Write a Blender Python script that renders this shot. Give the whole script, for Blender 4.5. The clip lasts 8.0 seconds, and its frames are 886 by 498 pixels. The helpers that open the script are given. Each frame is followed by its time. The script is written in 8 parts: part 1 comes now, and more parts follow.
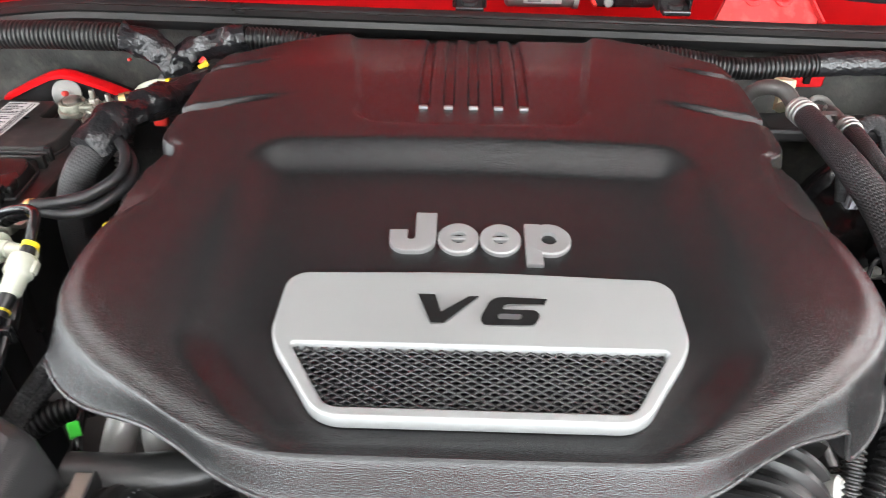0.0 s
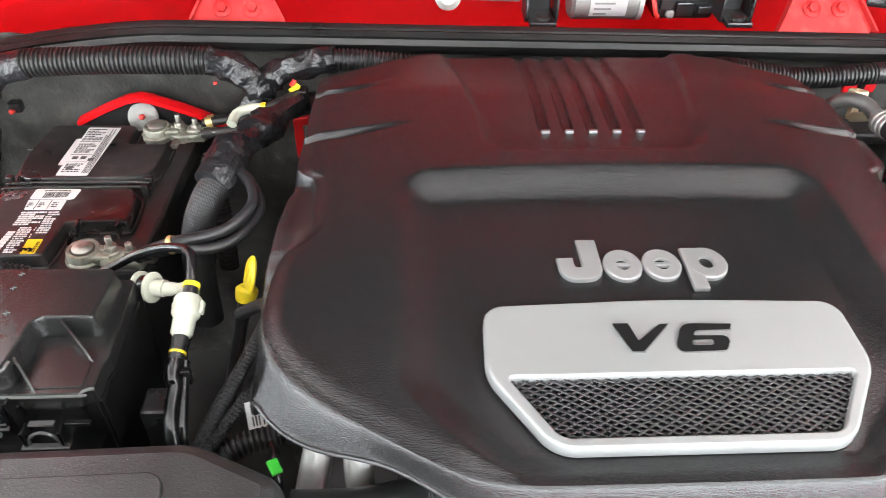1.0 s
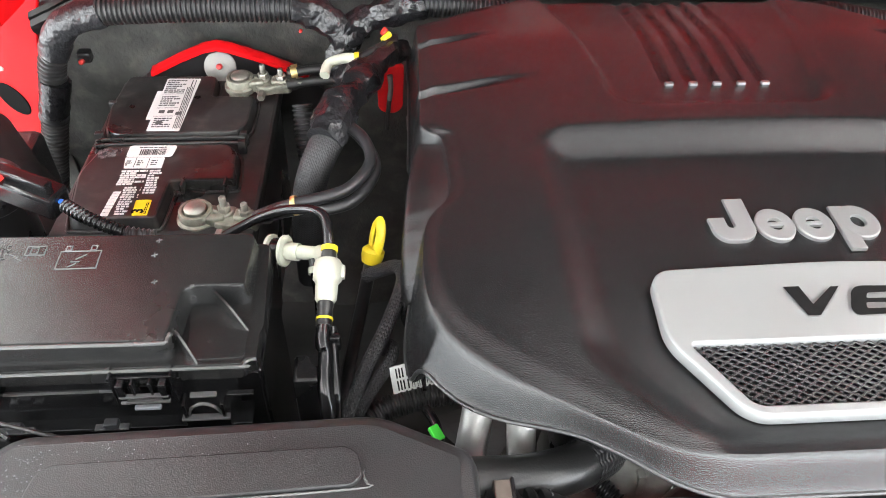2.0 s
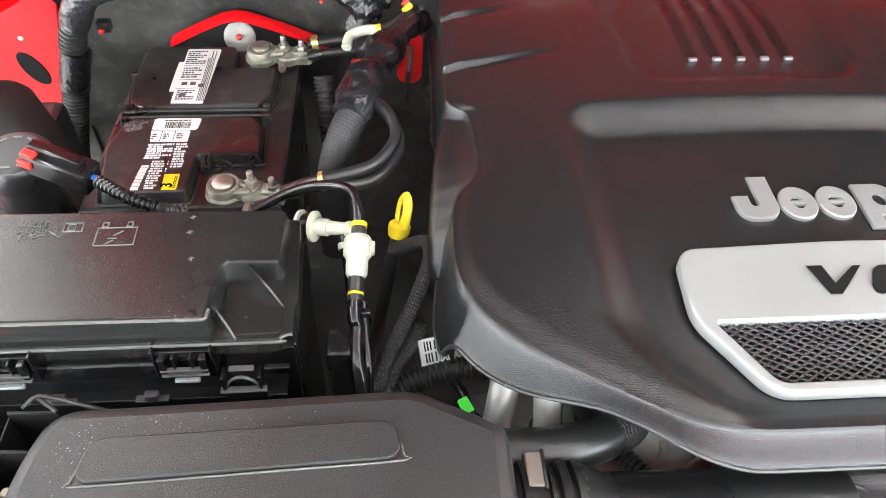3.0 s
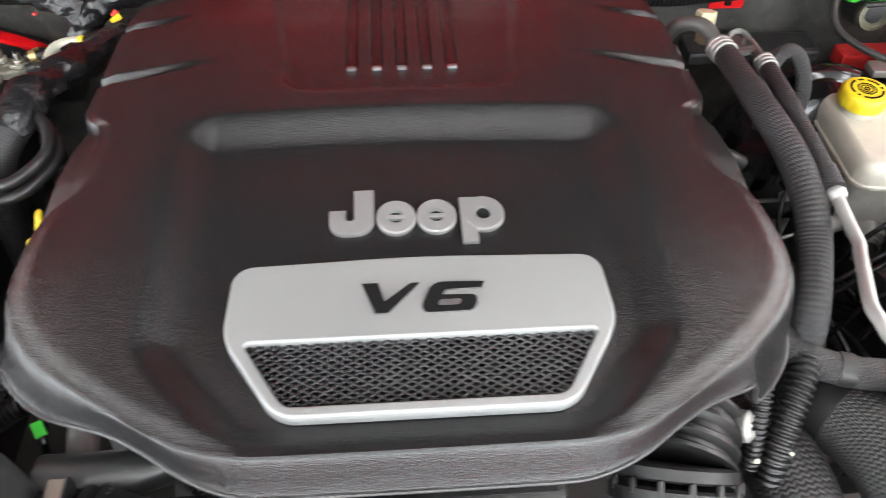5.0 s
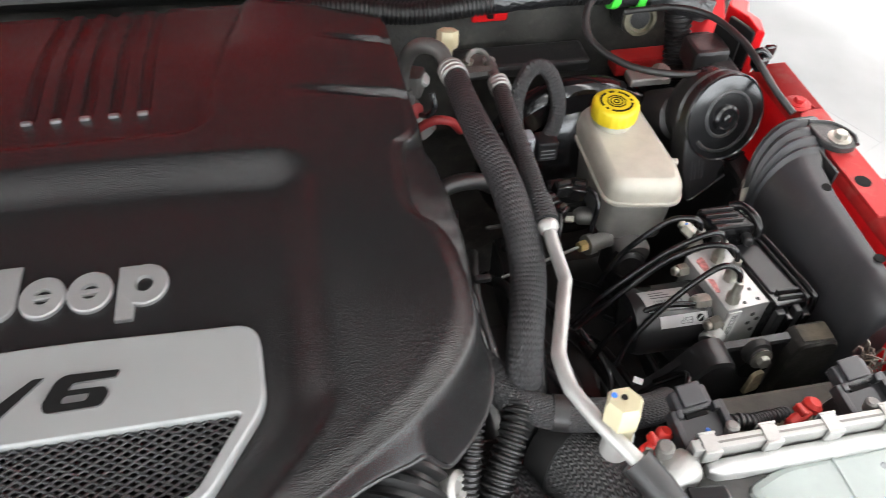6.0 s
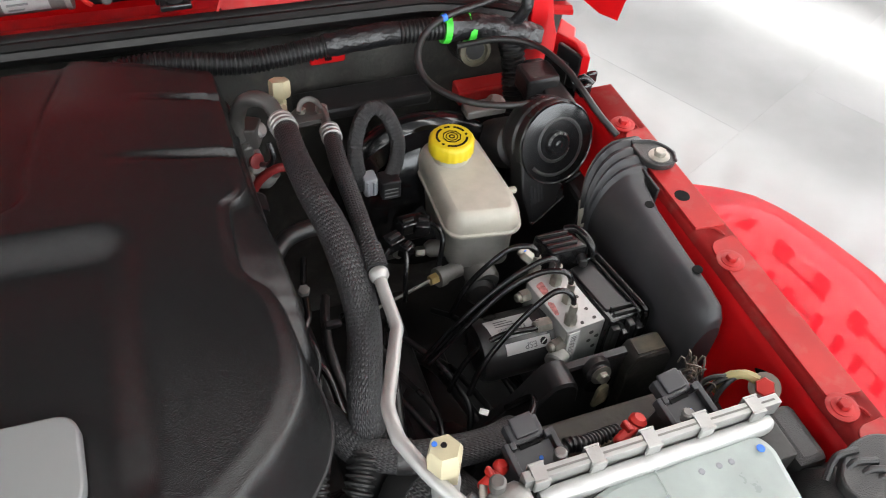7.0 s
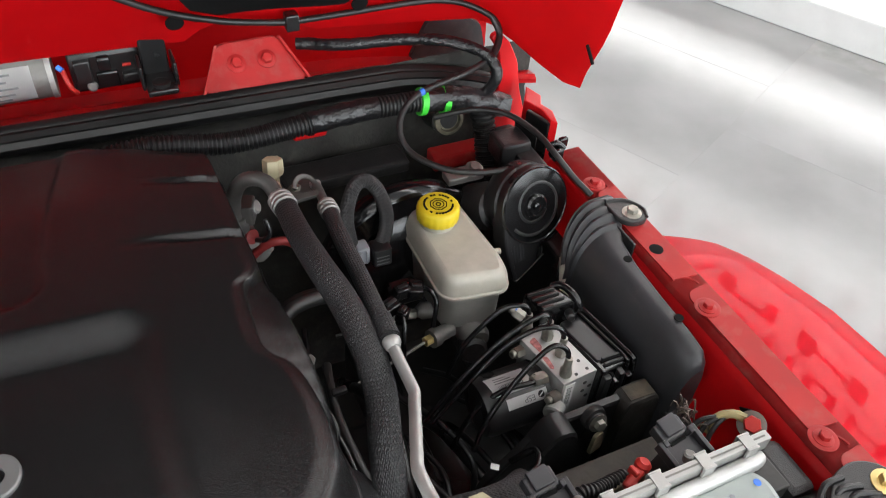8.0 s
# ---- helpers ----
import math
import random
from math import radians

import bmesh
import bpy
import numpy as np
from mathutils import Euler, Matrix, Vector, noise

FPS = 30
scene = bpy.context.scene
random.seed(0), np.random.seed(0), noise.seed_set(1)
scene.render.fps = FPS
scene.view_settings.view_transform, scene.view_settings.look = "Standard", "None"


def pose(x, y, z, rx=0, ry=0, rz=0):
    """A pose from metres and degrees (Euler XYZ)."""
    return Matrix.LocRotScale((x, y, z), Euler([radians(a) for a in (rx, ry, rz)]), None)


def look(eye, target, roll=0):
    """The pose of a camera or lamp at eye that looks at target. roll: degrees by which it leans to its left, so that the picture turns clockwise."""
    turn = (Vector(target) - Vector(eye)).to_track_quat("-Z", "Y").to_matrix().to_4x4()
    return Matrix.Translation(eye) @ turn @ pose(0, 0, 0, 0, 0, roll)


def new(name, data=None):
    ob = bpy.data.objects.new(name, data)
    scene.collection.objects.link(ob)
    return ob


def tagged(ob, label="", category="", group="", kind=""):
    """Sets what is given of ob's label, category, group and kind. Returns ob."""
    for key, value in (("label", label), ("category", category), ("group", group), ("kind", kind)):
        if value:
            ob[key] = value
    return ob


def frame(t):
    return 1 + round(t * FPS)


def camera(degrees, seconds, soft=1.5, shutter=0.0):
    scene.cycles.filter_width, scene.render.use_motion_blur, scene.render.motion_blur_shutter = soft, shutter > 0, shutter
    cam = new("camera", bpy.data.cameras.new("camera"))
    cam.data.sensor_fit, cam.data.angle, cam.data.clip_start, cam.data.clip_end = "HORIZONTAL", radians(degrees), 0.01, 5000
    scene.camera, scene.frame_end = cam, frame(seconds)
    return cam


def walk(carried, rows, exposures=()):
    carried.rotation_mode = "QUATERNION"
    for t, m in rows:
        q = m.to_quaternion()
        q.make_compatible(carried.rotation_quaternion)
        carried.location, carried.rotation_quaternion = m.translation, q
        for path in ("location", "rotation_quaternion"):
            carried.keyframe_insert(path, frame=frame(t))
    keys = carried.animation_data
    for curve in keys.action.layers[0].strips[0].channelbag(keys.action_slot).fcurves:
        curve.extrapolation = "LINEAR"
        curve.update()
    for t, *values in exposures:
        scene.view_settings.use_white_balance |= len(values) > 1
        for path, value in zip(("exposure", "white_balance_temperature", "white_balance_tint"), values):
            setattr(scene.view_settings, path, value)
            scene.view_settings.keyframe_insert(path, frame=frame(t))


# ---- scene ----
cam = camera(60.1, 8.0, soft=0.7, shutter=0.3)
PATH = [
    (0, (-0.015, -0.013, 1.425), (-0.058, 1.542, 0.168), 0.4),
    (0.5, (-0.11, -0.022, 1.459), (-0.082, 1.519, 0.185), 0.9),
    (1, (-0.182, -0.009, 1.469), (-0.088, 1.513, 0.175), 1.5),
    (1.5, (-0.263, 0.01, 1.47), (-0.136, 1.481, 0.122), 2.2),
    (2, (-0.308, 0.021, 1.471), (-0.171, 1.429, 0.058), 2.3),
    (2.2, (-0.311, 0.024, 1.469), (-0.185, 1.415, 0.037), 2.1),
    (3.3, (-0.337, 0.024, 1.494), (-0.2, 1.347, 0.0), 2.7),
    (3.5, (-0.34, 0.024, 1.495), (-0.198, 1.346, 0.001), 2.8),
    (4, (-0.304, 0.02, 1.503), (-0.174, 1.338, 0.005), 2.6),
    (4.5, (-0.153, 0.022, 1.503), (-0.058, 1.344, 0.006), 1.4),
    (5, (-0.014, 0.022, 1.493), (0.098, 1.356, 0.006), 1.2),
    (5.2, (0.038, 0.029, 1.502), (0.15, 1.351, 0.006), 0.6),
    (6.3, (0.208, 0.071, 1.489), (0.573, 1.357, 0.002), 3.0),
    (6.5, (0.224, 0.071, 1.497), (0.627, 1.345, 0.01), 3.1),
    (7, (0.244, 0.066, 1.526), (0.752, 1.323, 0.056), 3.8),
    (7.5, (0.221, 0.066, 1.536), (0.829, 1.331, 0.111), 4.5),
    (8, (0.186, 0.071, 1.563), (0.865, 1.357, 0.19), 4.8),
]
walk(cam, [(t, look(eye, target, roll)) for t, eye, target, roll in PATH],
     [(0, 0.68), (1, 0.72), (2, 0.80), (3.5, 0.88), (4.5, 0.76), (5, 0.46), (6.5, -0.18), (7, -0.40), (7.5, -0.58), (8, -0.72)])
# ---------- daylight and showroom lamps ----------
world = bpy.data.worlds.new("sky")
scene.world = world
world.use_nodes = True
wn = world.node_tree.nodes
sky = wn.new("ShaderNodeTexSky")
sky.sky_type, sky.sun_disc = "NISHITA", False
sky.sun_elevation, sky.sun_rotation = radians(40), radians(200)
wn["Background"].inputs["Strength"].default_value = 0.12
world.node_tree.links.new(sky.outputs[0], wn["Background"].inputs["Color"])

ROOM = pose(0, 0, 0, 0, 0, 26.0)     # the hall stands at an angle to the car
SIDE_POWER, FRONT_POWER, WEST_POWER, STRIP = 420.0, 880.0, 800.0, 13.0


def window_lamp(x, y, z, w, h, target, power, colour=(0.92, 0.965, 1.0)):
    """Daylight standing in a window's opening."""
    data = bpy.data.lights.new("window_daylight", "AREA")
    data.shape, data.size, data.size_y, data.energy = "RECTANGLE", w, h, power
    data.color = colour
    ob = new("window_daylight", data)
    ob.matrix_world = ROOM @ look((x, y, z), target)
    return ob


window_lamp(10.7, 1.0, 1.6, 11.0, 2.6, (0.0, 1.0, 1.3), SIDE_POWER, (0.86, 0.94, 1.0))
window_lamp(-0.5, -5.9, 1.75, 9.0, 3.0, (-1.0, 0.0, 1.5), FRONT_POWER)
# unseen west window, added to light the bay from the left
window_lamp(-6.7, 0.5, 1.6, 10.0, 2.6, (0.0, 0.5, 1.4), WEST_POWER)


# ---------- materials ----------
def nodes_of(name):
    m = bpy.data.materials.new(name)
    m.use_nodes = True
    return m, m.node_tree.nodes, m.node_tree.links, m.node_tree.nodes["Principled BSDF"]


def surface(name, colour, rough=0.5, metal=0.0, var=0.15, grain=0.0, scale=400.0, stain=0.0, coat=0.0, spec=0.5,
            dust=0.0, emit=0.0, rvar=0.12, broad=9.0, deep=0.0008, octaves=2.0, pebble=False):
    """Base colour with broad mottling, roughness that wanders, fine relief, and dust that lies as its own light film."""
    m, n, l, b = nodes_of(name)
    tex = n.new("ShaderNodeTexCoord")
    big = n.new("ShaderNodeTexNoise")
    big.inputs["Scale"].default_value, big.inputs["Detail"].default_value = broad, 6.0
    l.new(tex.outputs["Object"], big.inputs["Vector"])
    fine = n.new("ShaderNodeTexVoronoi" if pebble else "ShaderNodeTexNoise")
    fine.inputs["Scale"].default_value, fine.inputs["Detail"].default_value = scale, octaves
    l.new(tex.outputs["Object"], fine.inputs["Vector"])
    ramp = n.new("ShaderNodeMapRange")
    ramp.inputs["From Min"].default_value, ramp.inputs["From Max"].default_value = 0.3, 0.7
    ramp.inputs["To Min"].default_value, ramp.inputs["To Max"].default_value = 1 - var, 1 + var
    l.new(big.outputs["Fac"], ramp.inputs["Value"])
    mul = n.new("ShaderNodeMix")
    mul.data_type, mul.blend_type = "RGBA", "MULTIPLY"
    mul.inputs[0].default_value = 1.0
    mul.inputs[6].default_value = (*colour, 1)
    l.new(ramp.outputs[0], mul.inputs[7])
    last = mul.outputs[2]
    if dust:
        spots = n.new("ShaderNodeTexNoise")
        spots.inputs["Scale"].default_value, spots.inputs["Detail"].default_value = 55.0, 8.0
        l.new(tex.outputs["Object"], spots.inputs["Vector"])
        cut = n.new("ShaderNodeMapRange")
        cut.inputs["From Min"].default_value, cut.inputs["From Max"].default_value = 0.52, 0.75
        cut.inputs["To Max"].default_value = dust
        l.new(spots.outputs["Fac"], cut.inputs["Value"])
        film = n.new("ShaderNodeMix")
        film.data_type = "RGBA"
        film.inputs[7].default_value = (0.28, 0.25, 0.21, 1)
        l.new(cut.outputs[0], film.inputs[0])
        l.new(last, film.inputs[6])
        last = film.outputs[2]
    l.new(last, b.inputs["Base Color"])
    rr = n.new("ShaderNodeMapRange")
    rr.inputs["From Min"].default_value, rr.inputs["From Max"].default_value = 0.3, 0.7
    rr.inputs["To Min"].default_value, rr.inputs["To Max"].default_value = max(0.02, rough - rvar * rough), min(1, rough + rvar)
    l.new(big.outputs["Fac"], rr.inputs["Value"])
    l.new(rr.outputs[0], b.inputs["Roughness"])
    b.inputs["Metallic"].default_value = metal
    b.inputs["Specular IOR Level"].default_value = spec
    b.inputs["Coat Weight"].default_value = coat
    b.inputs["Coat Roughness"].default_value = 0.03
    if grain:
        bump = n.new("ShaderNodeBump")
        bump.inputs["Strength"].default_value, bump.inputs["Distance"].default_value = grain, deep
        l.new(fine.outputs["Distance" if pebble else "Fac"], bump.inputs["Height"])
        l.new(bump.outputs[0], b.inputs["Normal"])
    if emit:
        b.inputs["Emission Color"].default_value = (*colour, 1)
        b.inputs["Emission Strength"].default_value = emit
    return m


def braided(name, colour, around, pitch, rough=0.55, strength=0.9):
    """Woven sleeve: rows of slanting strands, turned about from row to row (turns round, metres along)."""
    m, n, l, b = nodes_of(name)
    uv = n.new("ShaderNodeUVMap")
    sep = n.new("ShaderNodeSeparateXYZ")
    l.new(uv.outputs[0], sep.inputs[0])

    def math_node(kind, a, second, third=None):
        q = n.new("ShaderNodeMath")
        q.operation = kind
        l.new(a, q.inputs[0])
        for at, v in ((1, second), (2, third)):
            if v is not None and isinstance(v, float):
                q.inputs[at].default_value = v
            elif v is not None:
                l.new(v, q.inputs[at])
        return q.outputs[0]

    row = math_node("PINGPONG", math_node("MULTIPLY", sep.outputs[0], float(around)), 1.0)
    slant = math_node("MULTIPLY", row, 3.4)
    wave = math_node("SINE", math_node("MULTIPLY_ADD", sep.outputs[1], 2 * math.pi / pitch, slant), None)
    valley = math_node("SINE", math_node("MULTIPLY", row, math.pi), None)
    hi = math_node("MULTIPLY_ADD", valley, 0.9, math_node("MULTIPLY", wave, 0.6))
    ramp = n.new("ShaderNodeMapRange")
    ramp.inputs["From Min"].default_value = -1
    ramp.inputs["To Min"].default_value, ramp.inputs["To Max"].default_value = 0.15, 2.6
    l.new(hi, ramp.inputs["Value"])
    mul = n.new("ShaderNodeMix")
    mul.data_type, mul.blend_type = "RGBA", "MULTIPLY"
    mul.inputs[0].default_value = 1.0
    mul.inputs[6].default_value = (*colour, 1)
    l.new(ramp.outputs[0], mul.inputs[7])
    l.new(mul.outputs[2], b.inputs["Base Color"])
    bump = n.new("ShaderNodeBump")
    bump.inputs["Strength"].default_value, bump.inputs["Distance"].default_value = strength, 0.001
    l.new(hi, bump.inputs["Height"])
    l.new(bump.outputs[0], b.inputs["Normal"])
    b.inputs["Roughness"].default_value = rough
    return m


GRAIN = surface("moulded_black_plastic", (0.0120, 0.0120, 0.0125), 0.185, grain=0.34, scale=1150, var=0.06, broad=6, deep=0.0009, rvar=0.02, octaves=0.0, pebble=True)
GRAIN_FINE = surface("fine_moulded_black_plastic", (0.020, 0.020, 0.0205), 0.29, grain=0.20, scale=1250, var=0.15, broad=8, deep=0.0008, octaves=0.0, rvar=0.12, pebble=True)
SMOOTH = surface("smooth_black_plastic", (0.011, 0.011, 0.0115), 0.26, grain=0.15, scale=900, var=0.25)
DULL = surface("dull_black_plastic", (0.014, 0.014, 0.0145), 0.33, grain=0.4, scale=1100, var=0.25, dust=0.07, octaves=0.0)
LID_M = surface("satin_black_plastic_lid", (0.012, 0.012, 0.012), 0.22, grain=0.14, scale=1000, var=0.15, broad=10, rvar=0.08, dust=0.02)
GLOSS = surface("glossy_black_plastic", (0.007, 0.007, 0.0075), 0.12, var=0.2)
BATTERY_M = surface("dusty_battery_plastic", (0.010, 0.010, 0.010), 0.26, var=0.3, dust=0.10, grain=0.1, rvar=0.5)
DUCT_M = surface("smooth_moulded_duct", (0.030, 0.031, 0.034), 0.42, var=0.2, grain=0.15, scale=900, dust=0.04)
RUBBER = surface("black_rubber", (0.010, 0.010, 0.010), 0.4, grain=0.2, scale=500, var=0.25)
SEAL_M = surface("bonnet_seal_rubber", (0.008, 0.008, 0.008), 0.30, grain=0.1, scale=300, var=0.2, spec=0.35)
# RUBBER made paler, the light on it put into the colour
RUBBER_LIT = surface("lit_black_rubber", (0.018, 0.018, 0.018), 0.38, grain=0.2, scale=500, var=0.25)
TAPE = surface("black_cloth_tape", (0.010, 0.010, 0.011), 0.26, grain=0.7, scale=120, var=0.3, deep=0.004)
FELT = surface("grey_black_firewall_felt", (0.041, 0.041, 0.038), 0.85, grain=0.9, scale=260, var=0.6, broad=16, spec=0.2, dust=0.12)
PAD_M = surface("black_bonnet_pad", (0.011, 0.011, 0.011), 0.9, grain=0.5, scale=260, var=0.3, broad=12, spec=0.1)
DARK = surface("dark_grimy_metal", (0.040, 0.039, 0.037), 0.5, grain=0.4, scale=150, var=0.6, metal=0.2)
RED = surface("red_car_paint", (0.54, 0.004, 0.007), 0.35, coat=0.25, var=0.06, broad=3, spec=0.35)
# body red raised in colour to carry the window light on the wings
WING_RED = surface("polished_lit_red_car_paint", (0.80, 0.006, 0.022), 0.45, coat=0.40, var=0.02, broad=3, spec=0.06, rvar=0.02)
# dust on the ledges; on the hinge plates only a dimmed body red
RED_DUSTY_DIM = surface("dusty_dim_red_car_paint", (0.36, 0.016, 0.016), 0.5, coat=0.04, var=0.18, dust=0.18, broad=18, spec=0.25)
SILVER = surface("silver_painted_plastic", (0.245, 0.25, 0.25), 0.48, metal=0.4, grain=0.1, scale=1500, var=0.03)
EMBLEM_M = surface("satin_silver_emblem", (0.24, 0.24, 0.24), 0.4, metal=0.35, var=0.04)
CHROME = surface("satin_chrome", (0.30, 0.30, 0.30), 0.35, metal=0.9, var=0.05)
ALU = surface("raw_aluminium", (0.36, 0.36, 0.345), 0.42, metal=0.6, grain=0.3, scale=300, var=0.15)
GREASY = surface("greasy_grey_metal", (0.17, 0.165, 0.155), 0.45, metal=0.5, grain=0.5, scale=250, var=0.35)
CAST = surface("cast_aluminium", (0.33, 0.325, 0.31), 0.5, metal=0.6, grain=0.5, scale=250, var=0.3)
ZINC = surface("zinc_plated_steel", (0.33, 0.32, 0.28), 0.35, metal=0.8, grain=0.4, scale=300, var=0.35, broad=60)
LEAD = surface("grey_lead_clamp", (0.22, 0.22, 0.18), 0.42, metal=0.55, grain=0.8, scale=250, var=0.45, broad=90, dust=0.15)
WHITE_PL = surface("white_nylon", (0.37, 0.38, 0.31), 0.35, var=0.08, grain=0.1)
TAN_PL = surface("yellowed_nylon", (0.42, 0.38, 0.25), 0.38, var=0.08)
TANK_PL = surface("translucent_cream_plastic", (0.41, 0.39, 0.33), 0.38, var=0.14, grain=0.15, scale=300, broad=30)
TANK_LOW = surface("cloudy_grey_plastic", (0.36, 0.355, 0.33), 0.32, var=0.2, grain=0.1, broad=40)
YELLOW = surface("yellow_plastic", (0.60, 0.46, 0.015), 0.35, var=0.06)
GREEN = surface("green_tape", (0.06, 0.62, 0.05), 0.4, var=0.08)
ORANGE = surface("red_plastic_tab", (0.46, 0.022, 0.016), 0.4, var=0.1)
BLUE = surface("blue_plastic", (0.03, 0.15, 0.6), 0.4, var=0.05)
PAPER = surface("white_label", (0.54, 0.54, 0.53), 0.4, var=0.08)
INK = surface("black_print", (0.006, 0.006, 0.006), 0.7, var=0.05, spec=0.1)
GREYINK = surface("grey_print", (0.16, 0.16, 0.16), 0.5, var=0.05)
BRASS = surface("brass", (0.62, 0.47, 0.2), 0.35, metal=0.8, var=0.15)
RUSTY = surface("stained_steel", (0.19, 0.165, 0.14), 0.45, metal=0.6, grain=0.5, scale=120, var=0.4)
GREY_PL = surface("grey_plastic", (0.22, 0.23, 0.245), 0.4, var=0.08)
SMEAR = surface("smeared_red_paint", (0.42, 0.16, 0.15), 0.5, metal=0.3, var=0.5, broad=300)
RED_SEAL_M = surface("dull_red_rubber", (0.20, 0.012, 0.012), 0.6, var=0.3)
# paler than ALU; on pipes and valve block it stands in for light
HEADER_ALU = surface("clean_lit_aluminium", (0.42, 0.42, 0.41), 0.38, metal=0.55, grain=0.25, scale=300, var=0.18, broad=40)
PLUG_M = surface("grey_black_plug", (0.030, 0.030, 0.033), 0.30, var=0.2, grain=0.1)
DIRTY = surface("dirt_caked_black_steel", (0.014, 0.013, 0.011), 0.55, var=0.6, broad=45, grain=0.6, scale=220, dust=0.16)
OLD_CAST = surface("dull_old_cast_metal", (0.13, 0.13, 0.12), 0.6, metal=0.15, grain=0.8, scale=200, var=0.4, broad=50)
DUCT_DARK = surface("matt_black_duct", (0.008, 0.008, 0.008), 0.55, grain=0.3, scale=500, var=0.2, spec=0.2)
PIPE_M = surface("dull_grey_pipe", (0.105, 0.10, 0.095), 0.5, metal=0.4, grain=0.5, scale=200, var=0.35)
CABLE_M = surface("grey_sheathed_cable", (0.016, 0.016, 0.017), 0.26, var=0.2, grain=0.1)
MIDINK = surface("dark_grey_print", (0.05, 0.05, 0.05), 0.6, var=0.05)
SCUFF = surface("scuffed_battery_plastic", (0.05, 0.05, 0.052), 0.22, var=0.8, grain=1.0, scale=260, broad=160, deep=0.003)
# same black plastic, made paler so that edges carry a painted highlight
MOULD_M = surface("moulded_ridge_highlight", (0.07, 0.07, 0.07), 0.17, var=0.1, spec=0.7)
BRAID = braided("braided_black_sleeve", (0.0075, 0.0075, 0.008), 60, 0.0042, 0.48, 0.6)
BRAID_FINE = braided("fine_braided_sleeve", (0.0070, 0.0070, 0.0075), 22, 0.0032, 0.5, 0.6)
BRAID_TIGHT = braided("tight_woven_sleeve", (0.0055, 0.0055, 0.006), 60, 0.0026, 0.55, 0.3)
MESHHOSE = braided("mesh_clad_hose", (0.012, 0.012, 0.012), 90, 0.0046, 0.5, 0.6)
FLOOR_M = surface("grey_porcelain_tile", (0.27, 0.27, 0.27), 0.12, var=0.12, broad=2.5, rvar=0.03)
WALL_M = surface("white_wall_paint", (0.78, 0.78, 0.77), 0.7, var=0.03, broad=1)
CEIL_M = surface("pale_grey_ceiling_paint", (0.42, 0.42, 0.42), 0.8, var=0.04, broad=1)
KERB_M = surface("pale_stone_kerb", (0.62, 0.62, 0.61), 0.5, var=0.08, broad=5)
FRAME_M = surface("grey_window_frame", (0.35, 0.36, 0.37), 0.45, metal=0.3, var=0.05)
LAMP_M = surface("lit_lamp_tube", (1.0, 0.985, 0.965), 0.5, emit=STRIP, var=0.0)
SIGN_M = surface("lit_white_sign", (1.0, 0.98, 0.96), 0.5, emit=4.2, var=0.0)
SIGN_RED = surface("red_window_lettering", (0.6, 0.01, 0.02), 0.5, var=0.05)


# ---------- shape helpers ----------
def smooth(a, b, v):
    t = min(1.0, max(0.0, (v - a) / (b - a)))
    return t * t * (3 - 2 * t)


def mesh_of(name, bm, material, shade=True):
    bmesh.ops.recalc_face_normals(bm, faces=bm.faces)
    for f in bm.faces:
        f.smooth = shade and f.material_index == 0
        f.material_index = 0
    if shade:
        for e in bm.edges:
            if len(e.link_faces) == 2 and e.calc_face_angle(0) > 0.7:
                e.smooth = False
    me = bpy.data.meshes.new(name)
    bm.to_mesh(me)
    bm.free()
    me.materials.append(material)
    return me


def thing(name, x, y, z, label, category, group="", kind=""):
    """An Empty at the thing's base."""
    ob = new(name)
    ob.empty_display_size = 0.02
    ob.matrix_world = pose(x, y, z)
    return tagged(ob, label, category, group, kind)


def part(name, bm, material, parent, label="", shade=True):
    """Links a bmesh in world coordinates as one mesh under its thing or part."""
    ob = new(name, mesh_of(name, bm, material, shade))
    ob.parent = parent
    if parent.type == "EMPTY":
        ob.matrix_parent_inverse = parent.matrix_basis.inverted()
    return tagged(ob, label)


def single(name, bm, material, label, category, group="", kind="", shade=True):
    return tagged(new(name, mesh_of(name, bm, material, shade)), label, category, group, kind)


def box(bm, x0, x1, y0, y1, z0, z1, bev=0.002, seg=2, m=None):
    new_bm = bmesh.new()
    bmesh.ops.create_cube(new_bm, size=1.0, matrix=Matrix.Translation(((x0 + x1) / 2, (y0 + y1) / 2, (z0 + z1) / 2))
                          @ Matrix.Diagonal((abs(x1 - x0), abs(y1 - y0), abs(z1 - z0), 1)))
    if bev:
        for f in new_bm.faces:
            f.material_index = 1
        for f in bmesh.ops.bevel(new_bm, geom=new_bm.edges[:], offset=bev, segments=seg, affect="EDGES", profile=0.5)["faces"]:
            f.material_index = 0
    if m:
        bmesh.ops.transform(new_bm, matrix=m, verts=new_bm.verts)
    merge(bm, new_bm)
    return bm


def merge(bm, other):
    me = bpy.data.meshes.new("tmp")
    other.to_mesh(me)
    other.free()
    bm.from_mesh(me)
    bpy.data.meshes.remove(me)


def boxed(*a, **k):
    return box(bmesh.new(), *a, **k)


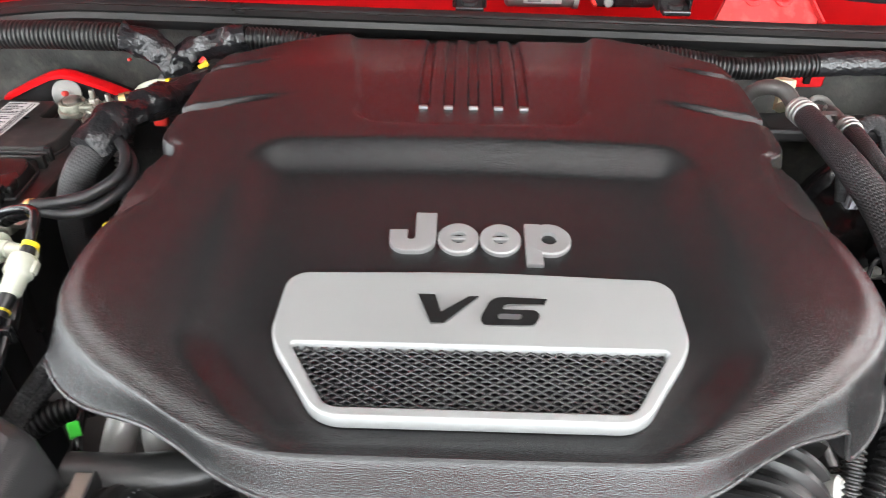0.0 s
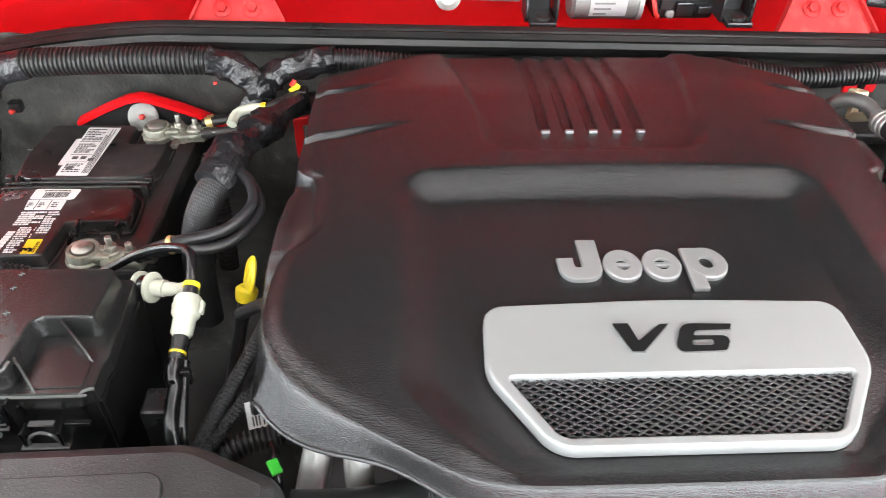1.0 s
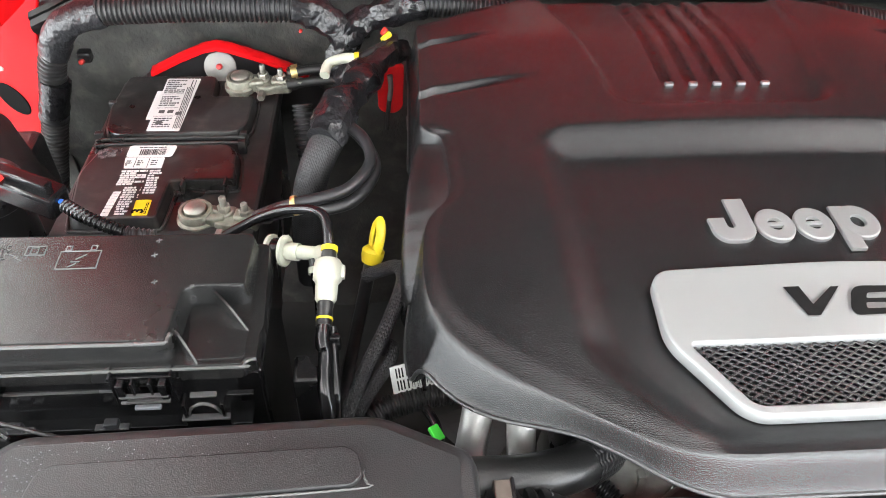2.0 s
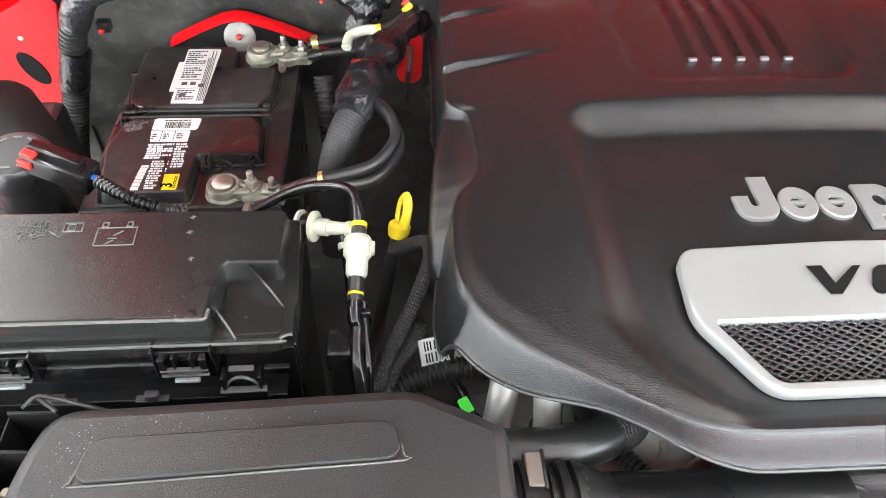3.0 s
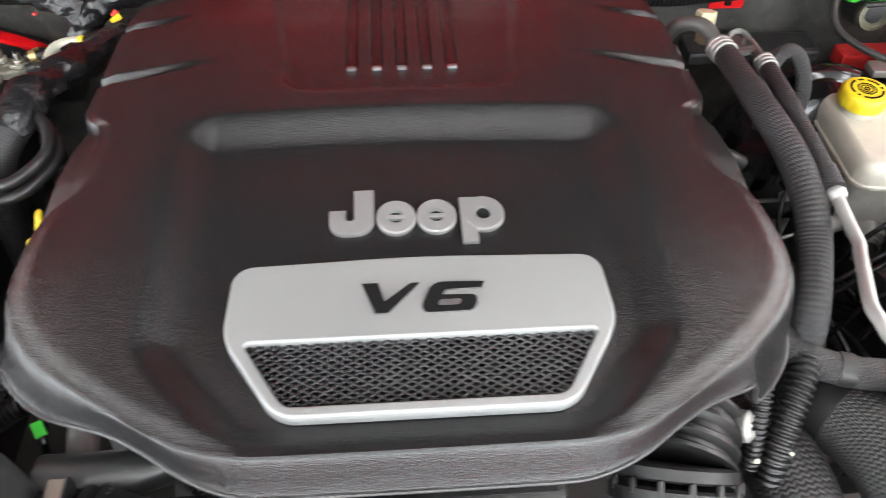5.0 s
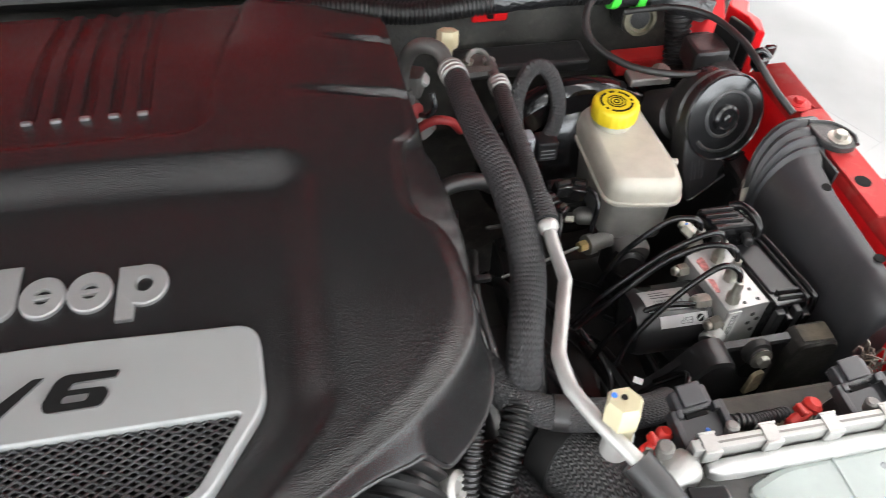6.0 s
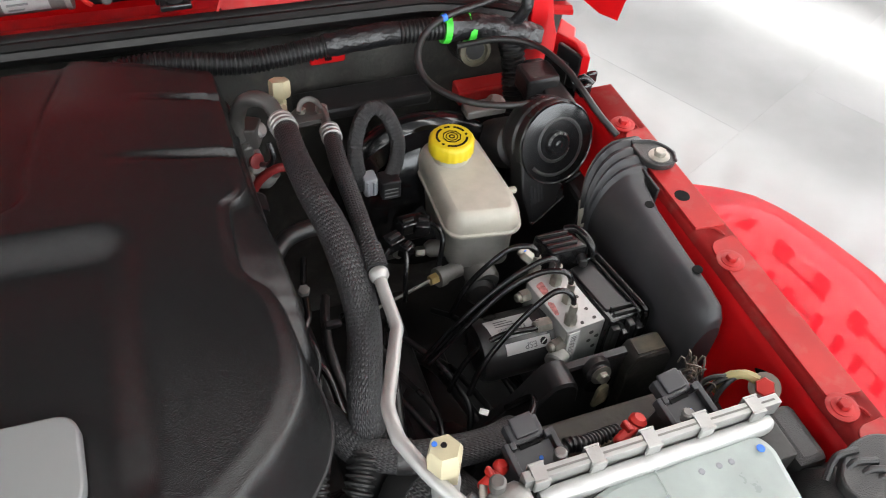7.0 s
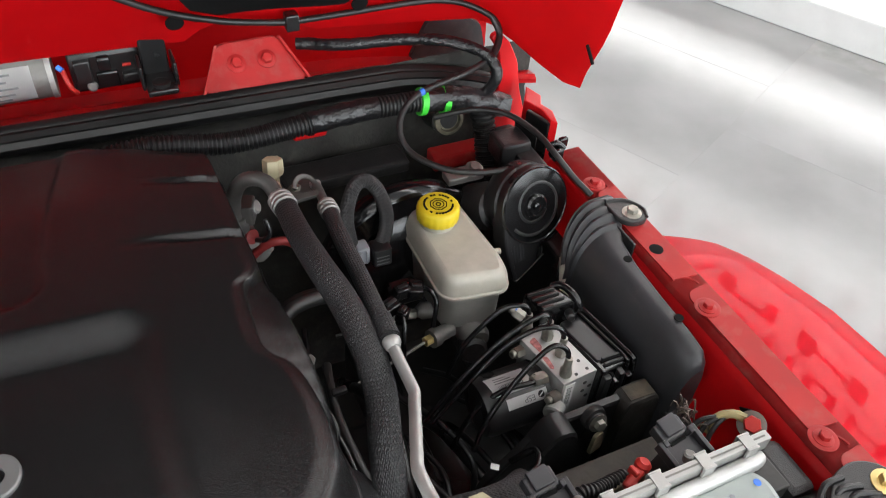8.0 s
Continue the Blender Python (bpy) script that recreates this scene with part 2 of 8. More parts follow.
def rounded(pts, r, seg=5):
    """A polygon with its corners rounded. r: one radius, or one for each corner."""
    out, k = [], len(pts)
    rs = r if isinstance(r, (list, tuple)) else [r] * k
    for i in range(k):
        p, a, b = Vector(pts[i]), Vector(pts[i - 1]), Vector(pts[(i + 1) % k])
        u, v = (a - p).normalized(), (b - p).normalized()
        d = min(rs[i], (a - p).length * 0.49, (b - p).length * 0.49)
        s, e = p + u * d, p + v * d
        half = u.angle(v) / 2 if u.length and v.length else 1.0
        o = p + (u + v).normalized() * (d / max(0.05, math.cos(half)))     # centre of the corner's circle
        for j in range(seg + 1):
            q = (s - o).lerp(e - o, j / seg)
            w = (s - o).length
            out.append(tuple(o + q.normalized() * w) if q.length > 1e-9 else tuple(p))
    return out


def inset(pts, d):
    """The closed outline moved inwards by d (counter-clockwise outlines)."""
    out, k = [], len(pts)
    for i in range(k):
        a, b = Vector(pts[i]) - Vector(pts[i - 1]), Vector(pts[(i + 1) % k]) - Vector(pts[i])
        t = (a.normalized() if a.length > 1e-7 else Vector((0, 0))) + (b.normalized() if b.length > 1e-7 else Vector((0, 0)))
        if t.length < 1e-9:
            t = Vector((1, 0))
        far = d / max(0.5, t.length / 2 if a.length > 1e-7 and b.length > 1e-7 else 1.0)
        t.normalize()
        out.append((pts[i][0] - t.y * far, pts[i][1] + t.x * far))
    return out


def ccw(pts):
    a = sum(pts[i - 1][0] * pts[i][1] - pts[i][0] * pts[i - 1][1] for i in range(len(pts)))
    return pts if a > 0 else pts[::-1]


def loft(bm, rings, cap0=True, cap1=True, closed=True):
    """Skin between rings of equal length."""
    vs = [[bm.verts.new(p) for p in ring] for ring in rings]
    k = len(vs[0])
    for a, b in zip(vs, vs[1:]):
        for i in range(k if closed else k - 1):
            j = (i + 1) % k
            bm.faces.new((a[i], a[j], b[j], b[i]))
    caps = []
    if cap0:
        caps.append(bm.faces.new(vs[0][::-1]))
    if cap1:
        caps.append(bm.faces.new(vs[-1]))
    for f in caps:
        f.normal_update()
        f.material_index = 1        # marks a plane face until the mesh is finished
    return vs


def prism(bm, pts, z0, z1, bev=0.002, grow=0.0, m=None):
    """An upright slab over an outline with a rounded upper rim; grow widens its foot."""
    pts = ccw(pts)
    b2 = bmesh.new()
    rings = [[(x, y, z0) for x, y in inset(pts, -grow)], [(x, y, z1 - bev - (z1 - z0 - bev) * 0.04) for x, y in inset(pts, -grow * 0.04)], [(x, y, z1 - bev) for x, y in pts]]
    if bev:
        rings += [[(x, y, z1 - bev * 0.3) for x, y in inset(pts, bev * 0.3)], [(x, y, z1) for x, y in inset(pts, bev)]]
    loft(b2, rings)
    if m:
        bmesh.ops.transform(b2, matrix=m, verts=b2.verts)
    merge(bm, b2)
    return bm


def prismed(*a, **k):
    return prism(bmesh.new(), *a, **k)


def lathe(profile, m, seg=24, bm=None):
    """A turned shape: (radius, height) pairs round the z axis of m."""
    bm = bm or bmesh.new()
    b2 = bmesh.new()
    rings = [[(r * math.cos(2 * math.pi * i / seg), r * math.sin(2 * math.pi * i / seg), z) for i in range(seg)] for r, z in profile]
    loft(b2, rings)
    bmesh.ops.transform(b2, matrix=m, verts=b2.verts)
    merge(bm, b2)
    return bm


def aim(p, d):
    """A pose at p whose z axis points along d."""
    return Matrix.Translation(p) @ Vector(d).to_track_quat("Z", "Y").to_matrix().to_4x4()


def spline(pts, step=0.004):
    """A smooth line through the points, at even steps."""
    P = [Vector(p) for p in pts]
    P = [P[0] * 2 - P[1]] + P + [P[-1] * 2 - P[-2]]
    fine = []
    for i in range(1, len(P) - 2):
        for j in range(16):
            t = j / 16
            a, b, c, d = P[i - 1], P[i], P[i + 1], P[i + 2]
            fine.append(0.5 * ((2 * b) + (c - a) * t + (2 * a - 5 * b + 4 * c - d) * t * t + (3 * b - a - 3 * c + d) * t ** 3))
    fine.append(P[-2])
    length = [0.0]
    for a, b in zip(fine, fine[1:]):
        length.append(length[-1] + (b - a).length)
    n = max(2, int(length[-1] / step))
    out, k = [], 0
    for i in range(n + 1):
        s = length[-1] * i / n
        while k < len(fine) - 2 and length[k + 1] < s:
            k += 1
        t = (s - length[k]) / max(1e-9, length[k + 1] - length[k])
        out.append(fine[k].lerp(fine[k + 1], min(1, t)))
    return out, length[-1]


def tube(pts, r, step=0.005, seg=14, rib=0.0, pitch=0.005, lump=0.0, seed=0.0, bm=None, flat=1.0):
    """A hose along a line. r: radius, or radius by fraction of the length; rib: depth of corrugations; lump: unevenness."""
    line, total = spline(pts, pitch / 4 if rib else step)
    bm = bm or bmesh.new()
    uv = bm.loops.layers.uv.verify()
    tangent = (line[1] - line[0]).normalized()
    side = tangent.orthogonal().normalized()
    rings, n = [], len(line)
    for i, p in enumerate(line):
        t = (line[min(n - 1, i + 1)] - line[max(0, i - 1)]).normalized()
        side = (side - t * side.dot(t)).normalized()
        up = t.cross(side)
        f = i / (n - 1)
        rad = r(f) if callable(r) else r
        if rib:
            rad += rib * (1 if i % 4 in (0, 1) else -1) * 0.5
        ring = []
        for k in range(seg):
            a = 2 * math.pi * k / seg
            q = rad
            if lump:
                q += lump * noise.noise(Vector((p.x * 70 + seed, p.y * 70 + math.cos(a) * 1.5, p.z * 70 + math.sin(a) * 1.5)))
            ring.append(bm.verts.new(p + side * (q * math.cos(a)) + up * (q * math.sin(a) * flat)))
        rings.append(ring)
    for i in range(n - 1):
        for k in range(seg):
            f = bm.faces.new((rings[i][k], rings[i][(k + 1) % seg], rings[i + 1][(k + 1) % seg], rings[i + 1][k]))
            us = (k / seg, (k + 1) / seg, (k + 1) / seg, k / seg)
            vs = (i, i, i + 1, i + 1)
            for loop, a, b in zip(f.loops, us, vs):
                loop[uv].uv = (a, b * total / (n - 1))
    bm.faces.new(rings[0][::-1])
    bm.faces.new(rings[-1])
    return bm


def hexagon(r, h, m, bm=None, chamfer=0.15):
    return lathe([(r, 0), (r, h * (1 - chamfer)), (r * 0.86, h)], m, 6, bm)


def bolt(parent, p, d, r, material, washer=None, h=None):
    """A hexagon flange bolt as one part."""
    m = aim(p, d)
    h = h or r * 0.9
    bm = lathe([(r * 1.7, 0), (r * 1.7, h * 0.15), (r * 1.15, h * 0.35)], m, 18)
    hexagon(r, h, m @ Matrix.Translation((0, 0, h * 0.25)), bm)
    return part("bolt", bm, material, parent)


def text_bm(words, size, m, depth=0.001, weight=0.0, bevel=0.0, gap=1.0):
    """Letters of the built-in font as a mesh in the xy plane of m."""
    cu = bpy.data.curves.new("words", "FONT")
    cu.body, cu.size, cu.extrude, cu.offset, cu.bevel_depth = words, size, depth, weight, bevel
    cu.space_character = gap
    cu.align_x, cu.align_y = "CENTER", "CENTER"
    ob = new("words", cu)
    me = bpy.data.meshes.new_from_object(ob.evaluated_get(bpy.context.evaluated_depsgraph_get()))
    bpy.data.objects.remove(ob)
    bpy.data.curves.remove(cu)
    bm = bmesh.new()
    bm.from_mesh(me)
    bpy.data.meshes.remove(me)
    bmesh.ops.transform(bm, matrix=m, verts=bm.verts)
    return bm


# ---------- the hall ----------
def hall():
    def placed(bm):
        bmesh.ops.transform(bm, matrix=ROOM, verts=bm.verts)
        return bm

    floor = single("floor", placed(boxed(-7.0, 11.0, -6.3, 8.3, -0.2, -0.0006, 0)), surface("tile_grout", (0.285, 0.285, 0.28), 0.13),
                   "grey polished tile floor of a showroom", "floor", kind="structure", shade=False)
    tile = mesh_of("tile", boxed(-0.3995, 0.3995, -0.3995, 0.3995, -0.008, 0.0, 0.0004, 1), FLOOR_M, False)
    for i in range(-8, 6):
        for j in range(-6, 9):
            ob = new("tile", tile)
            ob.parent = floor
            ob.matrix_basis = ROOM @ pose(-0.83 + i * 0.8 + (0.4 if j % 2 else 0.0), 0.2 + j * 0.8, 0)
    single("ceiling", placed(boxed(-7.0, 11.2, -6.3, 8.3, 3.4, 3.55, 0)), CEIL_M, "flat pale grey ceiling", "ceiling",
           kind="structure", shade=False)
    single("wall_north", placed(boxed(-7.0, 11.2, 8.1, 8.3, 0, 3.4, 0)), WALL_M, "plain white painted wall", "wall", kind="structure", shade=False)
    single("kerb", placed(boxed(3.72, 5.6, -6.1, 8.1, 0, 0.15, 0.006)), KERB_M,
           "low pale display plinth on the showroom floor", "kerb", kind="structure")
    # three glazed walls: posts and rails; window_3 is unseen, added for light from the left
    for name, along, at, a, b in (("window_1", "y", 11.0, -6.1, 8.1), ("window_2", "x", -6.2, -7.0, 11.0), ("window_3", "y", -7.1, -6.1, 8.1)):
        w = thing(name, 0, 0, 0, "tall bright shopfront glazing, out of view, with slim grey posts", "window", kind="structure")
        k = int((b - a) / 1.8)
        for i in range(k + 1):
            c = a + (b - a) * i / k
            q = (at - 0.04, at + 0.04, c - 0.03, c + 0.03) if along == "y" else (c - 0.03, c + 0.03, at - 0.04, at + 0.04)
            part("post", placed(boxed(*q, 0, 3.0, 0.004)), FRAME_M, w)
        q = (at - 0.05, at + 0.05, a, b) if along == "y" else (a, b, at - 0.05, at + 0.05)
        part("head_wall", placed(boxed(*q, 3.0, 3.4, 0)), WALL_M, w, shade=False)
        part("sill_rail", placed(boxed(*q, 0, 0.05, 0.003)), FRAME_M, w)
    # rear -1.0 strip and the longer 0.9 and 2.8 ones: added unseen fill light
    for x, y0, y1, half in ((-4.8, -5.0, 6.5, 0.12), (-2.9, -5.0, 6.5, 0.12), (-1.0, -5.0, -0.8, 0.12), (-1.0, 1.0, 6.5, 0.07), (0.9, -5.0, 1.0, 0.12), (2.8, -5.0, 2.5, 0.20), (9.6, -5.0, 5.3, 0.36)):
        single("ceiling_lamp", placed(boxed(x - half, x + half, y0, y1, 3.32, 3.39, 0.01)), LAMP_M,
               "long lit white strip lamp under the ceiling, out of view", "ceiling lamp", "rows of strip lamps")
    # lit sign hung over the plinth, red lettering shown as plain bars
    sign = thing("hanging_sign", 0, 0, 0, "lit white hanging sign with red lettering", "sign")
    part("panel", placed(boxed(4.6, 4.7, -3.6, 4.8, 1.65, 3.3, 0.01)), SIGN_M, sign, "lit white panel")
    for y in (-3.0, 4.2):
        part("rod", placed(lathe([(0.01, 3.29), (0.01, 3.42)], Matrix.Translation((4.65, y, 0)), 10)), FRAME_M, sign)
    rnd = random.Random(11)
    for row, y0, y1, z0, h in ((0, -2.8, 3.2, 2.75, 0.32), (1, -3.2, 3.8, 1.85, 0.62)):
        y = y0
        while y < y1:
            w = h * rnd.choice((0.25, 0.7, 0.8, 0.9))
            part("letter_bar", placed(boxed(4.585, 4.598, y, y + h * 0.18, z0, z0 + h, 0)), SIGN_RED, sign, shade=False)
            if w > h * 0.3:
                part("letter_bar", placed(boxed(4.585, 4.598, y + w - h * 0.18, y + w, z0, z0 + h, 0)), SIGN_RED, sign, shade=False)
                zz = z0 + h * rnd.choice((0.0, 0.42, 0.82))
                part("letter_bar", placed(boxed(4.586, 4.599, y + h * 0.18, y + w - h * 0.18, zz, zz + h * 0.18, 0)), SIGN_RED, sign, shade=False)
            y += w + h * 0.28
    single("backdrop", placed(boxed(11.1, 40, -30, 30, -0.35, -0.2, 0)), surface("pale_paving", (0.5, 0.5, 0.49), 0.8),
           "pale paving outside the glazing", "paving", kind="structure", shade=False)
    single("ground", placed(boxed(-40, 11.1, -40, -6.3, -0.35, -0.2, 0)), surface("pale_concrete", (0.5, 0.5, 0.49), 0.8),
           "pale concrete outside the glazing", "ground", kind="structure", shade=False)
    single("pavement", placed(boxed(-40, -7.0, -6.3, 30, -0.35, -0.2, 0)), surface("grey_paving", (0.45, 0.45, 0.44), 0.8),
           "pale paving beyond the glazing", "paving", kind="structure", shade=False)


hall()


# ---------- the car's red body round the engine bay ----------
def car_body():
    car = thing("suv", 0, 0.3, 0.0, "bright red off-road car with its bonnet raised", "car")

    # firewall: felt-covered panel with a shallow swage and pressed bosses
    b = bmesh.new()
    nx, nz = 110, 44
    rows = []
    for k in range(nz + 1):
        row = []
        for i in range(nx + 1):
            x, z = -0.74 + 1.46 * i / nx, 0.50 + 0.565 * k / nz
            y = 0.872 - 0.012 * smooth(0.80, 0.84, z) * smooth(0.99, 0.96, z) * smooth(0.1, 0.2, abs(x))
            y += 0.010 * noise.noise(Vector((x * 9, z * 9, 3))) + 0.003 * noise.noise(Vector((x * 40, z * 40, 1)))
            row.append(b.verts.new((x, y, z)))
        rows.append(row)
    for p, q in zip(rows, rows[1:]):
        for i in range(nx):
            b.faces.new((p[i], p[i + 1], q[i + 1], q[i]))
    part("firewall", b, FELT, car, "dark felt-lined firewall")

    # cowl shelf behind the seal, with a raised rear step
    b = bmesh.new()
    prof = [(0.868, 1.066), (0.8685, 1.072), (0.874, 1.0765), (0.900, 1.072), (0.925, 1.060), (0.932, 1.054), (0.936, 1.035), (1.02, 1.02), (1.03, 1.20), (1.10, 1.26)]
    rings = []
    for i in range(41):
        x = -0.86 + 1.58 * i / 40
        drop = 0.030 * smooth(0.45, 0.74, abs(x)) + 0.0129 + 0.0205 * x
        rings.append([(x, y - 0.02 * smooth(0.6, 0.74, abs(x)), z - drop) for y, z in prof])
    loft(b, rings, False, False, closed=False)
    bmesh.ops.solidify(b, geom=b.faces[:], thickness=0.002)
    part("cowl", b, RED, car, "red painted cowl panel")

    # seal: three black lips along the cowl
    b = bmesh.new()
    lip = [(0.852, 1.058), (0.845, 1.066), (0.8435, 1.072), (0.8475, 1.078), (0.8455, 1.0815), (0.851, 1.086), (0.8585, 1.084),
           (0.8605, 1.0865), (0.8665, 1.0885), (0.872, 1.084), (0.868, 1.074), (0.860, 1.062)]
    rings = []
    for i in range(61):
        x = -0.70 + 1.35 * i / 60
        drop = (0.030 * smooth(0.45, 0.74, -x) if x < 0 else 0.042 * smooth(0.50, 0.74, x)) + 0.0129 + 0.0205 * x
        sag = 0.014 * smooth(-0.655, -0.70, x)
        rings.append([(x, y - 0.022 * smooth(0.6, 0.74, abs(x)) , z - drop - sag) for y, z in lip])
    loft(b, rings)
    part("cowl_seal", b, SEAL_M, car, "black rubber bonnet seal with lips")

    # hinge plates, each a folded trapezium with two bolts
    for cx in (-0.381, 0.342):
        b = bmesh.new()
        pts = [(cx - 0.062, 1.066), (cx - 0.036, 1.108), (cx + 0.036, 1.108), (cx + 0.062, 1.066)]
        ring = rounded(pts, 0.008, 3)
        loft(b, [[(x, 0.868 + (z - 1.066) * 0.85, z) for x, z in ring], [(x, 0.872 + (z - 1.066) * 0.85, z) for x, z in ring]])
        for s in (-1, 1):
            side = []
            for x, z in ((cx + s * 0.062, 1.067), (cx + s * 0.048, 1.089), (cx + s * 0.037, 1.107)):
                y = 0.868 + (z - 1.066) * 0.85
                side.append([(x - 0.0015, y - 0.006, z + 0.005), (x + 0.0015, y - 0.006, z + 0.005), (x + 0.0015, y + 0.006, z - 0.004), (x - 0.0015, y + 0.006, z - 0.004)])
            loft(b, side)
        # body paint here too; the darker red stands in for weaker light
        hinge = part("hinge_plate", b, RED_DUSTY_DIM, car, "red hinge plate with two bolts")
        for s in (-1, 1):
            bolt(hinge, (cx + s * 0.018, 0.8870, 1.0905), (0, -0.69, 0.72), 0.0065, RED_DUSTY_DIM)

    # wing ledges: pressed strips, lapped joints, bolts
    LEDGE = 0.683

    for s in (1, -1):
        b = bmesh.new()
        rings, wall = [], []
        for i in range(60):
            y = -0.35 + (1.055 if s > 0 else 0.80) * i / 59
            c = LEDGE + (0 if s > 0 else 0.022)
            z = 1.0025
            wall.append([(s * (c - 0.038), y, 0.62), (s * (c - 0.036), y, z - 0.075), (s * (c - 0.027), y, z - 0.016), (s * (c - 0.0215), y, z - 0.009), (s * (c - 0.012), y, z - 0.0065)])
            rings.append([(s * (c - 0.0205), y, z - 0.010), (s * (c - 0.0180), y, z - 0.003), (s * (c - 0.0145), y, z), (s * (c + 0.018), y, z + 0.001), (s * (c + 0.0205), y, z - 0.002),
                          (s * (c + 0.022), y, z - 0.02), (s * (c + 0.024), y, z - 0.05)])
        loft(b, rings, False, False, closed=False)
        bmesh.ops.solidify(b, geom=b.faces[:], thickness=0.0015)
        ledge = part("wing_ledge", b, RED_DUSTY_DIM, car, "dusty red inner wing ledge")
        b = bmesh.new()
        loft(b, wall, False, False, closed=False)
        bmesh.ops.solidify(b, geom=b.faces[:], thickness=0.0015)
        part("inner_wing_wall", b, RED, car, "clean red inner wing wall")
        if s > 0:
            # lapped sheets, each ending in a raised tongue with a curled lip, and the bolts through them
            for y0, y1 in ((0.268, 0.446), (0.466, 0.618), (0.05, 0.238)):
                pts = [(LEDGE - 0.0150, y0), (LEDGE + 0.0165, y0 - 0.004), (LEDGE + 0.0165, y1 + 0.002), (LEDGE - 0.008, y1), (LEDGE - 0.0150, y1 - 0.008)]
                part("lap_strip", prismed(rounded(pts, [0.003, 0.003, 0.002, 0.006, 0.006], 4), 1.0035, 1.0052, 0.0005), RED_DUSTY_DIM, ledge)
                part("lap_lip", tube([(LEDGE - 0.0150, y1 + 0.020, 1.0040), (LEDGE - 0.006, y1 + 0.0195, 1.0042), (LEDGE + 0.002, y1 + 0.017, 1.0042), (LEDGE + 0.0065, y1 + 0.011, 1.0042), (LEDGE + 0.0075, y1 + 0.005, 1.0042)], 0.0012, 0.002, 8), RED_DUSTY_DIM, ledge)
            for x, y in ((0.6765, 0.631), (0.6765, 0.4195), (0.6730, 0.2565)):
                part("washer", lathe([(0.0135, 0), (0.0135, 0.0008), (0.0122, 0.0014), (0.0085, 0.0014)], aim((x, y, 1.0050), (0, 0, 1)), 28), RED_DUSTY_DIM, ledge, "red painted washer")
                bolt(ledge, (x, y, 1.0060), (0.05, 0, 1), 0.0056, RED_DUSTY_DIM)
            part("hole_rim", lathe([(0.0098, 0), (0.0098, 0.0008), (0.0084, 0.0012)], aim((0.6795, 0.5105, 1.0036), (0, 0, 1)), 24), RED_DUSTY_DIM, ledge)
            part("hole", lathe([(0.0080, 0), (0.0080, 0.001), (0.004, 0.0012)], aim((0.6795, 0.5105, 1.0042), (0, 0, 1)), 22), INK, ledge, "dark round hole")
            part("slot", boxed(-0.0008, 0.0008, -0.0085, 0.0085, -0.0085, 0.0085, 0, m=pose(0.6515, 0.313, 0.973, 45, -8, 0)), INK, ledge, "dark square cut-out", shade=False)

    # outer wings: broad flat-topped arches, rounded off at the rear corner
    edge = ((-0.45, 0.914), (0.347, 0.913), (0.421, 0.909), (0.482, 0.894), (0.530, 0.876), (0.560, 0.858), (0.578, 0.835), (0.590, 0.812), (0.599, 0.789), (0.606, 0.762), (0.611, 0.735))

    def edge_x(y):
        for (ya, xa), (yb, xb) in zip(edge, edge[1:]):
            if y <= yb:
                return xa + (xb - xa) * (y - ya) / (yb - ya)
        return edge[-1][1]

    for s in (1, -1):
        b = bmesh.new()
        rings = []
        for i in range(60):
            y = 0.611 - 1.06 * (1 - i / 59) ** 2
            c = LEDGE + 0.024
            out = edge_x(y) - c - 0.008
            c += 0 if s > 0 else 0.022
            ring = []
            for j in range(14):
                t = j / 13
                ring.append((s * (c + out * t), y, 0.975 - 0.060 * smooth(0.50, 0.611, y) * (1 - t) - 0.030 * t - 0.036 * t ** 3))
            for k in range(1, 7):
                q = radians(15 + 75 * k / 6)
                ring.append((s * (c + out + 0.008 * math.sin(q) - 0.002), y, 0.901 + 0.008 * math.cos(q)))
            ring += [(s * (c + out + 0.006), y, 0.86), (s * (c + out - 0.02), y, 0.855)]
            rings.append(ring)
        loft(b, rings, False, False, closed=False)
        bmesh.ops.solidify(b, geom=b.faces[:], thickness=0.002)
        # wing's strong light is partly painted by the brighter red
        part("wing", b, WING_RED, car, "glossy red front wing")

    # rounded cowl end closing the firewall at the wing
    ring = ccw(rounded([(0.638, 1.092), (0.650, 1.098), (0.668, 1.081), (0.684, 1.050), (0.693, 1.005), (0.710, 0.955), (0.712, 0.90), (0.652, 0.90), (0.652, 0.985), (0.659, 1.015), (0.657, 1.050), (0.654, 1.070)], 0.006, 4))
    b = bmesh.new()
    loft(b, [[(x, 0.8535, z) for x, z in ring], [(x, 0.8470, z) for x, z in ring], [(x, 0.8458, z) for x, z in inset(ring, 0.0012)]])
    bmesh.ops.recalc_face_normals(b, faces=b.faces[:])
    part("cowl_end", b, RED, car, "rounded red cowl end")

    # dark plate that stands in for the shade of an opening behind the cowl
    ring = ccw(rounded([(0.585, 0.995), (0.612, 1.052), (0.660, 1.058), (0.700, 1.035), (0.712, 0.985)], 0.008, 4))
    b = bmesh.new()
    loft(b, [[(x, 0.990, z) for x, z in ring], [(x, 0.984, z) for x, z in inset(ring, 0.001)]])
    bmesh.ops.recalc_face_normals(b, faces=b.faces[:])
    part("dark_opening", b, DULL, car, "dark plate painted as the shaded opening behind the cowl")

    # scuttle corners
    pts = [(0.671, 0.798), (0.691, 0.828), (0.699, 0.801), (0.689, 0.783), (0.695, 0.764), (0.687, 0.738), (0.680, 0.743), (0.682, 0.771)]
    corner = part("scuttle_corner", prismed(pts, 0.93, 1.022, 0.002), RED, car)
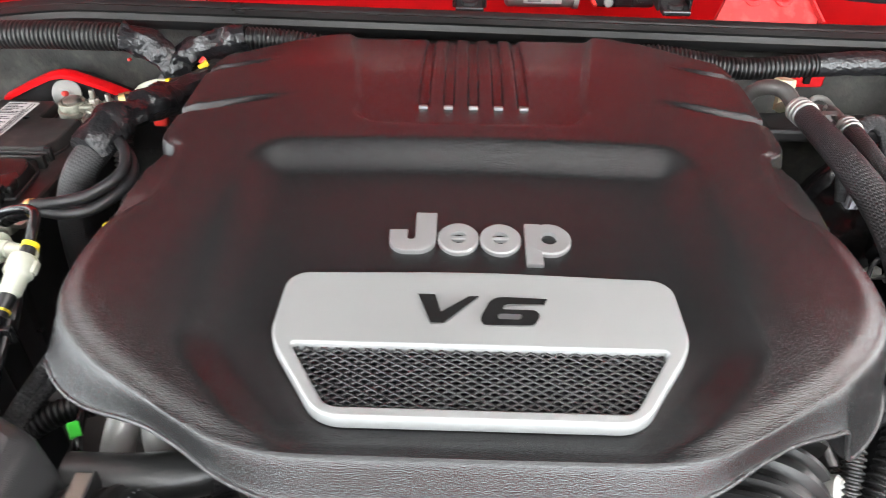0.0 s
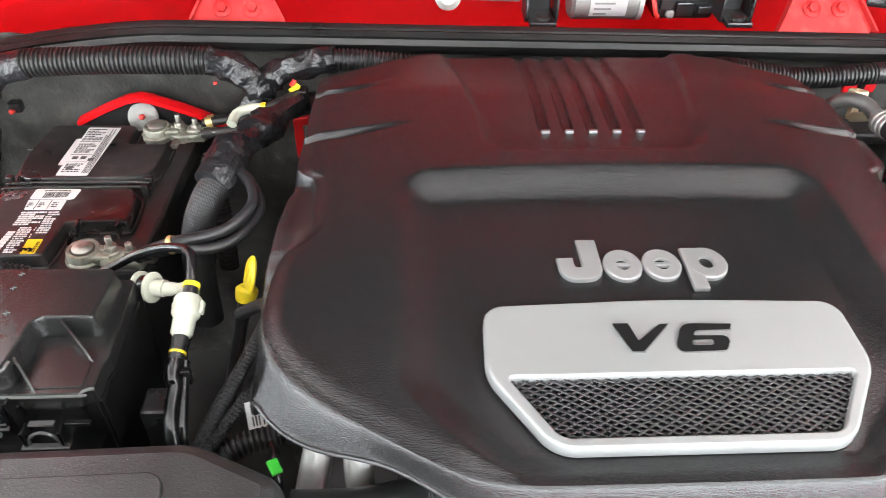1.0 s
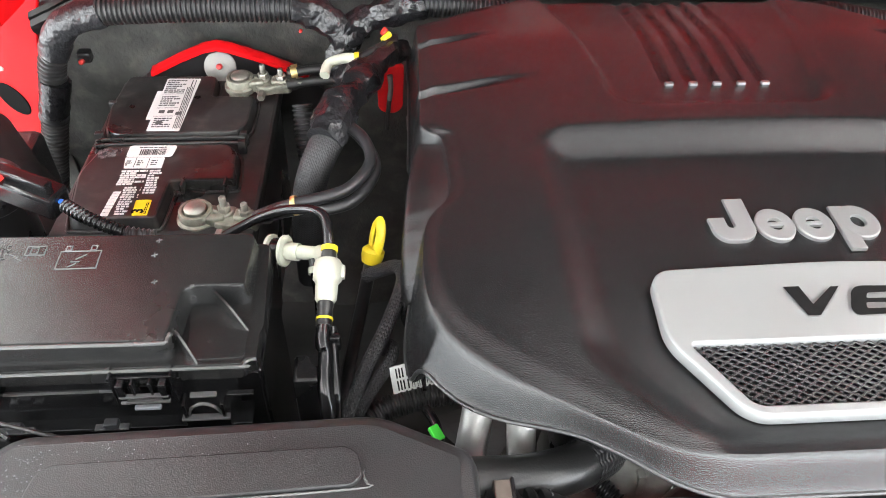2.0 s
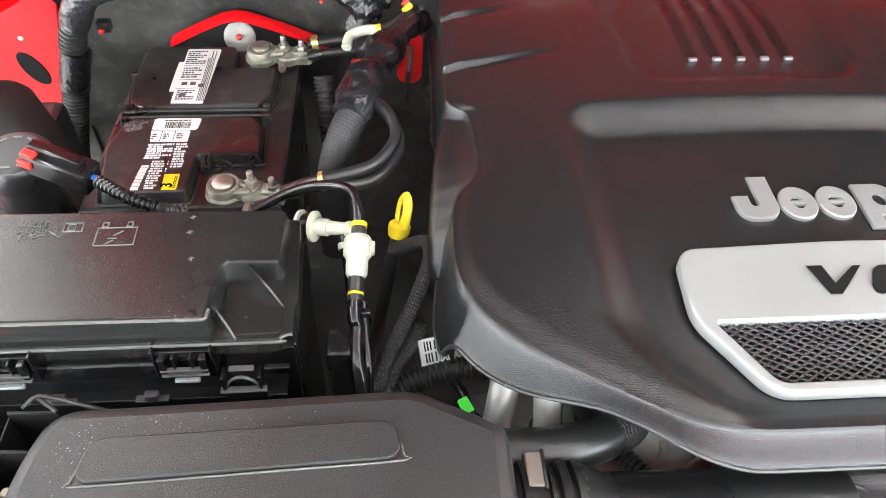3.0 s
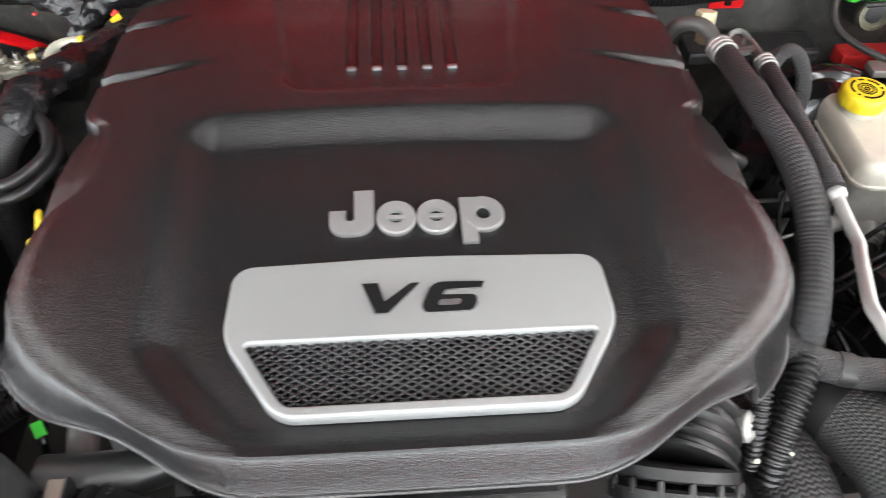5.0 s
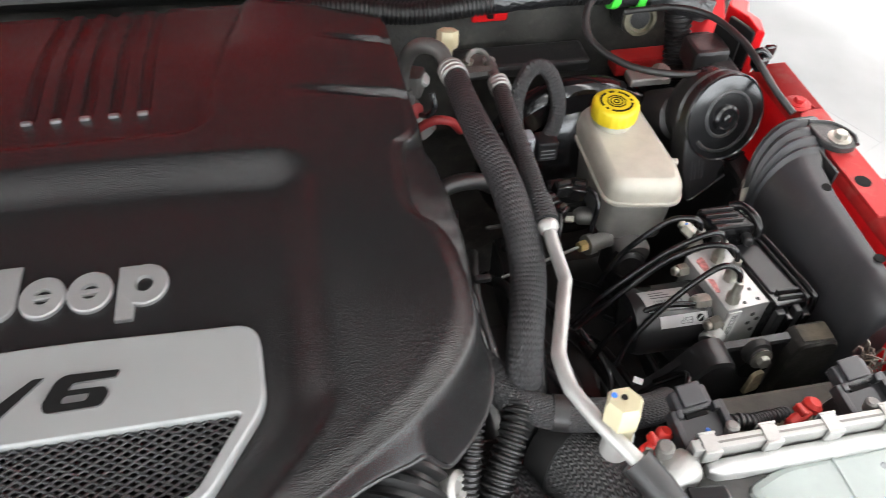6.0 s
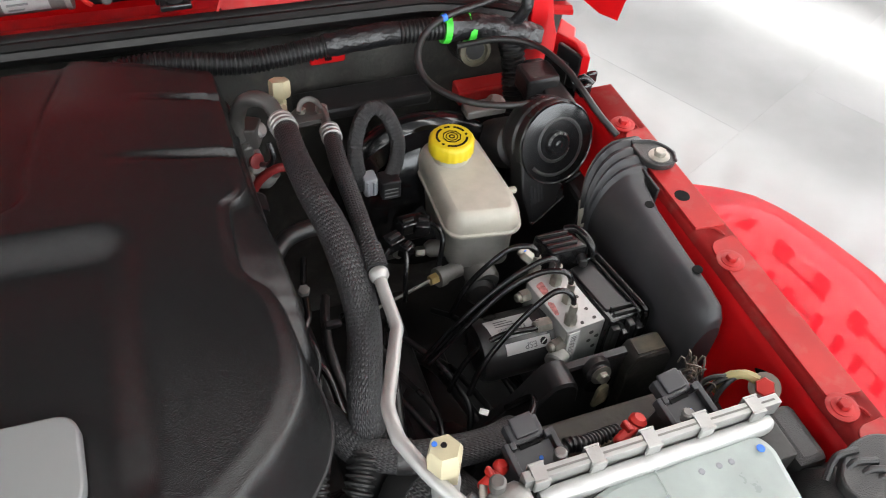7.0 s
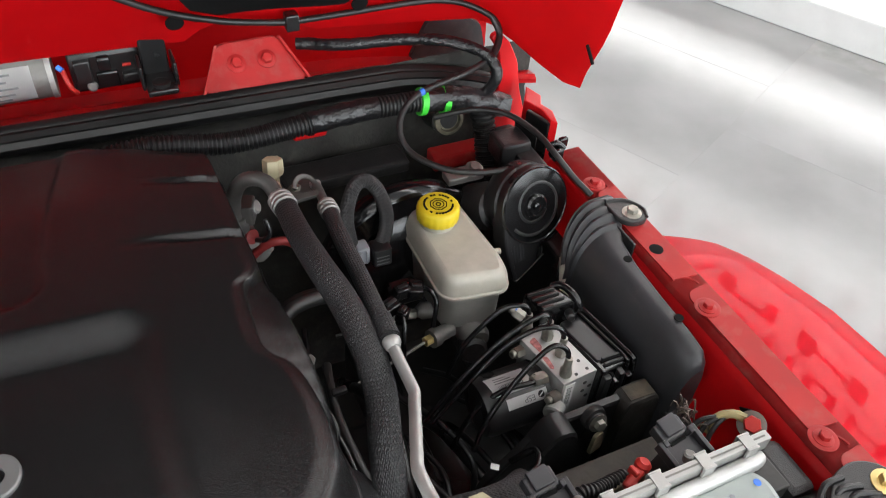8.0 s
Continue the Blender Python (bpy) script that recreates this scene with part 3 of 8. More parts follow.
    part("slot_plate", boxed(-0.020, 0.020, -0.003, 0.003, -0.030, 0.030, 0.002, m=pose(0.675, 0.764, 0.988, 0, 0, -72)), SMOOTH, corner)
    part("cut_out", boxed(-0.018, 0.018, -0.001, 0.001, -0.016, 0.016, 0, m=pose(0.651, 0.753, 1.003, 0, 0, -68)), INK, corner, "dark cut-out", shade=False)
    ring = ccw(rounded([(-0.90, 1.090), (-0.676, 1.090), (-0.700, 1.021), (-0.719, 0.946), (-0.737, 0.866), (-0.752, 0.80), (-0.90, 0.80)], 0.006, 4))
    b = bmesh.new()
    loft(b, [[(x, 0.846, z) for x, z in ring], [(x, 0.839, z) for x, z in ring], [(x, 0.8375, z) for x, z in inset(ring, 0.0015)]])
    bmesh.ops.recalc_face_normals(b, faces=b.faces[:])
    side = part("cowl_side", b, RED, car, "red cowl side panel with an oval hole")
    part("oval_hole", lathe([(0.0125, 0), (0.0115, 0.0008)], aim((-0.757, 0.8370, 0.930), (0, -1, 0)) @ Matrix.Rotation(radians(25), 4, "Z") @ Matrix.Diagonal((1.0, 2.0, 1, 1)), 28), INK, side, "dark oval hole")
    part("plug", lathe([(0.0035, 0), (0.0025, 0.001)], aim((-0.757, 0.8370, 0.972), (0, -1, 0)), 12), WHITE_PL, side, "small pale plug")
    part("corner_liner", boxed(-0.900, -0.730, 0.868, 0.878, 0.50, 1.04, 0.002), FELT, car, "dark felt liner in the bay's corner")
    # raised bonnet: crowned inner panel with side skirts, black pad, turned up about the hinge line
    up = Matrix.Translation((0, 0.878, 1.104)) @ Matrix.Rotation(radians(-70), 4, "X")
    b = bmesh.new()

    def skin(x, v):
        a = abs(x)
        w = 0.055 - 0.05 * (a / 0.70) ** 2 - 0.012 * smooth(0.0, 0.10, v)
        return w

    rings = []
    for i in range(81):
        x = -0.73 + 1.46 * i / 80
        a = abs(x)
        start = -0.015 + 0.024 * smooth(0.28, 0.30, a) * smooth(0.425, 0.405, a)
        ring = []
        for j in range(41):
            v = start + (1.15 - start) * j / 40
            w = skin(min(a, 0.70), v) - (0.130 - 0.03 * v) * smooth(0.64, 0.73, a)
            ring.append((x * (1 - 0.13 * v), -v, w))
        rings.append(ring)
    loft(b, rings, False, False, closed=False)
    bmesh.ops.solidify(b, geom=b.faces[:], thickness=0.012)
    bmesh.ops.transform(b, matrix=up, verts=b.verts)
    hood = part("bonnet", b, RED, car, "raised red bonnet, pressed inner side")
    b = bmesh.new()
    rings = []
    for i in range(49):
        x = -0.675 + 1.35 * i / 48
        inn = 0.062 + 0.11 * smooth(0.30, 0.22, abs(x)) + 0.06 * smooth(0.44, 0.52, abs(x)) + 0.16 * smooth(0.635, 0.67, abs(x))
        rings.append([(x * (1 - 0.13 * v), -v, skin(abs(x), v) - 0.030 + 0.008 * noise.noise(Vector((x * 6, v * 6, 0))))
                      for v in [inn + (1.0 - inn) * j / 30 for j in range(31)]])
    loft(b, rings, False, False, closed=False)
    bmesh.ops.solidify(b, geom=b.faces[:], thickness=0.010)
    bmesh.ops.transform(b, matrix=up, verts=b.verts)
    part("bonnet_pad", b, PAD_M, hood, "black felt heat pad")
    for x, v in ((0.266, 0.034), (0.476, 0.042), (-0.266, 0.034), (-0.476, 0.042)):
        part("hole", lathe([(0.010, 0), (0.010, 0.002), (0.008, 0.0022)], up @ Matrix.Translation((x * (1 - 0.13 * v), -v, skin(abs(x), v) - 0.0125)) @ pose(0, 0, 0, 180, 0, 0), 20),
             INK, hood, "dark drain hole")
    part("slot", boxed(-0.002, 0.002, -0.012, 0.012, -0.0015, 0.0015, 0.0008, 1, m=aim((0.7035, 0.724, 1.122), (-0.9, -0.35, 0.2)) @ pose(0, 0, 0, 0, 0, 40)), INK, hood, "dark slot")
    # windscreen frame and glass behind the bonnet
    part("windscreen_frame", boxed(-0.74, 0.74, 1.12, 1.17, 1.05, 1.30, 0.01), RED, car)
    # underside and far walls of the bay
    part("splash_panel", boxed(0.612, 0.634, 0.20, 0.60, 0.55, 0.925, 0.006), DULL, car, "black splash panel")
    part("rear_splash_panel", boxed(0.624, 0.652, 0.60, 0.86, 0.50, 0.93, 0.006), DULL, car)
    part("undertray", boxed(-0.70, 0.70, -0.5, 0.88, 0.0, 0.50, 0), DARK, car, shade=False)
    part("side_wall", boxed(-0.74, -0.69, -0.35, 0.75, 0.5, 0.95, 0.01), DULL, car, "black inner wing liner")
    # thin black sheet, added to hide the red wing wall behind it
    part("wing_cover_sheet", boxed(-0.6615, -0.6590, -0.35, 0.335, 0.55, 0.985, 0.001), DUCT_DARK, car, "matt black sheet added over the red inner wing wall")
    part("front_panel", boxed(-0.66, 0.66, -0.48, -0.44, 0.3, 0.98, 0.01), RED, car, "red grille panel")
    return car


car_body()


# ---------- engine under its cover ----------
def engine():
    e = thing("engine", 0, 0.5, 0.5, "dark grimy engine block under the cover", "engine")
    b = boxed(-0.20, 0.20, 0.33, 0.80, 0.52, 0.90, 0.02)
    part("block", b, DARK, e)
    for s in (-1, 1):
        b = boxed(-0.06, 0.06, 0.36, 0.78, -0.07, 0.07, 0.015, m=pose(s * 0.20, 0, 0.90, 0, s * 30, 0))
        head = part("cylinder_head", b, DARK, e)
        for k in range(6):
            part("coil_cover", boxed(-0.05, 0.05, 0.38 + 0.07 * k, 0.41 + 0.07 * k, 0.05, 0.09, 0.006, m=pose(s * 0.20, 0, 0.90, 0, s * 30, 0)), SMOOTH, head)
    part("plenum", boxed(-0.19, 0.19, 0.30, 0.76, 0.93, 1.02, 0.02), SMOOTH, e)
    return e


engine()


def engine_cover():
    CX = -0.008
    cover = thing("engine_cover", CX, 0.5, 0.98, "black grained plastic engine cover with a silver badge plate", "engine cover")
    half = [(0.0, 0.800), (0.10, 0.799), (0.150, 0.796), (0.165, 0.790), (0.20, 0.784), (0.255, 0.768), (0.265, 0.755), (0.2665, 0.70), (0.269, 0.62),
            (0.271, 0.580), (0.2700, 0.566), (0.2640, 0.557), (0.2560, 0.550), (0.2525, 0.537), (0.2510, 0.505), (0.2510, 0.482), (0.2560, 0.466), (0.2660, 0.454), (0.2720, 0.440), (0.2755, 0.42), (0.277, 0.385), (0.272, 0.355),
            (0.256, 0.328), (0.230, 0.302), (0.200, 0.280), (0.166, 0.258), (0.138, 0.2435), (0.105, 0.2382), (0.05, 0.2372), (0.0, 0.237)]
    line = [(x, y, 0) for x, y in half] + [(-x, y, 0) for x, y in half[-2:0:-1]]
    line.append(line[0])
    dense, total = spline(line, 0.0024)
    dense = dense[:-1]
    outline = ccw([(p.x, p.y) for p in dense])
    n = len(outline)
    mid = Vector((0, 0.50))

    def height(x, y, k):
        """The moulded top: surround, sunken field, rear panel with grooves, side louvres. k: 0 at the middle, 1 at the rim."""
        a = abs(x)
        z = 1.083 + 0.0125 * smooth(0.27, 0.50, y)
        z -= 0.017 * smooth(0.66, 0.80, y) ** 1.3
        z -= 0.016 * smooth(0.13, 0.275, a) ** 1.5 * smooth(0.30, 0.50, y) + 0.003 * smooth(0.20, 0.28, a) * smooth(0.45, 0.30, y)
        z -= 0.0035 * smooth(0.95, 1.0, k)
        edge = 0.184 - 0.055 * smooth(0.325, 0.235, y)
        back, r = 0.545 - 0.006 * (a / 0.16) ** 2, 0.034
        dx, dy = a - edge + r, y - back + r
        d = math.hypot(max(dx, 0), max(dy, 0)) + min(max(dx, dy), 0) - r
        sink = smooth(0.001, -0.035, d) * smooth(0.226, 0.262, y)
        floor_z = 1.0715 + 0.0085 * smooth(0.25, 0.50, y)
        z = z + (min(z, floor_z) - z) * sink
        if y > 0.55:
            hx, r = 0.102 + 0.16 * max(0, y - 0.62), 0.026
            dx, dy = max(a - hx + r, 0), max(0.571 - y + r, 0)
            z -= 0.0062 * smooth(0.0055, -0.0055, math.hypot(dx, dy) - r)
            for i in range(5):
                gx = 0.0025 + 0.0226 * (i - 2)
                z -= 0.0040 * smooth(0.0062, 0.0036, abs(x - gx)) * smooth(0.606, 0.614, y)
        for y0, inner, w in ((0.615, 0.152, 0.0090), (0.704, 0.178, 0.0085)):
            if a > inner:
                deep = smooth(inner, 0.262, a)
                d = y - y0
                z -= 0.0062 * deep * smooth(-w, -w * 0.15, d) * smooth(w * 0.55, w * 0.1, d)
        return z

    b = bmesh.new()
    rings = []
    steps = [j / 104 for j in range(1, 105)]
    for k in steps:
        rings.append([(CX + (mid.x + (x - mid.x) * k), mid.y + (y - mid.y) * k, height(mid.x + (x - mid.x) * k, mid.y + (y - mid.y) * k, k)) for x, y in outline])

    def rim_z(x, y):
        side = smooth(0.340, 0.350, y) if x < 0 else smooth(0.294, 0.304, y)
        return (1.050 + 0.011 * smooth(0.095, 0.165, abs(x)) - 0.013 * smooth(0.175, 0.250, abs(x))) * (1 - side) + (1.013 + 0.010 * smooth(0.44, 0.52, y)) * side

    def flare(x, y):
        a = abs(x)
        front = 0.0135 - 0.0085 * smooth(0.095, 0.165, a) + 0.0145 * smooth(0.175, 0.250, a)
        return front + (0.010 - front) * smooth(0.330, 0.42, y)

    top = rings[-1]
    for out, f in ((0.10, 0.03), (0.22, 0.10), (0.36, 0.25), (0.56, 0.5), (0.76, 0.75), (0.93, 0.93), (0.98, 0.96), (1.0, 0.98), (1.0, 1.0)):
        ring = []
        for i, (x, y) in enumerate(outline):
            d = Vector(outline[(i + 3) % n]) - Vector(outline[i - 3])
            d.normalize()
            o = flare(x, y) * out
            zt = top[i][2]
            ring.append((CX + x + d.y * o, y - d.x * o, zt + (rim_z(x, y) - zt) * f))
        rings.append(ring)
    lower = rings[-1]
    for back, share, dz in ((0.0025, 0.0, 0.0), (0.004, 0.1, 0.0005), (0.007, 1.0, 0.009)):
        ring = []
        for i, (x, y, z) in enumerate(lower):
            back_off = back + share * flare(*outline[i])
            d = Vector(outline[(i + 3) % n]) - Vector(outline[i - 3])
            d.normalize()
            ring.append((x - d.y * back_off, y + d.x * back_off, min(z + dz, top[i][2] - 0.004)))
        rings.append(ring)
    tongue = ccw(rounded([(0.412, 1.030), (0.402, 1.006), (0.386, 0.994), (0.366, 0.974), (0.357, 0.978), (0.364, 1.000), (0.354, 1.022), (0.352, 1.030)], [0.002, 0.012, 0.012, 0.004, 0.004, 0.008, 0.002, 0.002], 4))
    tb = bmesh.new()
    loft(tb, [[(x + 0.012 * (1.03 - z) / 0.05 * 0.3, y, z) for y, z in tongue] for x in (-0.2900, -0.2870)])
    bmesh.ops.recalc_face_normals(tb, faces=tb.faces[:])
    part("tongue", tb, GRAIN, cover, "hanging tongue at the front corner")
    bead = [lower[i] for i in range(0, n, 4)]
    first = loft(b, rings, False, False)[0]
    c = b.verts.new((CX + mid.x, mid.y, height(0, 0.5, 0)))
    for i in range(n):
        b.faces.new((first[i], first[(i + 1) % n], c))
    part("shell", b, GRAIN, cover)
    part("edge_bead", tube(bead + bead[:1], 0.0017, 0.004, 8), GRAIN_FINE, cover, "slim rounded lower edge")

    # studs at the front of the rear grooves
    for i in range(5):
        x = CX + 0.0025 + 0.0226 * (i - 2)
        part("stud", boxed(x - 0.0040, x + 0.0040, 0.6020, 0.6065, 1.0875, 1.0918, 0.0012), CHROME, cover, "small satin metal stud")

    # finger scoops in the waists
    cuts = ((0.567, 0.262, 0.272, 1.073, 1.060), (0.556, 0.250, 0.275, 1.076, 1.062), (0.535, 0.247, 0.281, 1.077, 1.062), (0.500, 0.246, 0.286, 1.077, 1.060),
            (0.478, 0.246, 0.288, 1.076, 1.056), (0.462, 0.252, 0.290, 1.070, 1.050), (0.446, 0.262, 0.291, 1.058, 1.042), (0.425, 0.262, 0.291, 1.042, 1.030), (0.415, 0.264, 0.288, 1.030, 1.018))
    for s in (-1, 1):
        b = bmesh.new()
        rings = []
        for (ya, *pa), (yb, *pb) in zip(cuts, cuts[1:] + cuts[-1:]):
            for j in range(4):
                f = j / 4
                xn, xo, zi, zo = (p + (q - p) * smooth(0, 1, f) for p, q in zip(pa, pb))
                w, y = xo - xn, ya + (yb - ya) * f
                if ya == yb and j:
                    continue
                rings.append([(CX + s * x, y, z) for x, z in ((xn, 0.985), (xn, zi), (xn + 0.15 * w, zi - 0.0035), (xn + 0.40 * w, zo + (zi - zo) * 0.42), (xn + 0.65 * w, zo + 0.0032), (xo - 0.0045, zo + 0.0012),
                                                               (xo - 0.0015, zo - 0.0008), (xo, zo - 0.005), (xo + 0.003, 1.0), (xo + 0.002, 0.985))])
        loft(b, rings)
        bmesh.ops.recalc_face_normals(b, faces=b.faces[:])
        part("grip_pad", b, GRAIN, cover, "grained finger grip")

    # badge plate: a frame round a slanted grille
    P0 = -0.0015
    outer = ccw(rounded([(P0 + x, y) for x, y in ((-0.1275, 0.3755), (0, 0.3800), (0.1275, 0.3755), (0.1300, 0.3180), (0.0925, 0.2595), (-0.0925, 0.2595), (-0.1300, 0.3180))],
                        [0.014, 0.05, 0.014, 0.012, 0.014, 0.014, 0.012], 6))
    inner = ccw(rounded([(P0 + x, y) for x, y in ((-0.1165, 0.3135), (0.1165, 0.3135), (0.0880, 0.2672), (-0.0880, 0.2672))], [0.004, 0.004, 0.007, 0.007], 6))

    def tilt(y):
        return 1.0785 + 0.0065 * smooth(0.25, 0.38, y)

    b = bmesh.new()

    def ring(pts, dz):
        return [b.verts.new((x, y, tilt(y) + dz)) for x, y in pts]

    o = [ring(outer, -0.006), ring(outer, 0.0022), ring(inset(outer, 0.0006), 0.0032), ring(inset(outer, 0.0018), 0.0038)]
    h = [ring(inset(inner, -0.0016), 0.0038), ring(inset(inner, -0.0005), 0.0032), ring(inner, 0.002), ring(inner, -0.006)]
    for seq in (o, h):
        for p, q in zip(seq, seq[1:]):
            for i in range(len(p)):
                b.faces.new((p[i], p[(i + 1) % len(p)], q[(i + 1) % len(q)], q[i]))
    edges = []
    for loop in (o[-1], h[0]):
        for i in range(len(loop)):
            edges.append(b.edges.get((loop[i], loop[(i + 1) % len(loop)])))
    for f in bmesh.ops.triangle_fill(b, edges=edges, use_beauty=True, normal=(0, 0, 1))["geom"]:
        if isinstance(f, bmesh.types.BMFace):
            f.material_index = 1
    plate = part("badge_plate", b, SILVER, cover, "silver badge plate")

    # grille: dark back and two crossing sets of slim bars, the second lower
    b = bmesh.new()
    loft(b, [[(x, y, tilt(y) - 0.0075) for x, y in inset(inner, -0.001)], [(x, y, tilt(y) - 0.0055) for x, y in inset(inner, -0.001)]])
    part("grille_back", b, SMOOTH, plate)

    def clip(p, d):
        lo, hi = -1.0, 1.0
        for i in range(len(inner)):
            q, r = Vector(inner[i]), Vector(inner[(i + 1) % len(inner)])
            e = r - q
            nrm = Vector((-e.y, e.x))
            num, den = nrm.dot(q - p), nrm.dot(d)
            if abs(den) < 1e-12:
                continue
            t = num / den
            if den > 0:
                lo = max(lo, t)
            else:
                hi = min(hi, t)
        return lo, hi

    b = bmesh.new()
    for slope, lift, wide, gap in ((-30, -0.0006, 0.00095, 0.0046), (31, -0.0008, 0.00095, 0.0046)):
        d = Vector((math.cos(radians(slope)), math.sin(radians(slope))))
        q = Vector((-d.y, d.x))
        for k in range(-40, 41):
            p = Vector((P0, 0.289)) + q * (k * gap)
            lo, hi = clip(p, d)
            if hi - lo < 0.003:
                continue
            s, t = p + d * lo, p + d * hi
            quad = [s - q * wide, s + q * wide, t + q * wide, t - q * wide]
            small = [s - q * wide * 0.5, s + q * wide * 0.5, t + q * wide * 0.5, t - q * wide * 0.5]
            loft(b, [[(v.x, v.y, tilt(v.y) + lift - 0.0022) for v in quad], [(v.x, v.y, tilt(v.y) + lift) for v in quad],
                     [(v.x, v.y, tilt(v.y) + lift + 0.0005) for v in small]])
    part("grille", b, GRAIN, plate, "black diamond grille")
    # the engine's type in broad slanted characters, sunk dark into the plate with a bright lower rim
    def flat(pts, z, hole=None):
        bm = bmesh.new()
        loops = [[bm.verts.new((x, y, tilt(y) + z)) for x, y in p] for p in ([pts] + ([hole] if hole else []))]
        edges = [bm.edges.new((q[i - 1], q[i])) for q in loops for i in range(len(q))]
        bmesh.ops.triangle_fill(bm, edges=edges, use_beauty=True, normal=(0, 0, 1))
        bmesh.ops.solidify(bm, geom=bm.faces[:], thickness=0.0006)
        return bm

    vee = [(-0.0410, 0.3555), (-0.0300, 0.3555), (-0.0258, 0.3400), (-0.0080, 0.3545), (-0.0020, 0.3545), (-0.0238, 0.3312), (-0.0322, 0.3312)]
    six = rounded([(0.0425, 0.3535), (0.0110, 0.3545), (0.0055, 0.3510), (-0.0010, 0.3355), (0.0010, 0.3302), (0.0330, 0.3308), (0.0372, 0.3390), (0.0350, 0.3432), (0.0130, 0.3435), (0.0155, 0.3485), (0.0402, 0.3490)],
                  [0.0005, 0.004, 0.004, 0.004, 0.003, 0.003, 0.003, 0.003, 0.0012, 0.002, 0.0005], 4)
    eye = rounded([(0.0112, 0.3402), (0.0262, 0.3402), (0.0246, 0.3350), (0.0098, 0.3350)], 0.002, 4)
    for shape, hole in ((vee, None), (six, eye)):
        low = [(x + 0.0003, y - 0.0006) for x, y in shape]
        mark = part("type_mark", flat(shape, 0.0050, hole), INK, plate, "dark V6 lettering", shade=False)
        part("type_rim", flat(low, 0.0044), CHROME, mark, "bright rim", shade=False)

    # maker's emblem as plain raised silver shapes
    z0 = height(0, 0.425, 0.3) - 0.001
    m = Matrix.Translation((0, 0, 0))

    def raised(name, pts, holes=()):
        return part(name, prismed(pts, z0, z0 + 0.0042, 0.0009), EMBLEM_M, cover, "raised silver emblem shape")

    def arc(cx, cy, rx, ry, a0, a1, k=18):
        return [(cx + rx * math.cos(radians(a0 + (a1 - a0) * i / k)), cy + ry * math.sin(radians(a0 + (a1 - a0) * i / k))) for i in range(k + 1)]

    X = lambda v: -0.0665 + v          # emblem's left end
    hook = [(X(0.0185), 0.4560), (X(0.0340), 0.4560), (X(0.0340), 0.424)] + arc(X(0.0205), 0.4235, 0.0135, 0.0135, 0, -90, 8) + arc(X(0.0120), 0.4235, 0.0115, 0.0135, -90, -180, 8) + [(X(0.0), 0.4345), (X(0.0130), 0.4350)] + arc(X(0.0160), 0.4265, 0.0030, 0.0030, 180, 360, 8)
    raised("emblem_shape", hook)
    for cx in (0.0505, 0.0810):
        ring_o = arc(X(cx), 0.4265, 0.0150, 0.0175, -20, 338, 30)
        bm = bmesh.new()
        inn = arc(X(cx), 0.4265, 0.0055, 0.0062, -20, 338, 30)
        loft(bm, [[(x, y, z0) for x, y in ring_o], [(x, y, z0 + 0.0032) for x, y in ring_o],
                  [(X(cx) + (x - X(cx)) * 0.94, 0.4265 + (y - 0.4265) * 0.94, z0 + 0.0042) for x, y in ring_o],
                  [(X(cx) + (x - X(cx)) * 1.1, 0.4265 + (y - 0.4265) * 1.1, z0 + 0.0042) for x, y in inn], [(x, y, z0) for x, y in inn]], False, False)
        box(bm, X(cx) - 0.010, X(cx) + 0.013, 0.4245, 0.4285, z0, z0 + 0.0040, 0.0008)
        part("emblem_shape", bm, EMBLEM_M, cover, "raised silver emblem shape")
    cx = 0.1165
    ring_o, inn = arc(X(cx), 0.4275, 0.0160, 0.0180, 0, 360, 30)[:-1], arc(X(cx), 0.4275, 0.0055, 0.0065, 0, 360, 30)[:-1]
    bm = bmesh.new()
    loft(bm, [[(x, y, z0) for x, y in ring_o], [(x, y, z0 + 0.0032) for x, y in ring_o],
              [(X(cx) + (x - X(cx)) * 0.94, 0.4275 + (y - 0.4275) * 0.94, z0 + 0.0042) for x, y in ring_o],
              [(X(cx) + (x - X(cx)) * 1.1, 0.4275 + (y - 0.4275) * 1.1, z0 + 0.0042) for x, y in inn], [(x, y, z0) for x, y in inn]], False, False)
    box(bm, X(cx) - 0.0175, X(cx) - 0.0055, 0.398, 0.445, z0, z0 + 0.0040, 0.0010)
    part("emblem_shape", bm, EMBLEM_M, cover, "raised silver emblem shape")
    return cover


engine_cover()


# ---------- passenger's side of the bay: battery, fuse box, air cleaner ----------
def dashes(bm, m, x0, x1, y0, y1, rows, seed, w=(0.0012, 0.0048), along="x", fill=0.55):
    """Rows of short plain bars in place of print that is too small to read."""
    rnd = random.Random(seed)
    if along == "y":
        m, x0, x1, y0, y1 = m @ pose(0, 0, 0, 0, 0, 90), y0, y1, -x1, -x0
    h = (y1 - y0) / rows
    for i in range(rows):
        x = x0 + rnd.uniform(0, 0.001)
        end = x1 - rnd.choice((0, 0, 0.15, 0.4)) * (x1 - x0)
        while x < end - 0.0005:
            k = min(end - x, rnd.uniform(*w))
            box(bm, x, x + k, y0 + h * (i + 0.5 - fill / 2), y0 + h * (i + 0.5 + fill / 2), 0.0, 0.0003, 0, m=m)
            x += k + rnd.uniform(0.0005, 0.0011)
    return bm


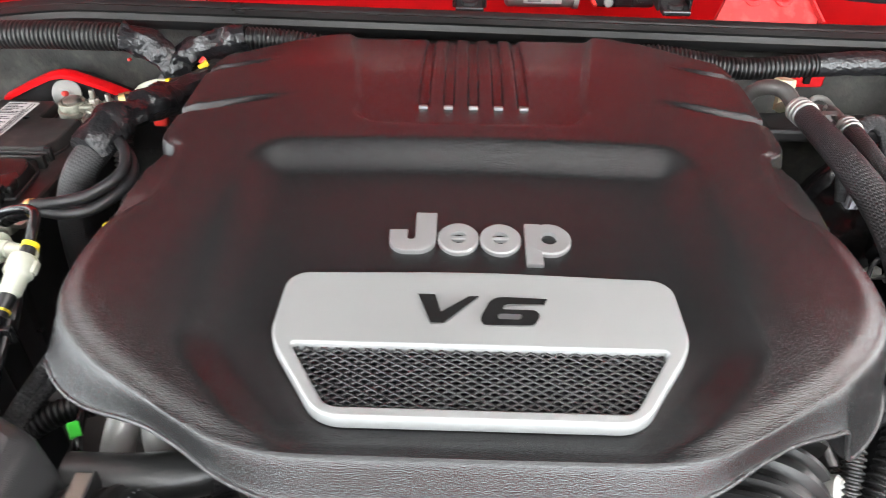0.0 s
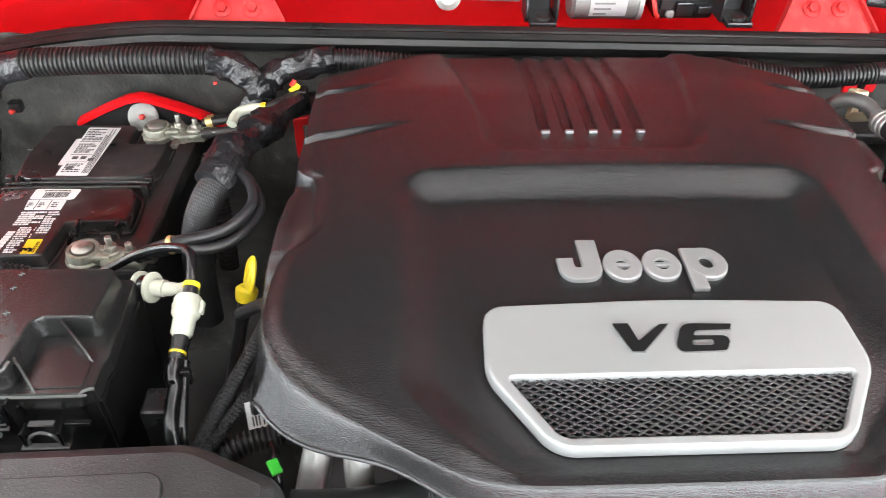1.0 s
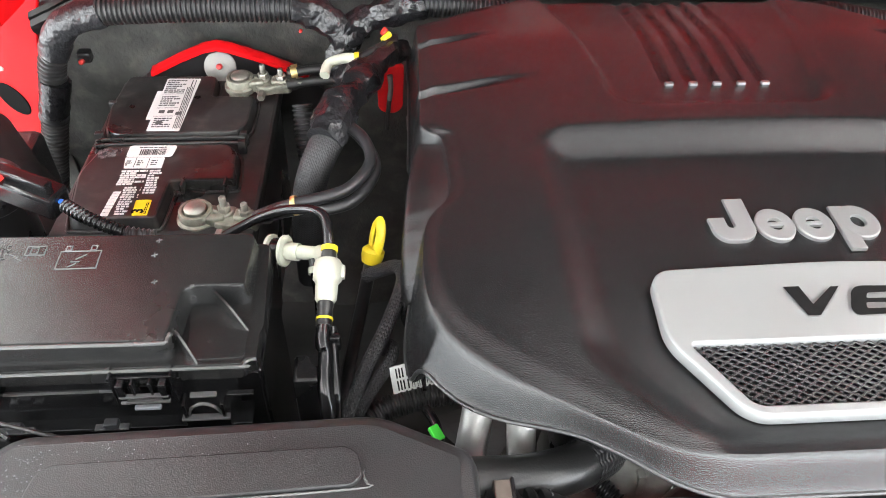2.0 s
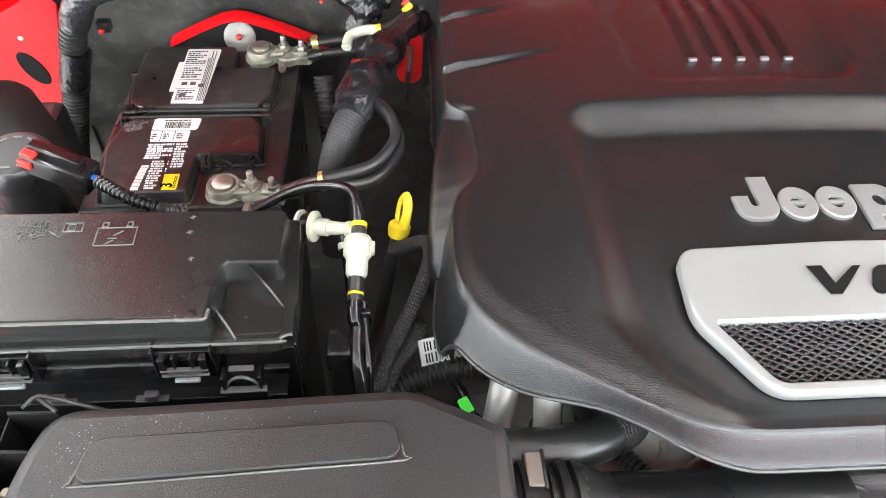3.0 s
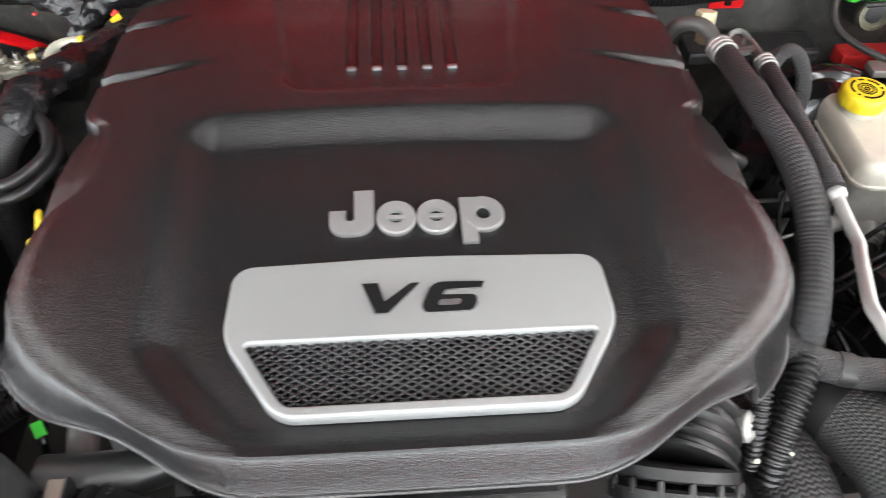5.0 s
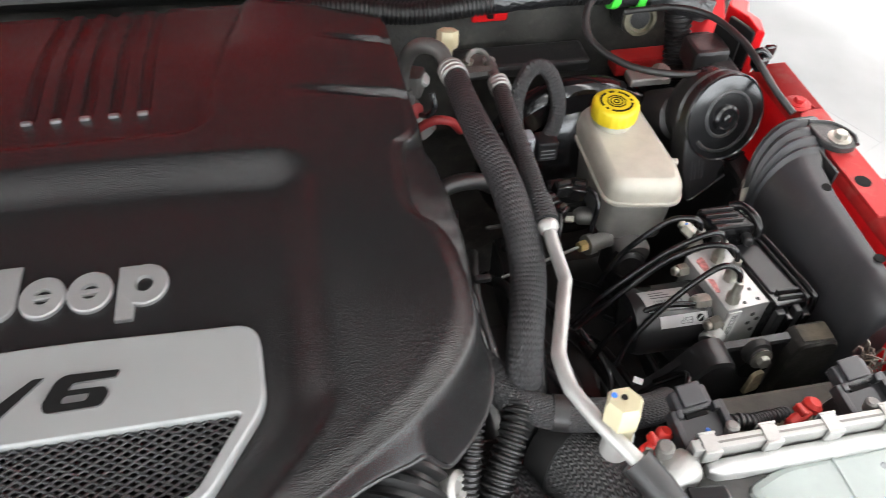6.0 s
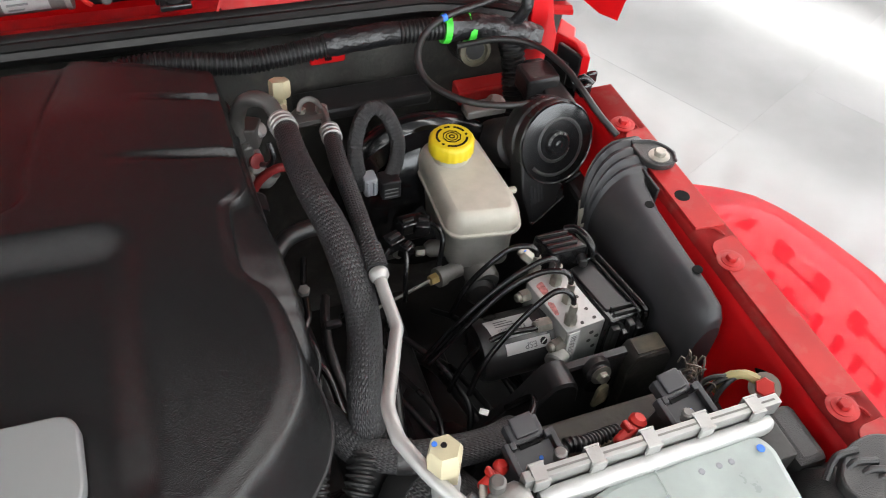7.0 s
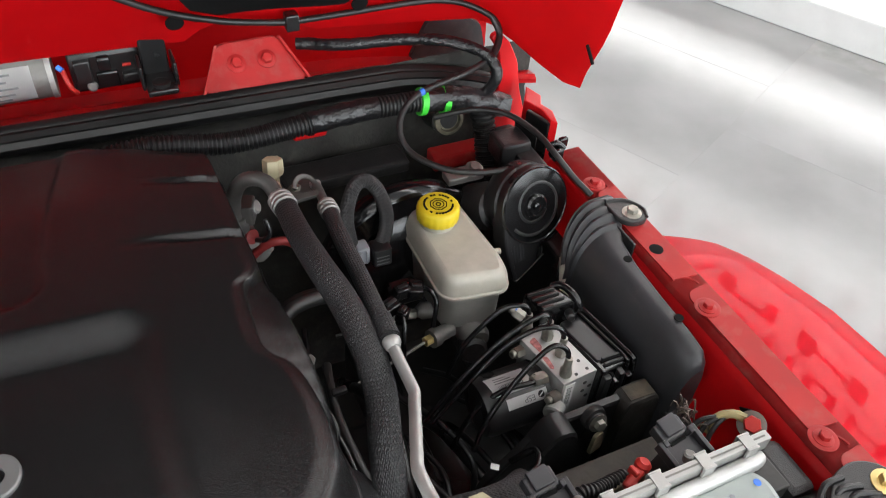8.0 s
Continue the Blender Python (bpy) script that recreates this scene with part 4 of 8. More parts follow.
def battery():
    bat = thing("battery", -0.52, 0.67, 0.80, "black car battery with worn paper labels and grey clamps", "battery")
    part("case", boxed(-0.606, -0.434, 0.532, 0.806, 0.80, 0.972, 0.006), SMOOTH, bat)
    lid = part("lid", boxed(-0.610, -0.429, 0.526, 0.811, 0.966, 0.986, 0.004), BATTERY_M, bat, "shiny black lid")
    # two raised decks, each with a rolled rim, a gap between them and a cut-away for the clamp
    decks = (rounded([(-0.590, 0.652), (-0.468, 0.653), (-0.457, 0.640), (-0.454, 0.590), (-0.512, 0.590), (-0.514, 0.534), (-0.590, 0.534), (-0.601, 0.606)], [0.010, 0.006, 0.008, 0.003, 0.003, 0.004, 0.01, 0.01], 4),
             rounded([(-0.602, 0.730), (-0.596, 0.684), (-0.584, 0.674), (-0.464, 0.6745), (-0.453, 0.690), (-0.452, 0.748), (-0.498, 0.750), (-0.500, 0.796), (-0.598, 0.798)], [0.004, 0.008, 0.008, 0.008, 0.008, 0.003, 0.003, 0.006, 0.008], 4))
    for pts in decks:
        deck = part("deck", prismed(pts, 0.984, 0.9990, 0.0025, 0.0025), BATTERY_M, lid)
        ring = ccw(pts)
        part("deck_rim", tube([(x, y, 0.9875) for x, y in inset(ring, -0.0042)][:-6:2], 0.0016, 0.004, 8), BATTERY_M, deck)
    for y in (0.658, 0.668):
        part("seam_rib", tube([(-0.600, y, 0.986), (-0.597, y, 0.9935), (-0.590, y, 0.9960), (-0.466, y, 0.9960), (-0.456, y, 0.9935), (-0.452, y, 0.986)], 0.0019, 0.006, 8), BATTERY_M, lid)
    for x, y in ((-0.4545, 0.655), (-0.4545, 0.672), (-0.600, 0.676), (-0.6015, 0.738)):
        part("vent_lug", boxed(x - 0.004, x + 0.004, y - 0.003, y + 0.003, 0.984, 1.0005, 0.0012), BATTERY_M, lid)
    for x in (-0.4995, -0.461):
        part("carry_lug", boxed(x - 0.0012, x + 0.0012, 0.578, 0.592, 0.984, 1.0015, 0.0006), BATTERY_M, lid)
    TOP = Matrix.Translation((0, 0, 0.9993))

    def label(name, pts, material, text, r=0.0012):
        return part(name, prismed(rounded(pts, r, 3), 0.9990, 0.9994, 0), material, bat, text, shade=False)

    # rear label: a printed sheet over a narrower strip
    label("label_strip", [(-0.5590, 0.761), (-0.5530, 0.7612), (-0.5530, 0.7010), (-0.5590, 0.7008)], PAPER, "narrow white label strip")
    tag = label("label", [(-0.5535, 0.7895), (-0.5165, 0.7880), (-0.5205, 0.6775), (-0.5535, 0.6785)], PAPER, "white printed label")
    b = bmesh.new()
    dashes(b, TOP, -0.5265, -0.5225, 0.683, 0.784, 1, 2, (0.001, 0.004), "y", 0.2)
    dashes(b, TOP, -0.5285, -0.5200, 0.682, 0.785, 5, 3, (0.002, 0.006), "y")
    dashes(b, TOP, -0.5520, -0.5300, 0.756, 0.786, 7, 4)
    dashes(b, TOP, -0.5520, -0.5310, 0.727, 0.750, 5, 5)
    dashes(b, TOP, -0.5510, -0.5320, 0.684, 0.704, 5, 6)
    for x, y in ((-0.5455, 0.716), (-0.5365, 0.716), (-0.5440, 0.694), (-0.5275, 0.712)):
        box(b, x - 0.0030, x + 0.0030, y - 0.0030, y + 0.0030, 0.9994, 0.9997, 0)
    for y in (0.7535, 0.7235, 0.7065):
        box(b, -0.5525, -0.5298, y, y + 0.0006, 0.9993, 0.9996, 0)
    part("print", b, MIDINK, tag, shade=False)
    # front labels
    tag = label("label", [(-0.5625, 0.6510), (-0.5165, 0.6500), (-0.5185, 0.6300), (-0.5625, 0.6312)], PAPER, "white bar-code label", 0.003)
    b = bmesh.new()
    rnd = random.Random(5)
    x = -0.5505
    while x < -0.5260:
        w = rnd.choice((0.0004, 0.0007, 0.0011))
        box(b, x, x + w, 0.6335, 0.6435, 0.9994, 0.9997, 0)
        x += w + rnd.choice((0.0005, 0.0009))
    dashes(b, TOP, -0.553, -0.522, 0.6445, 0.6490, 1, 9, (0.002, 0.006), fill=0.4)
    part("print", b, MIDINK, tag, shade=False)
    tag = label("label", [(-0.5625, 0.6300), (-0.5245, 0.6290), (-0.5245, 0.6105), (-0.5600, 0.6116)], PAPER, "white date label")
    b = bmesh.new()
    for x in (-0.5515, -0.5390):
        box(b, x, x + 0.0006, 0.6115, 0.6290, 0.9993, 0.9996, 0)
    for x in (-0.5580, -0.5470, -0.5340):
        dashes(b, TOP, x - 0.0025, x + 0.0035, 0.6150, 0.6250, 3, int(-x * 9999))
    part("print", b, MIDINK, tag, shade=False)
    b = bmesh.new()
    dashes(b, TOP, -0.5605, -0.5360, 0.5835, 0.6080, 7, 21, (0.002, 0.006), fill=0.7)
    dashes(b, TOP, -0.5345, -0.5225, 0.5690, 0.6080, 10, 22, (0.001, 0.005), fill=0.6)
    dashes(b, TOP, -0.5520, -0.5395, 0.5380, 0.5810, 12, 23, (0.001, 0.005), fill=0.6)
    dashes(b, TOP, -0.5375, -0.5360, 0.5620, 0.5810, 5, 24)
    part("print", b, PAPER, bat, "rows of pale print", shade=False)
    b = bmesh.new()
    y = 0.5375
    for k, w in enumerate((0.0058, 0.0052, 0.0048, 0.0052, 0.0046, 0.0042, 0.0036, 0.0036)):
        box(b, -0.5628 + 0.0004 * k, -0.5560 + 0.0004 * k, y, y + w - 0.0008, 0.9991, 0.9994, 0)
        y += w
    part("brand_bar", b, PAPER, bat, "row of white blocks", shade=False)
    sticker = label("sticker", [(-0.5365, 0.5600), (-0.5225, 0.5600), (-0.5222, 0.5370), (-0.5355, 0.5370)], YELLOW, "yellow square sticker")
    part("numeral", text_bm("3", 0.014, Matrix.Translation((-0.5310, 0.5430, 0.9997)) @ pose(0, 0, 0, 0, 0, 90), 0.0002, 0.0004), INK, sticker)
    part("print", dashes(bmesh.new(), TOP, -0.5265, -0.5235, 0.539, 0.556, 2, 31, (0.001, 0.003), "y"), INK, sticker, shade=False)
    # worn shine on the lid's corner
    part("scuff", prismed(rounded([(-0.592, 0.645), (-0.568, 0.648), (-0.570, 0.634), (-0.588, 0.628)], 0.004, 4), 0.9990, 0.9993, 0), SCUFF, lid, "scuffed shiny patch", shade=False)
    # it leans a little towards the firewall
    bat.matrix_world = Matrix.Translation((0, 0.62, 1.0)) @ Matrix.Rotation(radians(-4.5), 4, "X") @ Matrix.Translation((0, -0.62, -1.0)) @ bat.matrix_world
    return bat


battery()


def clamp(x, y, z, turn, label):
    """A lead battery clamp: split ring on the post, jaw lugs, tongue, studs with nuts and washers."""
    m = pose(x, y, z, 0, 0, turn) @ Matrix.Scale(0.88, 4)
    c = thing("battery_clamp", x, y, z - 0.02, label, "battery clamp", "clamps on the battery")
    part("post", lathe([(0.0085, -0.028), (0.0112, -0.006), (0.0112, -0.0005), (0.0095, 0.0012), (0.0030, 0.0020)], m, 28), ZINC, c, "bright worn post")
    b = lathe([(0.0190, -0.020), (0.0205, -0.0185), (0.0205, -0.0130), (0.0175, -0.0115), (0.0175, -0.0045), (0.0165, -0.0025), (0.0135, -0.0022), (0.0118, -0.0040), (0.0116, -0.008)], m, 32)
    part("ring", b, LEAD, c)
    for s in (-1, 1):
        part("jaw", boxed(0.010, 0.030, s * 0.0085 - 0.005, s * 0.0085 + 0.005, -0.019, -0.004, 0.003, 3, m=m @ pose(0, 0, 0, 0, 0, s * -8)), LEAD, c)
    part("side_ear", prismed(rounded([(-0.016, -0.016), (0.004, -0.021), (0.014, -0.014), (0.0, -0.006)], 0.004, 3), -0.022, -0.012, 0.003, m=m), LEAD, c)
    b = prismed(rounded([(0.020, -0.012), (0.036, -0.017), (0.044, -0.012), (0.064, -0.010), (0.066, 0.008), (0.044, 0.010), (0.036, 0.017), (0.020, 0.013)], 0.004, 4), -0.019, -0.008, 0.0035, m=m)
    part("tongue", b, LEAD, c)
    part("collar_block", boxed(0.040, 0.060, -0.008, 0.008, -0.010, -0.003, 0.003, 3, m=m), LEAD, c)
    for dx, dy, h in ((0.029, 0.004, 0.014), (0.052, 0.0, 0.011)):
        b = lathe([(0.0090, -0.002), (0.0090, 0.0), (0.0080, 0.0006)], m @ Matrix.Translation((dx, dy, -0.006)), 20)
        hexagon(0.0070, 0.007, m @ Matrix.Translation((dx, dy, -0.0055)), b)
        lathe([(0.0036, 0), (0.0036, h), (0.0028, h + 0.0012)], m @ Matrix.Translation((dx, dy, -0.002)), 12, b)
        part("stud_nut", b, ZINC, c)
    b = hexagon(0.0052, 0.012, m @ Matrix.Translation((0.030, -0.020, -0.013)) @ pose(0, 0, 0, 90, 0, 0))
    part("clamp_bolt", b, ZINC, c)
    part("lug", prismed(rounded([(0.055, -0.006), (0.080, -0.007), (0.080, 0.007), (0.055, 0.006)], 0.004, 4), -0.010, -0.005, 0.001, m=m), ZINC, c)
    return c


clamp(-0.482, 0.546, 1.006, -8, "grey lead battery clamp with zinc nuts by the fuse box")
clamp(-0.470, 0.774, 0.999, -4, "grey lead battery clamp with zinc nuts, beside the firewall")


def hold_down():
    h = thing("battery_bracket", -0.495, 0.85, 0.93, "black bracket with a red edge strip behind the battery", "bracket")
    pts = [(-0.600, 0.955), (-0.583, 0.972), (-0.520, 1.001), (-0.503, 1.005), (-0.486, 1.001), (-0.400, 0.964), (-0.385, 0.950)]
    b = bmesh.new()
    loft(b, [[(x, 0.828, z - 0.006) for x, z in pts] + [(-0.40, 0.83, 0.90), (-0.59, 0.83, 0.90)],
             [(x, 0.855, z - 0.006) for x, z in pts] + [(-0.40, 0.858, 0.90), (-0.59, 0.858, 0.90)]])
    part("plate", b, SMOOTH, h)
    for x0, x1 in ((-0.552, -0.538), (-0.465, -0.452)):
        part("gusset", boxed(x0, x1, 0.818, 0.830, 0.93, 0.965, 0.003), SMOOTH, h)
    b = bmesh.new()
    rings = []
    for x, z in [(-0.583, 0.971), (-0.545, 0.990), (-0.518, 1.0015), (-0.503, 1.0045), (-0.488, 1.0015), (-0.45, 0.987), (-0.400, 0.963)]:
        rings.append([(x, 0.824, z - 0.0050), (x, 0.824, z), (x, 0.827, z + 0.002), (x, 0.838, z + 0.002), (x, 0.838, z - 0.0050)])
    loft(b, rings)
    part("red_strip", b, RED, h, "red painted edge strip")
    w = part("washer", lathe([(0.0185, 0), (0.0185, 0.0025), (0.017, 0.0035), (0.006, 0.004)], aim((-0.501, 0.824, 0.979), (0, -1, 0.45)), 28), GREASY, h, "grey round washer")
    part("stud", lathe([(0.0034, 0), (0.0034, 0.006), (0.0024, 0.008)], aim((-0.501, 0.8215, 0.981), (0, -1, 0.45)), 12), ORANGE, w, "red-tipped stud")


hold_down()


def fuse_box():
    f = thing("fuse_box", -0.53, 0.40, 0.78, "black plastic fuse box with moulded lid and side clips", "fuse box")
    part("base", boxed(-0.668, -0.402, 0.350, 0.455, 0.78, 1.00, 0.005), GLOSS, f)
    part("skirt", boxed(-0.672, -0.400, 0.347, 0.459, 0.975, 1.028, 0.003), GLOSS, f)
    low = part("lid", prismed(rounded([(-0.675, 0.462), (-0.402, 0.458), (-0.3990, 0.374), (-0.4015, 0.3685), (-0.4015, 0.3460), (-0.4080, 0.3450), (-0.4110, 0.3405), (-0.675, 0.3405)], [0.004, 0.004, 0.003, 0.003, 0.002, 0.002, 0.003, 0.004], 4),
                              1.030, 1.0445, 0.0016), LID_M, f, "satin black lid")
    top = rounded([(-0.672, 0.456), (-0.4105, 0.4515), (-0.4125, 0.3975), (-0.4550, 0.3985), (-0.4600, 0.3490), (-0.672, 0.3505)], [0.006, 0.006, 0.004, 0.008, 0.004, 0.004], 6)
    part("lid_top", prismed(top, 1.042, 1.0625, 0.0018, 0.0035), LID_M, low)
    part("corner_floor", prismed(rounded([(-0.4530, 0.3930), (-0.4330, 0.3940), (-0.4095, 0.3720), (-0.4095, 0.3460), (-0.4490, 0.3450)], 0.004, 4), 1.0435, 1.0456, 0.0008), LID_M, low)
    # lips, beads and bars along the edges: highlight painted by the paler MOULD_M
    part("front_lip", tube([(-0.674, 0.3395, 1.0440), (-0.55, 0.3393, 1.0440), (-0.418, 0.3393, 1.0440), (-0.4105, 0.3405, 1.0440), (-0.4075, 0.3445, 1.0440), (-0.4015, 0.3455, 1.0440)], 0.0013, 0.004, 8), MOULD_M, low, "thin lip with its highlight painted in")
    part("top_bead", tube([(-0.674, 0.3492, 1.0618), (-0.55, 0.3485, 1.0618), (-0.466, 0.3478, 1.0618), (-0.4595, 0.3500, 1.0618), (-0.4575, 0.3560, 1.0618)], 0.0014, 0.004, 8), MOULD_M, low, "thin bead with its highlight painted in")
    # curved gussets in the stepped corner
    for (x0, y0), (x1, y1) in (((-0.4350, 0.3950), (-0.4095, 0.3695)), ((-0.4560, 0.3600), (-0.4405, 0.3420))):
        b = bmesh.new()
        d = (Vector((x1, y1)) - Vector((x0, y0))).normalized()
        q = Vector((-d.y, d.x)) * 0.0008
        side = [((x0, y0), 1.043), ((x1, y1), 1.043)]
        side += [((x0 + (x1 - x0) * k / 8, y0 + (y1 - y0) * k / 8), 1.0450 + 0.0170 * (1 - (k / 8) ** 1.7)) for k in range(8, -1, -1)]
        loft(b, [[(p[0] + q.x, p[1] + q.y, z) for p, z in side], [(p[0] - q.x, p[1] - q.y, z) for p, z in side]])
        part("gusset", b, LID_M, low)
    # spring clips along the front, each between two cheeks over a crossbar
    for x in (-0.4775, -0.5990):
        clip = part("clip", boxed(x - 0.020, x + 0.020, 0.336, 0.3475, 1.0290, 1.0400, 0.001), GLOSS, f)
        for s in (-1, 1):
            part("clip_cheek", boxed(x + s * 0.0200 - 0.0010, x + s * 0.0200 + 0.0010, 0.3325, 0.3475, 1.0160, 1.0450, 0.0006), GLOSS, clip)
            part("clip_block", boxed(x + s * 0.0140 - 0.0026, x + s * 0.0140 + 0.0026, 0.3290, 0.3360, 1.0235, 1.0400, 0.0010), GLOSS, clip)
            part("clip_post", boxed(x + s * 0.0060 - 0.0009, x + s * 0.0060 + 0.0009, 0.3300, 0.3360, 1.0250, 1.0410, 0.0005), GLOSS, clip)
        for z in (1.0215, 1.0275):
            part("clip_bar", boxed(x - 0.0165, x + 0.0165, 0.3285, 0.3320, z - 0.0011, z + 0.0011, 0.0006), MOULD_M, clip)
        part("clip_tongue", boxed(x - 0.0095, x + 0.0085, 0.3290, 0.3325, 1.0120, 1.0150, 0.0008), GREY_PL, clip, "pale tongue")
    part("rail", boxed(-0.672, -0.5000, 0.3425, 0.3475, 1.0150, 1.0170, 0.0006), MOULD_M, f)
    part("recess_wall", boxed(-0.672, -0.402, 0.3440, 0.3480, 0.960, 1.030, 0.001), GLOSS, f)
    # hinged hatch with an arched handle
    h = part("hatch", boxed(-0.4550, -0.4235, 0.3260, 0.3475, 0.975, 1.0060, 0.002), GLOSS, f)
    part("hatch_lip", boxed(-0.4560, -0.4225, 0.3235, 0.3290, 1.0040, 1.0062, 0.0008), MOULD_M, h)
    part("hatch_arch", tube([(-0.4510, 0.3275, 1.0060), (-0.4480, 0.3275, 1.0150), (-0.4400, 0.3278, 1.0190), (-0.4320, 0.3275, 1.0150), (-0.4280, 0.3275, 1.0060)], 0.0013, 0.002, 8), MOULD_M, h)
    for x in (-0.4525, -0.4265):
        part("hatch_ear", boxed(x - 0.0012, x + 0.0012, 0.3250, 0.3360, 1.0060, 1.0210, 0.0006), GLOSS, h)
    part("hatch_bar", boxed(-0.4480, -0.4300, 0.3300, 0.3345, 1.0225, 1.0245, 0.0006), MOULD_M, h)
    part("side_fin", boxed(-0.4230, -0.4050, 0.3300, 0.3345, 1.0225, 1.0250, 0.0008), GLOSS, f)
    part("ledge", boxed(-0.672, -0.412, 0.3340, 0.3475, 0.9780, 0.9830, 0.0010), GLOSS, f)
    for x in (-0.5090, -0.5750):
        part("catch_bar", boxed(x - 0.0120, x + 0.0120, 0.3290, 0.3345, 0.9880, 0.9900, 0.0006), MOULD_M, f)
        part("catch", boxed(x - 0.0045, x + 0.0055, 0.3285, 0.3350, 0.9900, 0.9960, 0.0010), PLUG_M, f)
    # raised moulded signs on the lid, their edge highlights put into a paler colour
    b = bmesh.new()
    z = 1.0622

    def outline(x0, x1, y0, y1, w=0.0011, lean=0.0):
        m = Matrix(((1, lean, 0, -lean * y0), (0, 1, 0, 0), (0, 0, 1, 0), (0, 0, 0, 1)))
        for q in ((x0, x1, y0, y0 + w), (x0, x1, y1 - w, y1), (x0, x0 + w, y0, y1), (x1 - w, x1, y0, y1)):
            box(b, *q, z, z + 0.0009, 0.0003, 1, m=m)

    outline(-0.5505, -0.5205, 0.4180, 0.4370)
    for x in (-0.5450, -0.5270):
        outline(x - 0.0025, x + 0.0025, 0.4370, 0.4425)
    for x0, y0, turn, k in ((-0.5340, 0.4305, 35, 0.0085), (-0.5375, 0.4255, 0, 0.0070), (-0.5390, 0.4220, 35, 0.0070)):
        box(b, -k / 2, k / 2, -0.0005, 0.0005, 0, 0.0009, 0.0002, 1, m=pose(x0, y0, z, 0, 0, turn))
    outline(-0.5760, -0.5610, 0.4330, 0.4430)
    outline(-0.5725, -0.5665, 0.4345, 0.4415, 0.0008)
    for k in range(2):
        box(b, -0.004, 0.004, -0.0005, 0.0005, 0, 0.0009, 0.0002, 1, m=pose(-0.5800 - 0.003 * k, 0.4300 + 0.003 * k, z, 0, 0, -30))
    rnd = random.Random(2)
    for k in range(42):
        x, y = -0.6080 + rnd.random() * 0.020, 0.4270 + rnd.random() * 0.018
        box(b, -0.0014, 0.0014, -0.0004, 0.0004, 0, 0.0008, 0, m=pose(x, y, z, 0, 0, rnd.choice((0, 45, 90, -45))))
    for x, y in ((-0.4810, 0.4455), (-0.4815, 0.4300), (-0.4765, 0.4030)):
        for turn in (20, 100):
            box(b, -0.0024, 0.0024, -0.0005, 0.0005, 0, 0.0010, 0.0002, 1, m=pose(x, y, z, 0, 0, turn))
    tagged(part("moulded_sign", b, MOULD_M, low, "raised moulded signs"), kind="stuff")


fuse_box()


def air_cleaner():
    a = thing("air_cleaner", -0.41, 0.16, 0.80, "large black plastic air cleaner housing, speckled with dust", "air cleaner")
    shape = rounded([(-0.545, 0.2855), (-0.318, 0.2905), (-0.2590, 0.2605), (-0.2585, 0.02), (-0.575, 0.02), (-0.558, 0.248)], [0.018, 0.012, 0.010, 0.02, 0.02, 0.02], 5)
    b = bmesh.new()
    pts = ccw(shape)
    rings = [[(x, y, 0.80) for x, y in inset(pts, -0.004)], [(x, y, 1.020) for x, y in inset(pts, -0.002)], [(x, y, 1.048) for x, y in pts],
             [(x, y, 1.0555) for x, y in inset(pts, 0.002)], [(x, y, 1.060) for x, y in inset(pts, 0.0055)], [(x, y, 1.0625) for x, y in inset(pts, 0.012)]]
    loft(b, rings)
    part("housing", b, GRAIN_FINE, a)
    p = rounded([(-0.513, 0.2590), (-0.331, 0.2630), (-0.3265, 0.2375), (-0.519, 0.2305)], 0.010, 5)
    part("raised_panel", prismed(p, 1.0600, 1.0655, 0.0009, 0.0004), GRAIN_FINE, a)
    groove = [(x, y + 0.0070, 1.0629) for x, y in ((-0.517, 0.2330), (-0.5190, 0.2255), (-0.5140, 0.2225), (-0.42, 0.2258), (-0.330, 0.2293), (-0.3262, 0.2330), (-0.3275, 0.2400))]
    # bright line along the groove painted with the paler ridge colour
    part("panel_lip", tube(groove, 0.0008, 0.003, 8), MOULD_M, a, "thin lip with its highlight painted in")
    # box-like latches and ribs beside it
    for x, y, turn, w, z in ((-0.569, 0.2965, -2, 0.032, 1.0340), (-0.573, 0.2685, -4, 0.030, 1.0340), (-0.583, 0.2400, -6, 0.030, 1.0300)):
        latch = part("latch", boxed(-w / 2, w / 2, -0.0007, 0.0007, -0.060, 0, 0.0003, m=pose(x, y, z, 0, 0, turn)), DUCT_DARK, a)
        part("latch_lip", boxed(-w / 2, w / 2, -0.0004, 0.0014, -0.0004, 0.0004, 0.0002, 1, m=pose(x, y, z + 0.0004, 0, 0, turn)), DUCT_DARK, latch)
        part("latch_end", boxed(-0.0006, 0.0006, -0.022, 0.0, -0.050, -0.004, 0.0003, m=pose(x - w / 2, y, z, 0, 0, turn)), DUCT_DARK, latch)
    part("latch_rod", tube([(-0.576, 0.300, 1.034), (-0.570, 0.3070, 1.036), (-0.562, 0.3075, 1.036), (-0.535, 0.3005, 1.034), (-0.515, 0.296, 1.030)], 0.0016, 0.004, 8), SMOOTH, a)
    part("latch_brace", tube([(-0.568, 0.3070, 1.0355), (-0.553, 0.2965, 1.035)], 0.0014, 0.004, 8), SMOOTH, a)
    part("peg", lathe([(0.004, 0), (0.004, 0.016), (0.003, 0.018)], aim((-0.578, 0.25, 1.0), (0, 0, 1)), 12), TAN_PL, a, "yellowed peg")
    # neck, clamp box, ribbed sleeve and intake pipe along one line
    run = aim((-0.268, 0.226, 0.988), (1, 0.0, -0.02))
    part("neck", lathe([(0.036, 0), (0.036, 0.016), (0.0395, 0.017), (0.0395, 0.0205), (0.036, 0.0215), (0.034, 0.034)], run, 32), SMOOTH, a)
    part("clamp_tab", boxed(-0.2470, -0.2350, 0.234, 0.2590, 0.990, 1.0230, 0.0015), RUSTY, a, "brownish clamp box")
